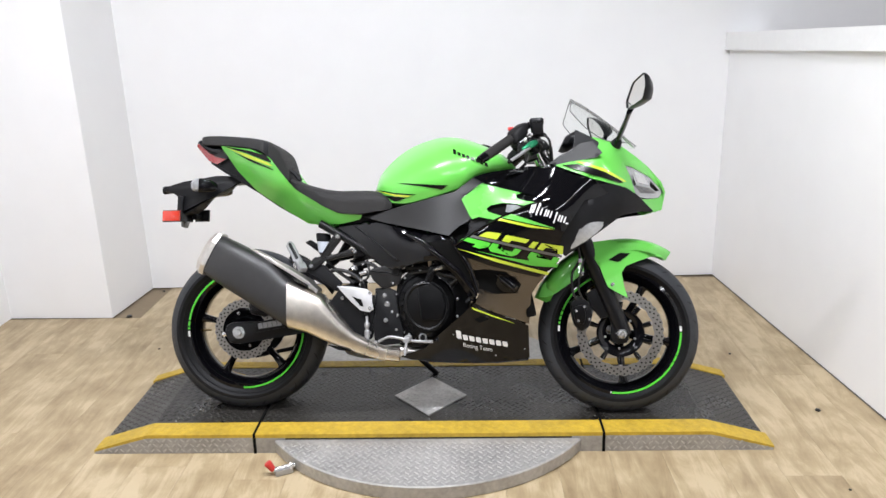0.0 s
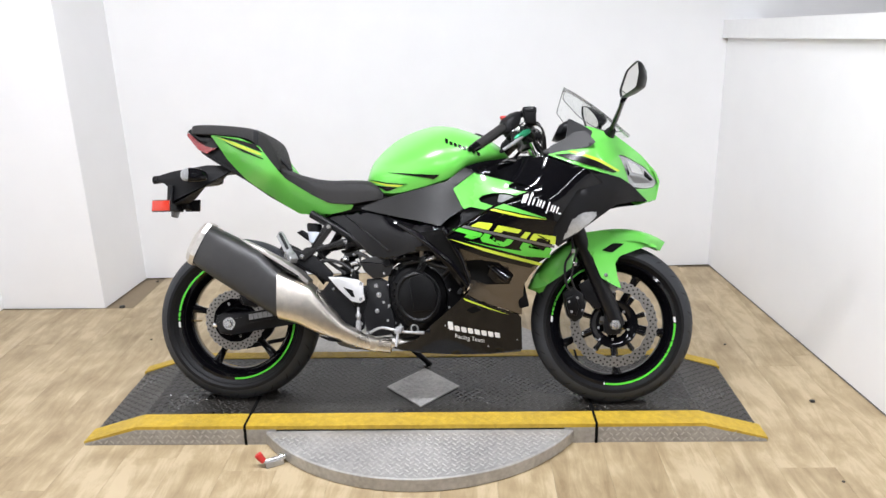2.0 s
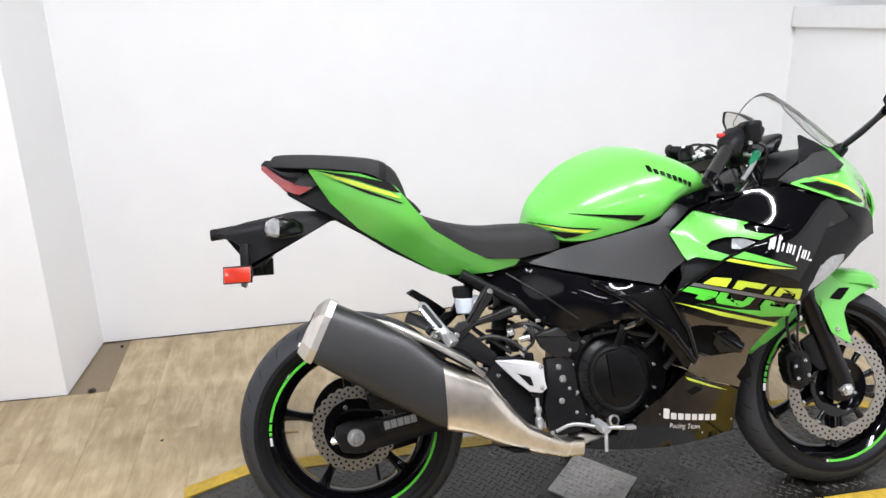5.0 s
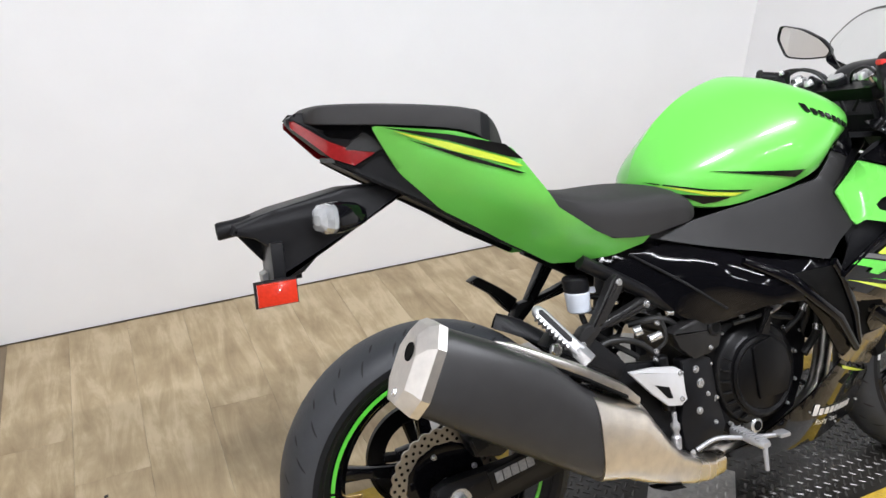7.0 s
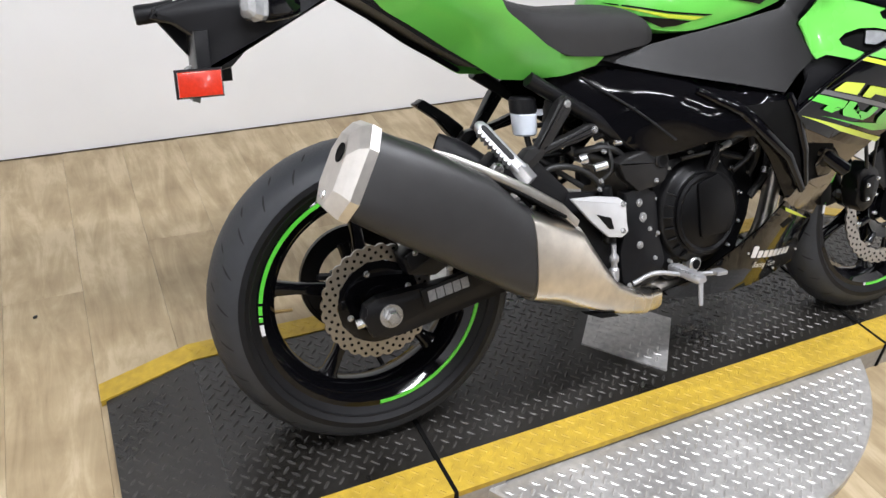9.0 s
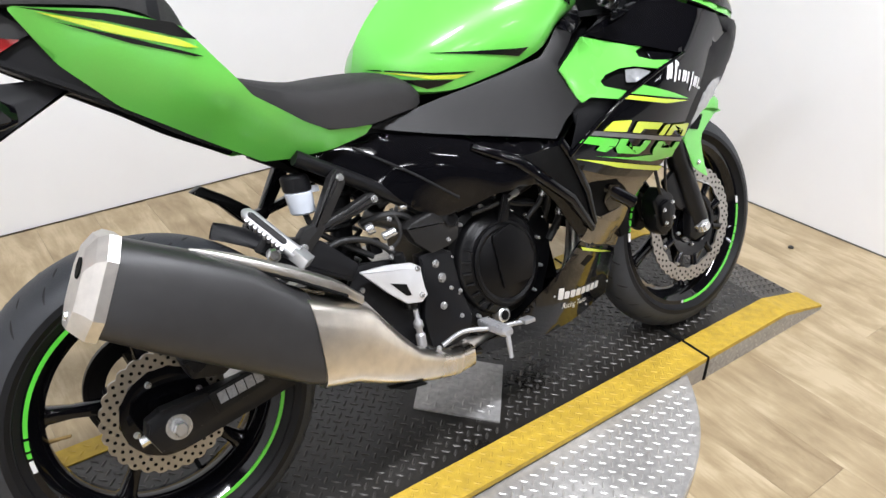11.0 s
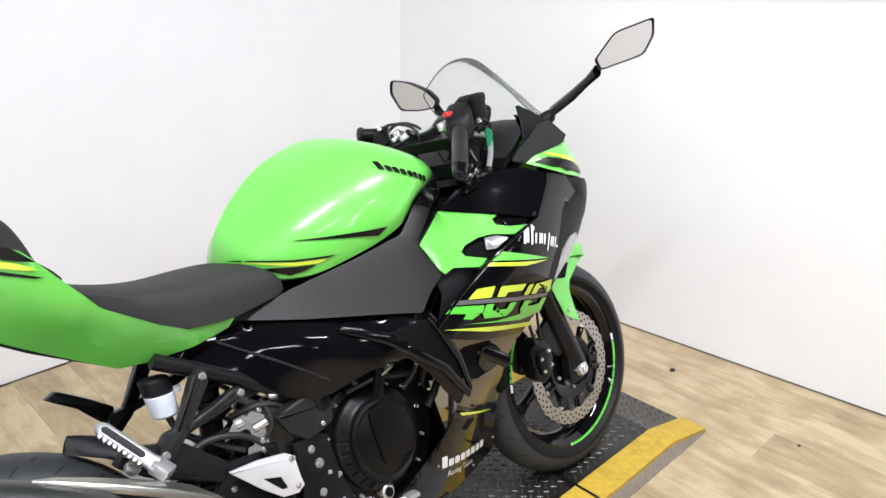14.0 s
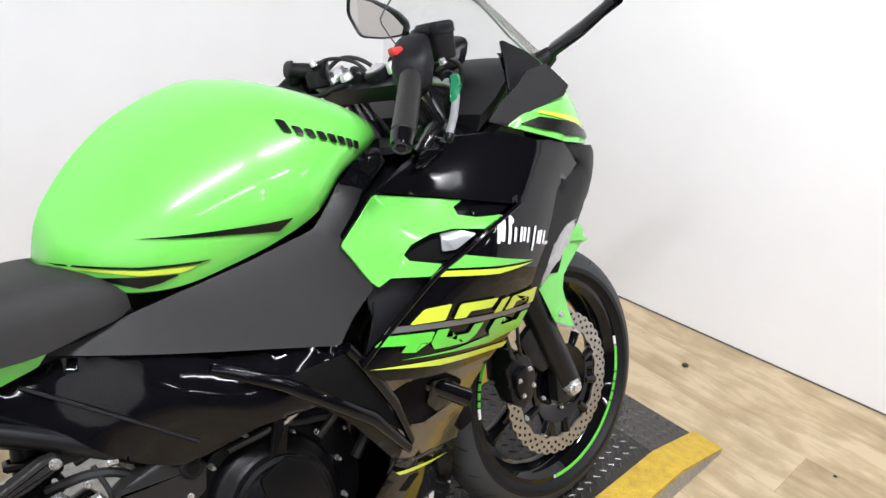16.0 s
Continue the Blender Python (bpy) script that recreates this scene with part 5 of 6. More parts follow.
# ---- nose, cheeks, headlight, windscreen ----
CH = [(1.237, .817), (1.30, .798), (1.36, .783), (1.405, .758), (1.472, .706), (1.42, .704), (1.35, .693), (1.26, .628), (1.165, .560), (1.142, .58), (1.140, .625), (1.218, .745), (1.303, .766)]
panel("nose_cheek", CH, CHEEK, MATTE, "matt black nose cheek panel", rnd=0.04, roll=0.006, thick=0.006)
NG = [(1.222, .972), (1.268, .968), (1.349, .944), (1.42, .893), (1.362, .862), (1.381, .818), (1.402, .762), (1.36, .785), (1.30, .800), (1.239, .817), (1.116, .867), (1.182, .881), (1.265, .899)]
nose = panel("nose_cowl", NG, NOSEF, GREEN, "glossy green nose cowl", rnd=0.05, roll=0.007, thick=0.006)
for s in (1, -1):
    part("nose_liner", sheet_bm(NG, lambda x, z: NOSEF(x, z) + .016, side=s, roll=0, rnd=.05, thick=.002), MATTE, nose)
decal("stripe", [(1.14, .866), (1.19, .868), (1.28, .838), (1.35, .802), (1.335, .800), (1.24, .828)], NOSEF, BLACKDECAL, nose)
decal("stripe", [(1.185, .876), (1.20, .876), (1.285, .847), (1.362, .806), (1.352, .803), (1.28, .838)], NOSEF, YELLOW, nose, label="yellow nose stripe")
panel("headlight", [(1.360, .862), (1.385, .858), (1.461, .827), (1.517, .780), (1.50, .757), (1.453, .752), (1.402, .758), (1.382, .818)], NOSEF, LENS, "clear wedge-shaped headlight", roll=0.008, rnd=0.1)
for poly, m in (([(1.392, .845), (1.44, .825), (1.455, .80), (1.41, .805)], CHROME), ([(1.40, .795), (1.455, .79), (1.49, .772), (1.42, .768)], GREYDECAL), ([(1.462, .815), (1.50, .782), (1.485, .778), (1.46, .795)], DARK), ([(1.385, .835), (1.40, .80), (1.395, .79)], DARK)):
    decal("lamp_facet", poly, NOSEF, m, bike, rnd=0.12, lift=.001)
panel("headlight_brow", [(1.42, .893), (1.453, .868), (1.509, .810), (1.524, .776), (1.517, .780), (1.461, .829), (1.385, .860), (1.362, .864)], NOSEF, GREEN, roll=0.004, rnd=0.05)
panel("nose_chin", [(1.453, .750), (1.50, .755), (1.517, .776), (1.513, .715), (1.472, .704), (1.41, .748)], NOSEF, GREEN, roll=0.004, rnd=0.05)
top = [(1.325, .950, .131), (1.349, .944, .126), (1.42, .893, .106), (1.453, .868, .097), (1.509, .81, .066), (1.524, .776, .055), (1.513, .715, .05)]
part("nose_centre", loft_bm([[(x, -w, z), (x + .006, -w * .5, z + .006), (x + .008, 0, z + .008), (x + .006, w * .5, z + .006), (x, w, z), (x - .006, w, z - .004), (x, 0, z), (x - .006, -w, z - .004)] for x, z, w in top]), GREEN, nose, "green centre of the nose")
part("dash_panel", loft_bm([[(x, -w - .0, z), (x, -w * .5, z + b), (x, 0, z + b * 1.3), (x, w * .5, z + b), (x, w, z), (x, w * .9, z - .03), (x, 0, z - .03), (x, -w * .9, z - .03)] for x, w, z, b in ((1.125, .195, .886, .004), (1.155, .200, .906, .007), (1.19, .196, .928, .012), (1.23, .180, .944, .012), (1.28, .142, .953, .01), (1.33, .130, .946, .01))]), MATTE, bike, "black dash panel below the windscreen")
panel("inner_trim", [(1.100, .878), (1.135, .902), (1.175, .920), (1.205, .940), (1.245, .944), (1.275, .902), (1.258, .888), (1.18, .877), (1.128, .866)], lambda x, z: -.240 - .17 * (x - 1.11) + .30 * (z - .886), KNEE, "matt grey inner fairing trim", rnd=0.06, roll=0.005, thick=0.006)
part("inner_wing", sheet_bm([(1.176, .905), (1.188, .955), (1.192, .994), (1.240, .968), (1.272, .944), (1.258, .905)], lambda x, z: -0.206 - (.98 - z) * .20, thick=0.006), MATTE, bike, "black instrument side wing")

panel("front_signal", [(1.302, .670), (1.25, .677), (1.208, .655), (1.173, .578), (1.225, .605), (1.262, .632)], lifted(CHEEK, 0.006), LENS, "clear lens turn signal set in the cheek", roll=0.012, rnd=0.12)

N_U, N_V = 22, 14
E1 = smooth_path([(1.385, .095, .950), (1.315, .128, .952), (1.255, .142, .982), (1.208, .142, 1.028), (1.182, .130, 1.066)], 6)
C1 = smooth_path([(1.425, 0, .945), (1.345, 0, 1.022), (1.27, 0, 1.082), (1.232, 0, 1.108), (1.198, 0, 1.127)], 6)
grid = []
for i in range(N_V + 1):
    e, c = E1[round(i * (len(E1) - 1) / N_V)], C1[round(i * (len(C1) - 1) / N_V)]
    row = []
    for j in range(N_U + 1):
        u = -1 + 2 * j / N_U
        row.append(Vector((c.x + (e.x - c.x) * abs(u) ** 2.2, e.y * u - 0.03, c.z + (e.z - c.z) * abs(u) ** 2.2)))
    grid.append(row)
bm = bmesh.new()
vs = [[bm.verts.new(p) for p in r] for r in grid]
for a, b in zip(vs, vs[1:]):
    for j in range(N_U):
        bm.faces.new((a[j], a[j + 1], b[j + 1], b[j]))
bmesh.ops.solidify(bm, geom=bm.faces[:], thickness=0.003)
screen = part("windscreen", bm, SCREEN, bike, "clear acrylic windscreen")
screen.visible_shadow = False
rim_line = [grid[i][0] for i in range(N_V + 1)] + grid[N_V][1:] + [grid[i][N_U] for i in range(N_V - 1, -1, -1)]
part("screen_edge", tube_bm(rim_line[::2], 0.0016, 6, n=2), GREYDECAL, screen, "polished dark edge of the screen")

# ---- mirrors ----
for s in (-1, 1):
    arm = part("mirror", loft_bm([oval(p, (0.8, 0, 0.6), (0, 0.6, 0.8), a, b, 2.5, 14) for p, a, b in (((1.335, s * .135 - .025, .938), .018, .012), ((1.342, s * .155 - .025, .958), .016, .011), ((1.348, s * .215 - .030, .985), .015, .011), ((1.354, s * .262 - .030, 1.010), .012, .010), ((1.358, s * .285 - .034, 1.026), .015, .013))]), GLOSS, bike, "black rear-view mirror on an angled stalk")
    part("mirror_foot", rod_bm((1.332, s * .128 - .02, .935), (1.342, s * .152 - .025, .952), 0.022, 0.015, bev=0.003), MATTE, arm)
    pts = [(-.402, 1.136), (-.418, 1.100), (-.402, 1.045), (-.345, 1.032), (-.288, 1.030), (-.276, 1.046), (-.30, 1.082), (-.35, 1.118)]

    def face(p, d, k=1.0, s=s):
        y, z = -.348 + (p[0] + .348) * k, 1.08 + (p[1] - 1.08) * k
        return Vector((1.355 + (-.28 - y) * -.28 - (z - 1.06) * .15 + d, -y - 0.03, z))
    if s < 0:
        corners = [Vector(q) for q in ((1.346, -.326, 1.052), (1.358, -.384, 1.100), (1.376, -.478, 1.110), (1.381, -.468, 1.074), (1.378, -.436, 1.038), (1.347, -.334, 1.026))]
        mid = sum(corners, Vector()) / 6
        ahead = (corners[1] - mid).cross(corners[4] - mid).normalized()
        ahead = ahead if ahead.x > 0 else -ahead
        soft = [q for a, b, c in zip(corners[-1:] + corners[:-1], corners, corners[1:] + corners[:1]) for q in (b.lerp(a, .14), b.lerp((a + c) / 2, .07), b.lerp(c, .14))]

        def face(p, d, k=1.0, mid=mid, ahead=ahead):
            return mid + (p - mid) * k + ahead * d
    else:
        soft = cut_corners(pts, .2)
    rows2 = [[face(p, d, k) for p in soft] for d, k in ((0.004, .93), (-.004, 1.0), (.004, 1.02), (.020, .94), (.042, .66), (.050, .28))]
    rows2 = [[(v.x, v.y, v.z) for v in r] for r in rows2]
    part("mirror_shell", loft_bm(rows2), FRAME, arm, "black mirror housing")
    g = [face(p, .0005, .925) for p in soft]
    g2 = [face(p, .0035, .925) for p in soft]
    part("mirror_glass", loft_bm([g, g2]), MIRROR, arm, "mirror glass")

# ---- handlebars, controls, cockpit ----
for s in (-1, 1):
    inn, out = (Vector((.994, -.206, .983)), Vector((.876, -.300, .886))) if s < 0 else (Vector((1.0, .195, .960)), Vector((.885, .280, .862)))
    d = (out - inn).normalized()
    gr = part("handlebar", rod_bm(inn - d * .075, out + d * .004, 0.011, bev=0.001), FRAME, bike, "black clip-on handlebar")
    part("rubber_grip", rod_bm(inn + d * .03, out - d * .018, 0.0165, 0.0165, 20, bev=0.003), GRIP, gr, "black ribbed rubber grip")
    for k in range(7):
        q = inn + d * (.045 + k * .017)
        part("grip_ridge", rod_bm(q, q + d * .010, 0.0169, 0.0169, 20), GRIP, gr)
    part("bar_end", rod_bm(out - d * .020, out + d * .012, 0.0168, 0.0145, 20, bev=0.003), GLOSS, gr, "black bar end weight")
    part("bar_end_screw", rod_bm(out + d * .011, out + d * .014, 0.006), ENGINE, gr)
    part("switch_box", loft_bm([oval(inn - d * .035, (0, 0, 1), d.cross(Vector((0, 0, 1))), .024, .026, 3.5, 18), oval(inn - d * .02, (0, 0, 1), d.cross(Vector((0, 0, 1))), .028, .029, 3.5, 18), oval(inn + d * .02, (0, 0, 1), d.cross(Vector((0, 0, 1))), .028, .029, 3.5, 18), oval(inn + d * .032, (0, 0, 1), d.cross(Vector((0, 0, 1))), .021, .021, 3.0, 18)]), MATTE, gr, "black switch housing")
    if s < 0:
        q = inn - d * .003
        part("kill_switch", box_bm(q.x - .021, q.y + .008, q.z + .021, 0.020, 0.014, 0.012, 0.004), REDGRIP, gr, "red engine stop switch")
    lev = part("lever", tube_bm([(1.045, s * .175, .955), (1.045, s * .228, .943), (1.01, s * .262, .912), (.965, s * .290, .878)], [.007, .0055], 10), ENGINE if s > 0 else PEGMETAL, bike, "black hand lever" if s > 0 else "grey metal brake lever with green adjuster")
    if s < 0:
        part("lever_adjuster", loft_bm([oval((1.052, -.226, .950), (1, 0, 0), (0, 0, 1), .012, .010, 2.5, 14), oval((1.04, -.24, .942), (1, 0, 0), (0, 0, 1), .012, .011, 2.5, 14), oval((1.015, -.258, .926), (1, 0, 0), (0, 0, 1), .007, .007, 2.5, 14)]), GREENMETAL, lev, "green anodised lever adjuster")
    part("lever_ball", rod_bm((.968, s * .288, .880), (.960, s * .294, .873), 0.008, 0.006, 12, bev=0.002), ENGINE, lev)
    part("lever_clamp", box_bm(1.05, s * .165, .963, .04, .035, .03, .006), ENGINE, gr)
res = part("brake_reservoir", loft_bm([oval((x, -.186, z), (1, 0, 0), (0, 1, 0), a, b, 4.5, 24) for x, z, a, b in ((1.066, .982, .017, .019), (1.066, .986, .020, .022), (1.064, 1.020, .0225, .0245))]), MATTE, bike, "black brake fluid reservoir")
part("reservoir_cap", loft_bm([oval((1.064, -.186, z), (1, 0, 0), (0, 1, 0), a, b, 4.5, 24) for z, a, b in ((1.0195, .0235, .0255), (1.022, .0245, .0265), (1.033, .0245, .0265), (1.0375, .021, .023))]), FRAME, res, "black reservoir lid")
for y in (-.204, -.168):
    part("lid_screw", rod_bm((1.064, y, 1.036), (1.064, y, 1.0395), .0035, seg=10), BOLT, res)
part("reservoir_bracket", box_bm(1.07, -.17, .985, .05, .02, .012, .003), ENGINE, res)
part("master_cylinder", rod_bm((1.075, -.15, .965), (1.05, -.215, .955), 0.012, bev=0.003), ENGINE, res)
part("clutch_perch", box_bm(1.045, .175, .975, .045, .04, .03, .008), ENGINE, bike, "black clutch lever perch")
for p, q, r, m in (((1.03, .12, .995), (.998, .150, 1.005), .015, MATTE), ((1.0, .148, 1.004), (.990, .158, 1.008), .018, GRIP), ((1.045, .105, .992), (1.03, .12, .995), .021, ENGINE), ((1.035, .165, .975), (1.015, .185, .965), .026, ENGINE), ((1.05, .115, .985), (1.035, .135, .965), .020, ALU), ((1.01, .15, 1.0), (1.0, .165, .985), .016, FRAME), ((1.085, .06, .985), (1.075, .075, .96), .018, FRAME)):
    part("control_block", rod_bm(p, q, r, r * .9, 14, bev=r * .2), m, bike, "black handlebar control block" if m is not ALU else "silver handlebar clamp")
for k, (x, y, z) in enumerate(((1.09, -.04, .975), (1.10, .03, .98), (1.06, -.125, .965), (1.045, .09, .97), (1.12, .08, .965), (1.115, -.09, .955))):
    part("cockpit_bolt", rod_bm((x, y, z), (x - .004, y, z + .01), .008, .007, 6, bev=.001), BOLT, bike)
part("fluid_pot", rod_bm((1.03, .12, .965), (1.03, .12, .998), 0.022, bev=0.004), FRAME, bike, "black cockpit housing")
part("ignition_switch", rod_bm((1.085, 0, .95), (1.075, 0, .982), 0.024, bev=0.003), FRAME, bike, "black ignition switch")
part("ignition_ring", rod_bm((1.0755, 0, .981), (1.074, 0, .985), 0.018), BOLT, bike)
part("top_clamp", prism_bm([(1.03, .955), (1.10, .968), (1.115, .945), (1.04, .93)], -.125, .125, .006), ENGINE, bike, "black top yoke")
part("lower_clamp", prism_bm([(1.15, .755), (1.22, .775), (1.23, .745), (1.16, .72)], -.125, .125, .006), FRAME, bike, "black lower yoke")
part("instrument_panel", loft_bm([oval((1.165 + k * .02, 0, .975 + k * .004), (0.5, 0, 1), (0, 1, 0), a, b, 3.5, 24) for k, (a, b) in enumerate(((.024, .085), (.034, .10), (.034, .10), (.022, .07)))]), FRAME, bike, "black instrument panel")
for pts in ([(1.06, -.15, .97), (1.09, -.11, 1.0), (1.12, -.05, .97), (1.13, 0, .90)], [(1.05, .16, .97), (1.09, .12, 1.01), (1.12, .06, .98), (1.14, .02, .88)], [(1.04, -.16, .955), (1.08, -.17, .92), (1.12, -.13, .88), (1.13, -.08, .80)], [(1.03, .2, .955), (1.05, .16, .93), (1.10, .1, .92), (1.13, .05, .85)], [(1.075, -.175, .99), (1.105, -.185, .965), (1.11, -.16, .915), (1.12, -.1, .86)]):
    part("cable", tube_bm(pts, 0.004, 8), HOSE, bike, "black control cable")
for pts, r in (([(1.02, .15, .99), (1.05, .11, 1.012), (1.075, .06, 1.0), (1.09, .03, .965)], .0035), ([(1.03, -.14, .985), (1.05, -.10, 1.0), (1.07, -.05, .99), (1.10, -.02, .96)], .0035), ([(1.0, .17, .965), (1.02, .12, .952), (1.05, .07, .962), (1.09, .05, .94)], .005), ([(1.05, -.195, .97), (1.075, -.19, .945), (1.08, -.165, .915), (1.10, -.14, .89)], .005)):
    part("cable", tube_bm(pts, r, 8), HOSE, bike, "black control cable")
for p, r, h in (((1.035, -.105, .975), .011, .016), ((1.05, .055, .972), .013, .012), ((1.02, .105, 1.004), .007, .010), ((1.045, -.215, .975), .006, .010), ((1.06, -.145, .990), .006, .012)):
    part("cockpit_bolt", rod_bm(p, (p[0] - .3 * h, p[1], p[2] + h), r, r * .85, 12, bev=.001), BOLT, bike)
for y in (-.10, .10):
    part("bar_clamp", rod_bm((1.072, y, .93), (1.062, y, .96), 0.028, bev=0.003), FRAME, bike)
    part("clamp_bolt", rod_bm((1.045, y, .944), (1.04, y, .944), 0.006), BOLT, bike)
panel("cockpit_trim", [(.945, .832), (.985, .868), (1.03, .884), (1.095, .884), (1.122, .872), (1.114, .858), (1.047, .862)], lambda x, z: max(-.228, -.228 + (z - .850) * 3.4), GLOSS, "glossy black cockpit side trim", rnd=0.1, roll=0.004)
part("fairing_liner", loft_bm([[(x, -w, z), (x, w, z), (x, w, z - .012), (x, -w, z - .012)] for x, w, z in ((.965, .10, .862), (1.0, .14, .862), (1.06, .165, .858), (1.14, .17, .852), (1.25, .14, .868))]), MATTE, bike, "dark inner fairing liner")

# ---- frame, engine ----
part("frame_tube", tube_bm([(.300, -.112, .672), (.42, -.118, .602), (.545, -.122, .518)], 0.0145, 14), FRAME, bike, "black steel subframe tube")
part("frame_tube", tube_bm([(.300, .112, .672), (.42, .118, .602), (.545, .122, .518)], 0.0145, 14), FRAME, bike, "black steel subframe tube")
for s in (-1, 1):
    part("frame_rail", tube_bm([(.50, s * .11, .47), (.62, s * .125, .56), (.82, s * .13, .70), (1.05, s * .07, .84)], 0.018, 12), FRAME, bike, "black trellis frame tube")
    part("frame_rail", tube_bm([(.60, s * .115, .52), (.78, s * .125, .53), (.95, s * .10, .66), (1.08, s * .05, .74)], 0.014, 12), FRAME, bike, "black trellis frame tube")
    part("frame_rail", tube_bm([(.55, s * .05, .60), (.40, s * .07, .68), (.22, s * .07, .735), (.05, s * .05, .82)], 0.013, 10), FRAME, bike, "black subframe rail")
part("frame_cross", rod_bm((.52, -.11, .49), (.52, .11, .49), .018), FRAME, bike)
plate = part("frame_plate", prism_bm([(.461, .512), (.478, .520), (.532, .530), (.572, .516), (.585, .50), (.572, .465), (.545, .455), (.505, .452), (.474, .480)], -.150, -.118, .006, .08), KNEE, bike, "dark grey cast frame bracket")
part("pivot_ring", rod_bm((.563, -.128, .506), (.563, -.156, .506), .017, .016, 24, bev=.003), FRAME, plate)
part("pivot_bore", rod_bm((.563, -.150, .506), (.563, -.1565, .506), .009), DARK, plate)
bolt("plate_bolt", (.592, -.146, .521), .008, plate)
bolt("plate_bolt", (.548, -.149, .468), .0055, plate)
pivot = part("pivot_plate", prism_bm([(.478, .452), (.53, .455), (.556, .44), (.56, .36), (.575, .30), (.56, .262), (.50, .256), (.47, .27), (.462, .33), (.475, .38)], -.138, -.112, .005, .06), FRAME, bike, "black pivot plate with silver bolts")
for x, z, r in ((.512, .428, .0085), (.519, .398, .0105), (.510, .343, .0085), (.535, .372, .005), (.555, .36, .005), (.548, .31, .005), (.60, .275, .005)):
    bolt("pivot_bolt", (x, -.137, z), r, pivot)

engine = part("engine", prism_bm([(.56, .47), (.60, .50), (.70, .515), (.80, .49), (.835, .44), (.825, .36), (.79, .29), (.72, .255), (.60, .245), (.55, .28), (.545, .40)], -.128, .128, .015, .05), ENGINE, bike, "black painted engine case")
part("cylinder_block", prism_bm([(.62, .49), (.86, .46), (.90, .58), (.84, .645), (.66, .62)], -.105, .105, .010, .05), ENGINE, engine)
part("cylinder_head", prism_bm([(.68, .56), (.87, .53), (.905, .62), (.82, .67), (.70, .66)], -.118, .118, .012, .06), ENGINE, engine)
cl = part("clutch_cover", lathe_bm([(0.0, -.160), (.070, -.160), (.074, -.157), (.088, -.156), (.093, -.150), (.102, -.146), (.108, -.138), (.112, -.120), (.0, -.12)], (.668, 0, .388), 64, closed=False), ENGINE, engine, "round matt black clutch cover")
part("cover_lip", lathe_bm([(.071, -.161), (.077, -.164), (.083, -.161), (.083, -.156), (.071, -.156)], (.668, 0, .388), 64), ENGINE, cl)
part("cover_plate", prism_bm([(.640, .452), (.690, .468), (.728, .440), (.742, .392), (.728, .346), (.646, .340)], -.1665, -.158, .004, .08), ENGINE, cl, "flat raised plate on the clutch cover")
part("cover_bridge", prism_bm([(.655, .452), (.690, .460), (.712, .520), (.690, .528)], -.158, -.128, .004, .06), ENGINE, cl)
for a in (12, 40, 68, 98, 128, 160, 196, 232, 268, 318, 344):
    bolt("cover_bolt", (.668 + .121 * math.cos(radians(a)), -.126, .388 + .121 * math.sin(radians(a))), .0048, engine, h=.012)
cap = part("oil_cap", rod_bm((.648, -.12, .283), (.648, -.152, .283), .017, .016, 24, bev=.003), BOLT, engine, "silver oil level window ring")
part("oil_window", rod_bm((.648, -.150, .283), (.648, -.1535, .283), .010), DARK, cap)
for x, z in ((.705, .500), (.745, .515), (.79, .478), (.81, .452), (.835, .47), (.70, .53), (.86, .50), (.625, .525), (.612, .268), (.575, .30)):
    bolt("engine_bolt", (x, -.120, z), .005, engine, h=.010)
for z in (.54, .56, .58, .60):
    part("cooling_fin", prism_bm([(.66, z), (.86, z - .03), (.86, z - .024), (.66, z + .006)], -.112, .112, 0), ENGINE, engine)
part("starter_motor", rod_bm((.60, -.06, .53), (.60, .06, .53), .03, bev=.005), ENGINE, engine)
for pts, r in (([(.62, -.125, .545), (.68, -.13, .56), (.74, -.125, .53), (.80, -.13, .545)], .006), ([(.64, -.12, .57), (.70, -.138, .55), (.73, -.13, .50)], .005), ([(.72, -.12, .60), (.77, -.14, .56), (.83, -.13, .50), (.82, -.12, .44)], .0075), ([(.58, -.12, .53), (.63, -.135, .535), (.69, -.130, .545)], .004), ([(.80, -.12, .60), (.85, -.14, .55), (.88, -.13, .48)], .010)):
    part("engine_hose", tube_bm(pts, r, 8), HOSE, engine, "black rubber hose")
for p, q in (((.63, -.135, .538), (.69, -.137, .552)), ((.70, -.13, .57), (.735, -.135, .578))):
    part("hose_connector", rod_bm(p, q, .006, bev=.001), MATTE, engine)
part("wire_tag", box_bm(.688, -.135, .532, .014, .004, .020, .001), mat("tan_tag", (.62, .52, .40), .6), engine, "small tan wire tag")
part("radiator", box_bm(1.02, 0, .50, .035, .30, .30, .006, turn=Matrix.Rotation(radians(-14), 4, "Y")), DARK, bike, "black radiator behind the front wheel")
part("airbox", prism_bm([(.52, .62), (.62, .72), (.80, .74), (1.0, .82), (1.08, .80), (1.0, .66), (.88, .62), (.60, .58)], -.09, .09, .02), DARK, bike, "dark airbox under the tank")
part("exhaust_header", tube_bm([(.90, -.03, .55), (.985, -.04, .48), (.97, -.05, .30), (.88, -.06, .235), (.70, -.08, .225), (.52, -.11, .235)], .021, 14), STEEL, bike, "steel exhaust header")

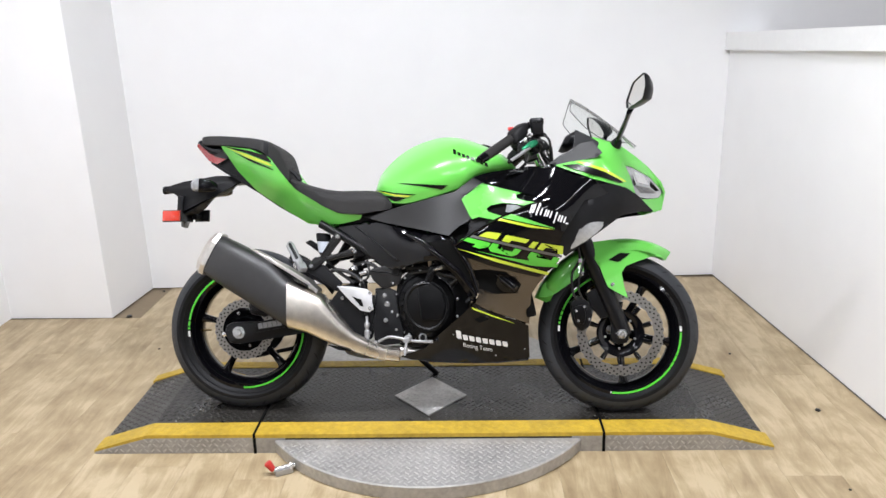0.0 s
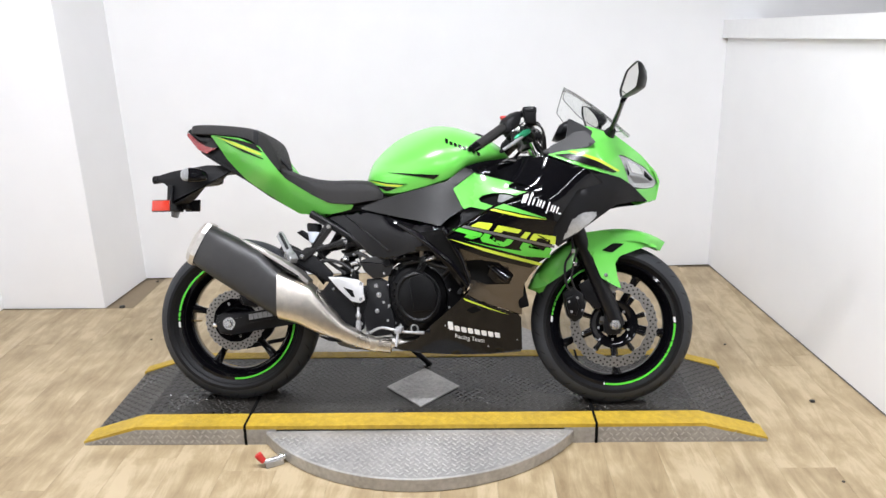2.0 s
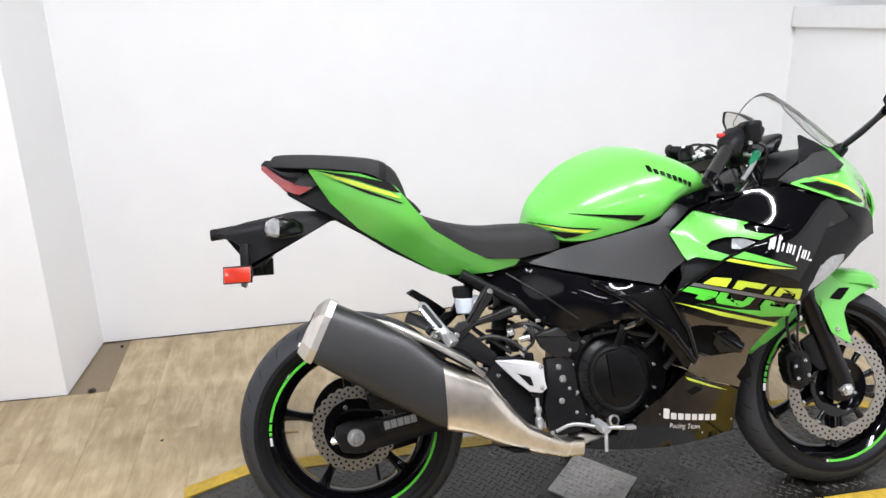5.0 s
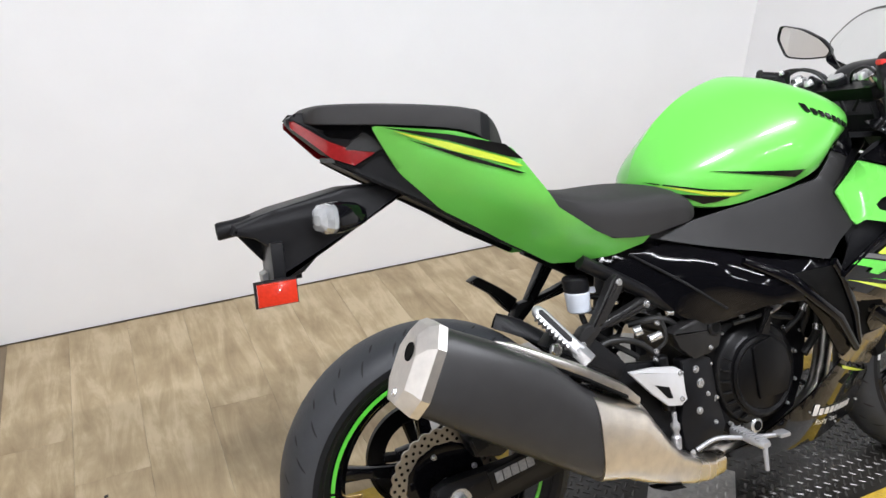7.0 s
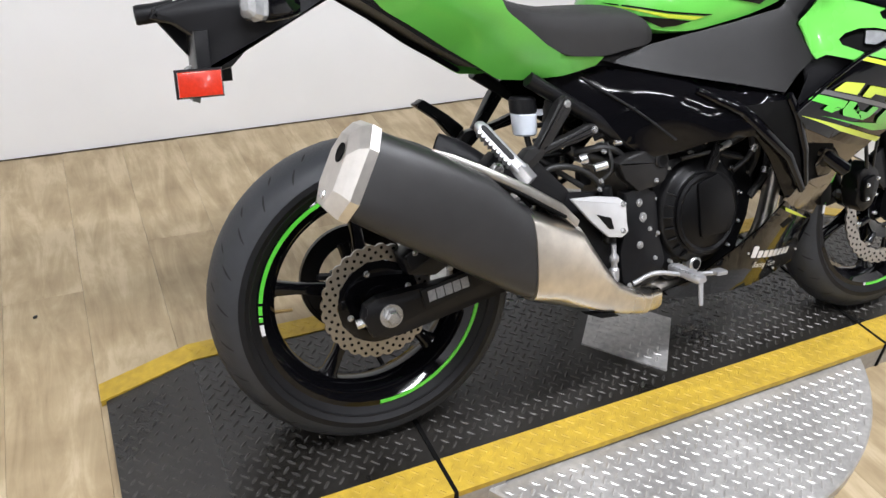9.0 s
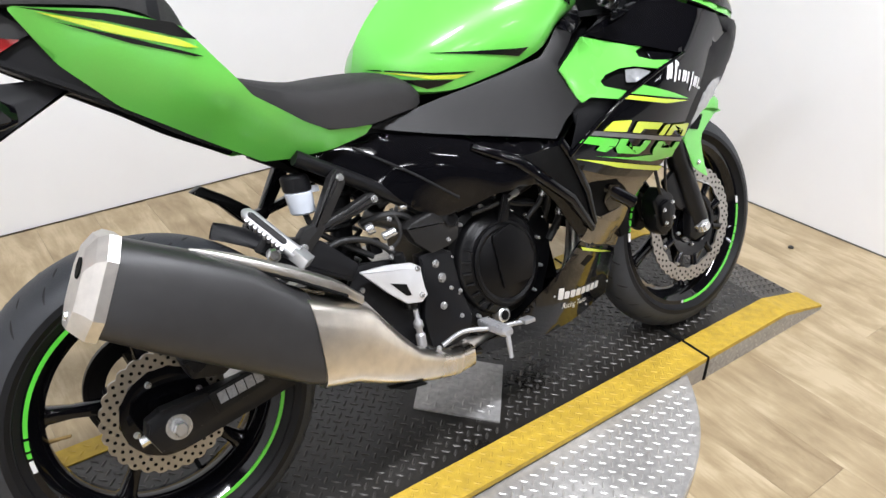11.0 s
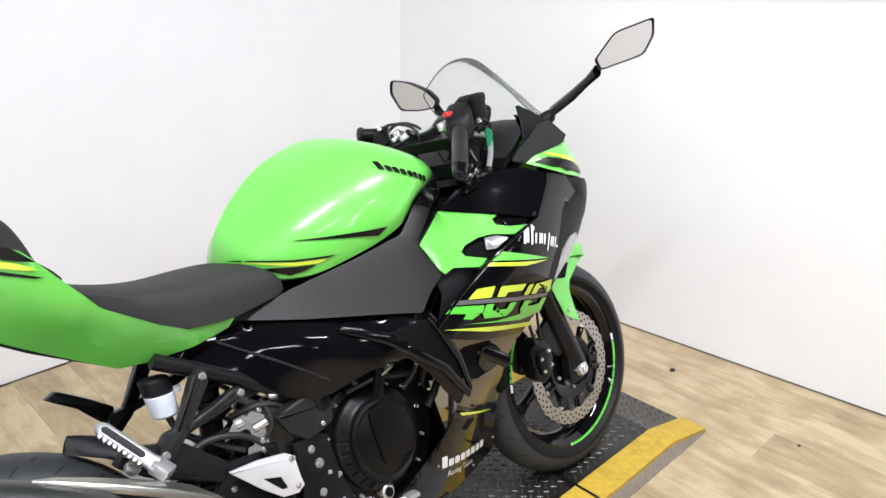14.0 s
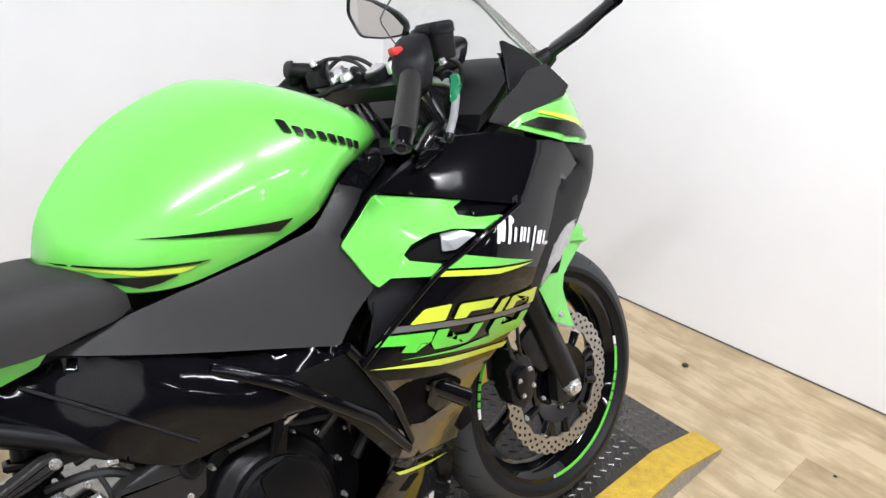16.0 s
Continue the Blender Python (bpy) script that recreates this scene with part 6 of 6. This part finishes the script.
for pts, r in (([(.44, -.10, .555), (.50, -.125, .575), (.56, -.12, .545), (.61, -.128, .515)], .0055), ([(.40, -.09, .53), (.45, -.118, .54), (.49, -.12, .52), (.50, -.115, .48)], .007), ([(.62, -.14, .50), (.70, -.150, .512), (.77, -.142, .535), (.83, -.13, .56)], .005), ([(.76, -.135, .46), (.80, -.145, .50), (.79, -.135, .56)], .006), ([(.82, -.128, .40), (.86, -.132, .45), (.87, -.12, .53)], .009), ([(.43, -.115, .47), (.46, -.128, .50), (.455, -.12, .55)], .004), ([(.66, -.128, .53), (.72, -.14, .50), (.78, -.138, .485)], .0045)):
    part("engine_hose", tube_bm(pts, r, 8), HOSE, engine, "black rubber hose")
for p, q, r in (((.425, -.118, .502), (.452, -.124, .508), .008), ((.398, -.112, .520), (.412, -.118, .524), .010), ((.70, -.152, .511), (.735, -.148, .522), .007), ((.472, -.122, .548), (.486, -.126, .548), .007), ((.80, -.145, .498), (.806, -.146, .512), .008), ((.855, -.134, .445), (.860, -.132, .458), .011)):
    part("hose_clamp", rod_bm(p, q, r, bev=.001), BOLT, engine, "silver hose clamp")
for p, sx, sy, sz in (((.43, -.11, .575), .03, .02, .022), ((.74, -.13, .55), .04, .02, .018), ((.57, -.12, .57), .035, .02, .02), ((.41, -.10, .485), .025, .02, .03), ((.845, -.125, .585), .03, .02, .03)):
    part("wire_connector", box_bm(*p, sx, sy, sz, .004), MATTE, engine, "black wire connector")
for x, z in ((.44, .535), (.48, .575), (.755, .552), (.84, .565), (.425, .465), (.50, .50), (.72, .482), (.845, .42)):
    bolt("engine_bolt", (x, -.130, z), .0055, engine, h=.008)
for k in range(7):
    a0 = 150 + k * 14
    part("cover_fin", rod_bm((.668 + .089 * math.cos(radians(a0)), -.158, .388 + .089 * math.sin(radians(a0))), (.668 + .104 * math.cos(radians(a0)), -.147, .388 + .104 * math.sin(radians(a0))), .0032, .0026, 8), ENGINE, cl)

# ---- swingarm, shock, rear brake ----
sw = part("swingarm", prism_bm([(-.052, .304), (-.045, .325), (-.024, .334), (.07, .338), (.142, .345), (.34, .398), (.47, .43), (.49, .40), (.47, .35), (.34, .318), (.152, .286), (.0, .260), (-.035, .266)], -.112, -.088, .006, .05), FRAME, bike, "black swingarm")
part("swingarm_left", prism_bm([(-.052, .304), (-.045, .325), (.07, .338), (.34, .398), (.47, .43), (.49, .40), (.47, .35), (.152, .286), (.0, .260)], .095, .118, .006, .05), FRAME, sw)
part("swingarm_bridge", box_bm(.40, 0, .375, .09, .20, .06, .01), FRAME, sw)
part("guard_plate", prism_bm([(.055, .335), (.15, .352), (.158, .318), (.062, .300)], -.1165, -.111, .002), MATTE, sw)
for k in range(5):
    part("label_bar", prism_bm([(.068 + k * .016, .331 + k * .0026), (.082 + k * .016, .3335 + k * .0026), (.0845 + k * .016, .3145 + k * .0026), (.0705 + k * .016, .312 + k * .0026)], -.1178, -.1162, 0), LABEL, sw, "pale grey label")
rc = part("rear_caliper", prism_bm([(.03, .395), (.07, .42), (.12, .405), (.125, .37), (.09, .352), (.04, .362)], -.108, -.058, .008, .1), FRAME, bike, "black rear brake caliper")
for x, z in ((.055, .40), (.10, .385), (.118, .362)):
    bolt("caliper_bolt", (x, -.107, z), .006, rc)
part("adjuster_bolt", rod_bm((-.06, -.10, .292), (-.042, -.10, .295), .008, seg=6), BOLT, sw)
fin = []
for x, z, w in ((.166, .577, .005), (.185, .570, .024), (.215, .556, .044), (.255, .528, .058), (.295, .492, .062), (.325, .455, .062)):
    arch = [(x - .010 * abs(q) ** 2, w * q, z - .022 * abs(q) ** 2.4) for q in (-1, -.75, -.5, -.25, 0, .25, .5, .75, 1)]
    fin.append(arch + [(a - .004, b * .96, c - .005) for a, b, c in arch[::-1]])
part("rear_hugger", loft_bm(fin), MATTE, bike, "matt black pointed rear tyre hugger")
shock = part("shock_absorber", rod_bm((.36, 0, .32), (.42, 0, .62), .022, bev=.003), FRAME, bike, "black rear shock with dark spring")
coil = [(.36 + .06 * k / 60 + .036 * math.cos(k * .84), .036 * math.sin(k * .84), .35 + .24 * k / 60) for k in range(61)]
part("spring", tube_bm(coil, .0055, 6, n=1), ENGINE, shock)
part("brake_hose", tube_bm([(.11, -.10, .42), (.20, -.10, .46), (.30, -.11, .50), (.345, -.12, .515), (.40, -.122, .50), (.44, -.125, .46), (.452, -.125, .41)], .0062, 10), HOSE, bike, "black rear brake hose")
resv = part("fluid_reservoir", rod_bm((.300, -.085, .572), (.300, -.085, .612), .022, .024, 20, bev=.003), RESERVOIR, bike, "translucent rear brake fluid reservoir")
part("reservoir_cap", rod_bm((.300, -.085, .610), (.300, -.085, .640), .025, .025, 16, bev=.004), MATTE, resv, "black ribbed cap")
part("reservoir_hose", tube_bm([(.302, -.085, .574), (.308, -.09, .545), (.33, -.10, .52), (.40, -.11, .47)], .006, 8), HOSE, resv)
part("reservoir_tab", box_bm(.325, -.092, .612, .022, .006, .012, .002), RESERVOIR, resv)

# passenger and rider foot rests
for s in (-1, 1):
    br = part("peg_bracket", prism_bm([(.318, .563), (.304, .541), (.270, .513), (.250, .518), (.262, .545), (.274, .556)], s * .142, s * .118, .004, .08), KNEE if s < 0 else FRAME, bike, "dark grey forked passenger peg bracket")
    part("bracket_arm", prism_bm([(.346, .638), (.356, .645), (.368, .638), (.366, .618), (.318, .558), (.288, .552)], s * .143, s * .122, .004, .08), KNEE if s < 0 else FRAME, br)
    part("bracket_arm", prism_bm([(.312, .560), (.360, .574), (.402, .590), (.418, .590), (.424, .574), (.38, .561), (.304, .543)], s * .142, s * .123, .004, .08), KNEE if s < 0 else FRAME, br)
    bolt("bracket_bolt", (.357, s * .141, .630), .009, br, axis=(0, s, 0))
    bolt("bracket_bolt", (.414, s * .141, .580), .008, br, axis=(0, s, 0))
    if s < 0:
        top, foot_end = Vector((.192, -.128, .598)), Vector((.248, -.196, .510))
        along = (foot_end - top).normalized()
        over = Vector((-.2, -.75, .62))
        over = (over - along * over.dot(along)).normalized()
        wide = along.cross(over)
        peg = part("passenger_peg", loft_bm([oval(top + along * t, wide, over, a, b, 3.2, 16) for t, a, b in ((-.012, .004, .004), (-.006, .010, .008), (.004, .0125, .010), (.085, .0125, .010), (.098, .014, .012))]), PEGMETAL, bike, "folded silver passenger foot peg")
        part("peg_groove", loft_bm([oval(top + along * t + over * .0095, wide, over, a, .0016, 2.6, 12) for t, a in ((.0, .002), (.004, .0055), (.072, .0055), (.076, .002))]), MATTE, peg, "dark groove along the peg")
        for k in range(9):
            q = top + along * (.006 + k * .0088) + wide * .0125
            part("peg_rib", rod_bm(q - over * .006, q + over * .0105, .0028, .0028, 8), PEGMETAL, peg)
        part("peg_block", box_bm(*(top + along * .106), .030, .026, .022, .003, turn=along.to_track_quat("X", "Z").to_matrix().to_4x4()), PEGMETAL, peg, "cast silver peg end")
        bolt("shock_bolt", (.212, -.135, .527), .014, bike, label="silver linkage bolt")
        part("hanger", prism_bm([(.19, .535), (.215, .555), (.30, .53), (.36, .47), (.34, .44), (.23, .50)], -.132, -.10, .006, .1), MATTE, bike, "black muffler hanger bracket")
    else:
        peg = part("passenger_peg", prism_bm([(.178, .612), (.200, .622), (.245, .592), (.285, .560), (.262, .532), (.245, .552), (.225, .578)], .145, .172, .005, .1), FRAME, bike, "folded black passenger foot peg")
    bolt("peg_pivot", (.262, s * .146, .527), .008, br, axis=(0, s, 0))

heel = part("heel_guard", prism_bm([(.345, .461), (.40, .459), (.452, .450), (.470, .437), (.462, .424), (.438, .422), (.446, .410), (.468, .398), (.470, .382), (.455, .372), (.424, .378), (.39, .41)], -.156, -.146, .003, .08), ALU, bike, "silver cast heel guard")
part("heel_slot", prism_bm([(.398, .426), (.430, .415), (.436, .392), (.425, .394)], -.1572, -.1555, 0), DARK, heel, "dark triangular cut-out")
bolt("heel_bolt", (.460, -.155, .437), .006, heel)
bolt("heel_bolt", (.457, -.155, .386), .006, heel)
foot = part("rider_peg", loft_bm([oval((.595, y, .280), (1, 0, 0), (0, 0, 1), a, b, 3, 14) for y, a, b in ((-.135, .010, .009), (-.15, .013, .009), (-.222, .014, .008), (-.228, .010, .005))]), PEGMETAL, bike, "silver rider foot peg")
for k in range(9):
    part("peg_rib", box_bm(.595, -.146 - k * .0088, .2885, .022, .0036, .005, .001), PEGMETAL, foot)
part("peg_feeler", rod_bm((.595, -.222, .278), (.590, -.232, .232), .0055, .0045, 10, bev=.001), PEGMETAL, foot)
pedal = part("brake_pedal", tube_bm([(.485, -.150, .272), (.53, -.162, .288), (.60, -.176, .276), (.665, -.186, .272)], .0048, 12), PEGMETAL, bike, "silver rear brake pedal")
part("pedal_tip", box_bm(.676, -.190, .274, .030, .024, .009, .003), PEGMETAL, pedal)
mc = part("master_cylinder", lathe_bm([(.0, .0), (.009, .0), (.010, .006), (.010, .024), (.0065, .028), (.0065, .036), (.0095, .040), (.0095, .050), (.005, .056), (.005, .075), (.0, .075)], (0, 0, 0), 18, closed=False), PEGMETAL, bike, "silver rear master cylinder rod")
mc.data.transform(Matrix.Translation((.444, -.142, .283)) @ Matrix.Rotation(radians(90), 4, "X"))
part("push_rod", rod_bm((.446, -.135, .285), (.450, -.14, .262), .004), PEGMETAL, mc)
part("clevis", box_bm(.452, -.143, .262, .022, .018, .018, .003), BOLT, mc)
part("cylinder_body", rod_bm((.438, -.132, .47), (.440, -.134, .36), .013, bev=.003), ENGINE, mc)
for p in ((.43, -.13, .48), (.452, -.13, .30), (.475, -.15, .27)):
    bolt("link_bolt", p, .006, bike)
inner = part("inner_guard", prism_bm([(.31, .40), (.36, .465), (.44, .455), (.47, .36), (.46, .28), (.40, .26), (.34, .33)], -.12, -.105, .004, .1), MATTE, bike, "matt black inner guard plate")
bolt("guard_bolt", (.357, -.119, .418), .006, inner)

# ---- exhaust ----
AX = Vector((.315, 0, -.17)).normalized()
UPV = Vector((.17, 0, .315)).normalized()


def ex(t, l):
    """A place t metres along the muffler, at the lateral offset l."""
    return Vector((-.066, l, .570)) + AX * t


def octa(c, u, h, w, k=.42):
    """An eight-sided section with half height h along u and half width w."""
    c, u, s = Vector(c), Vector(u).normalized(), Vector((0, 1, 0))
    return [c + u * (h * a) + s * (w * b2) for a, b2 in ((k, 1), (1, k), (1, -k), (k, -1), (-k, -1), (-1, -k), (-1, k), (-k, 1))]


muf = part("muffler", loft_bm([oval(ex(t, l), UPV, (0, 1, 0), h, w, 3.2, 32) for t, l, h, w in ((-.006, -.192, .066, .046), (.0, -.192, .070, .050), (.10, -.198, .076, .056), (.20, -.204, .080, .060))] + [oval((.190, -.209, .415), (.12, 0, 1), (0, 1, 0), .078, .062, 3.2, 32), oval((.212, -.209, .404), (.03, 0, 1), (0, 1, 0), .080, .063, 3.2, 32)]), MUFFLER, bike, "matt black muffler with steel ends")
endc = part("end_cap", loft_bm([octa(ex(t, l) + UPV * o, UPV, h, w, k) for t, l, o, h, w, k in ((.012, -.192, 0, .0745, .053, .55), (-.004, -.192, 0, .0745, .053, .55), (-.016, -.188, -.002, .068, .046, .52), (-.027, -.184, -.010, .056, .038, .48), (-.0275, -.184, -.010, .052, .034, .48))]), STEEL, muf, "brushed stainless muffler end cap", smooth=False)
part("outlet", rod_bm(ex(-.022, -.196) + UPV * .018, ex(-.0295, -.196) + UPV * .018, .016, .015, 20), DARK, endc, "dark exhaust outlet")
bolt("cap_bolt", ex(-.026, -.190) + UPV * -.050, .008, endc, axis=tuple(-AX))
for o in (-.055, .058):
    bolt("cap_rivet", ex(0, -.232) + UPV * o * .8, .004, endc)
colr = part("collector", loft_bm([oval(c, u, (0, 1, 0), h * .97, w, 3.4, 32) for c, u, h, w in (
    ((.205, -.209, .404), (.03, 0, 1), .083, .066), ((.285, -.206, .372), (.40, 0, .92), .070, .060), ((.335, -.199, .322), (.60, 0, .80), .048, .050), ((.385, -.188, .284), (.60, 0, .80), .033, .040), ((.44, -.172, .256), (.52, 0, .85), .027, .032), ((.50, -.150, .232), (.3, 0, .95), .024, .027), ((.56, -.125, .222), (.1, 0, 1), .023, .025))]), COLLECTOR, muf, "brushed stainless exhaust collector")
part("heat_shield", loft_bm([oval(c, (.47, 0, .88), (0, 1, 0), h, w, 6, 20) for c, h, w in (((.070, -.196, .584), .0015, .003), ((.098, -.205, .572), .005, .014), ((.135, -.212, .553), .007, .022), ((.21, -.218, .512), .009, .030), ((.268, -.220, .474), .010, .036), ((.300, -.214, .444), .008, .036))]), STEEL, muf, "brushed steel heat shield strip")
# solid dark strip in place of the shaded gap under the shield
part("shield_seam", loft_bm([oval(c, (.47, 0, .88), (0, 1, 0), .0035, w, 5, 12) for c, w in (((.10, -.206, .563), .015), ((.21, -.219, .501), .032), ((.272, -.222, .462), .039))]), DARK, muf, "dark strip standing in for shade in the gap below the heat shield")
part("pipe_slot", prism_bm([(.325, .268), (.36, .262), (.40, .248), (.36, .252)], -.222, -.205, 0), DARK, colr)
part("link_pipe", tube_bm([(.50, -.15, .235), (.42, -.06, .23), (.36, .0, .235)], .024, 14), STEEL, muf)

# ---- side stand ----
st = part("side_stand", tube_bm([(.52, .12, .255), (.60, .20, .175), (.675, .272, .100)], .011, 12), FRAME, bike, "black steel side stand")
part("stand_foot", box_bm(.682, .278, .096, .06, .045, .010, .003, turn=Matrix.Rotation(radians(18), 4, "X")), FRAME, st)
part("stand_bracket", box_bm(.52, .115, .265, .05, .03, .05, .005), FRAME, st)


# ---- the bike's parts drawn into their true places, by how far each stretch of it sits off ----
OFF = [(.80, .745, .008, -.020, .008), (1.09, .75, .010, -.008, -.008), (1.165, .668, .0, -.014, -.006), (.79, .582, .004, -.007, .0), (.784, .305, .003, -.010, -.014), (1.049, .203, -.003, .022, -.016), (.585, .752, -.009, -.015, -.004), (.30, .668, -.010, .002, .008), (.50, .41, .020, .002, -.010), (.65, .33, .019, -.004, -.009), (.357, .63, .003, .010, .0), (.563, .506, .006, .003, -.002), (-.298, .688, -.010, .010, .008), (-.205, .972, .0, .020, .020), (.85, .91, .004, -.012, -.009), (1.50, .68, .014, .015, .006), (1.37, .29, -.007, .006, -.013), (0, .30, -.006, -.014, -.014), (1.20, 1.10, .006, .0, .0)]
SHIFT = [tps([(q[0], q[1], q[k]) for q in OFF], .004) for k in (2, 3, 4)]
for hub, c, out in ((rear, RAX, .026), (front, FAX, -.019)):
    move = [f(c[0], c[2]) for f in SHIFT]
    for ob in [hub] + hub.children_recursive:
        ob.data.transform(Matrix.Translation((move[0], move[1] + out, move[2])))
for thing in (fender, cal):
    for ob in [thing] + thing.children_recursive:
        ob.data.transform(Matrix.Translation((0, -.017, 0)))
turning = set([rear, front] + rear.children_recursive + front.children_recursive)
for ob in bike.children_recursive:
    if ob not in turning:
        for v in ob.data.vertices:
            x, z = v.co.x, v.co.z
            v.co += Vector([f(x, z) for f in SHIFT])


# ---- floor planks ----
PW, PL = 0.182, 1.22


def plank_mesh(length):
    bm = box_bm(0, 0, -0.0052, PW - 0.0005, length - 0.0005, 0.0104)
    bmesh.ops.bevel(bm, geom=[e for e in bm.edges if e.verts[0].co.z > -0.001 and e.verts[1].co.z > -0.001], offset=0.0003, segments=1, affect="EDGES")
    me = bpy.data.meshes.new("plank")
    bm.to_mesh(me)
    bm.free()
    me.materials.append(WOOD)
    return me


CUTS = {}
rng = random.Random(7)
x = -1.6
while x < 2.5:
    top = 1.453 + 0.03 * (x + 0.958) if x > -1.0 else 1.01
    y = top + round(rng.random() * PL, 2)
    while y > -5.0:
        hi, lo = min(y, top), max(y - PL, -5.0)
        size = round(hi - lo, 2)
        if size >= 0.05:
            if size not in CUTS:
                CUTS[size] = plank_mesh(size)
            ob = new("plank", CUTS[size])
            ob.location = (x + PW / 2, (hi + lo) / 2, 0)
            ob.parent = FLOOR
        y -= PL
    x += PW
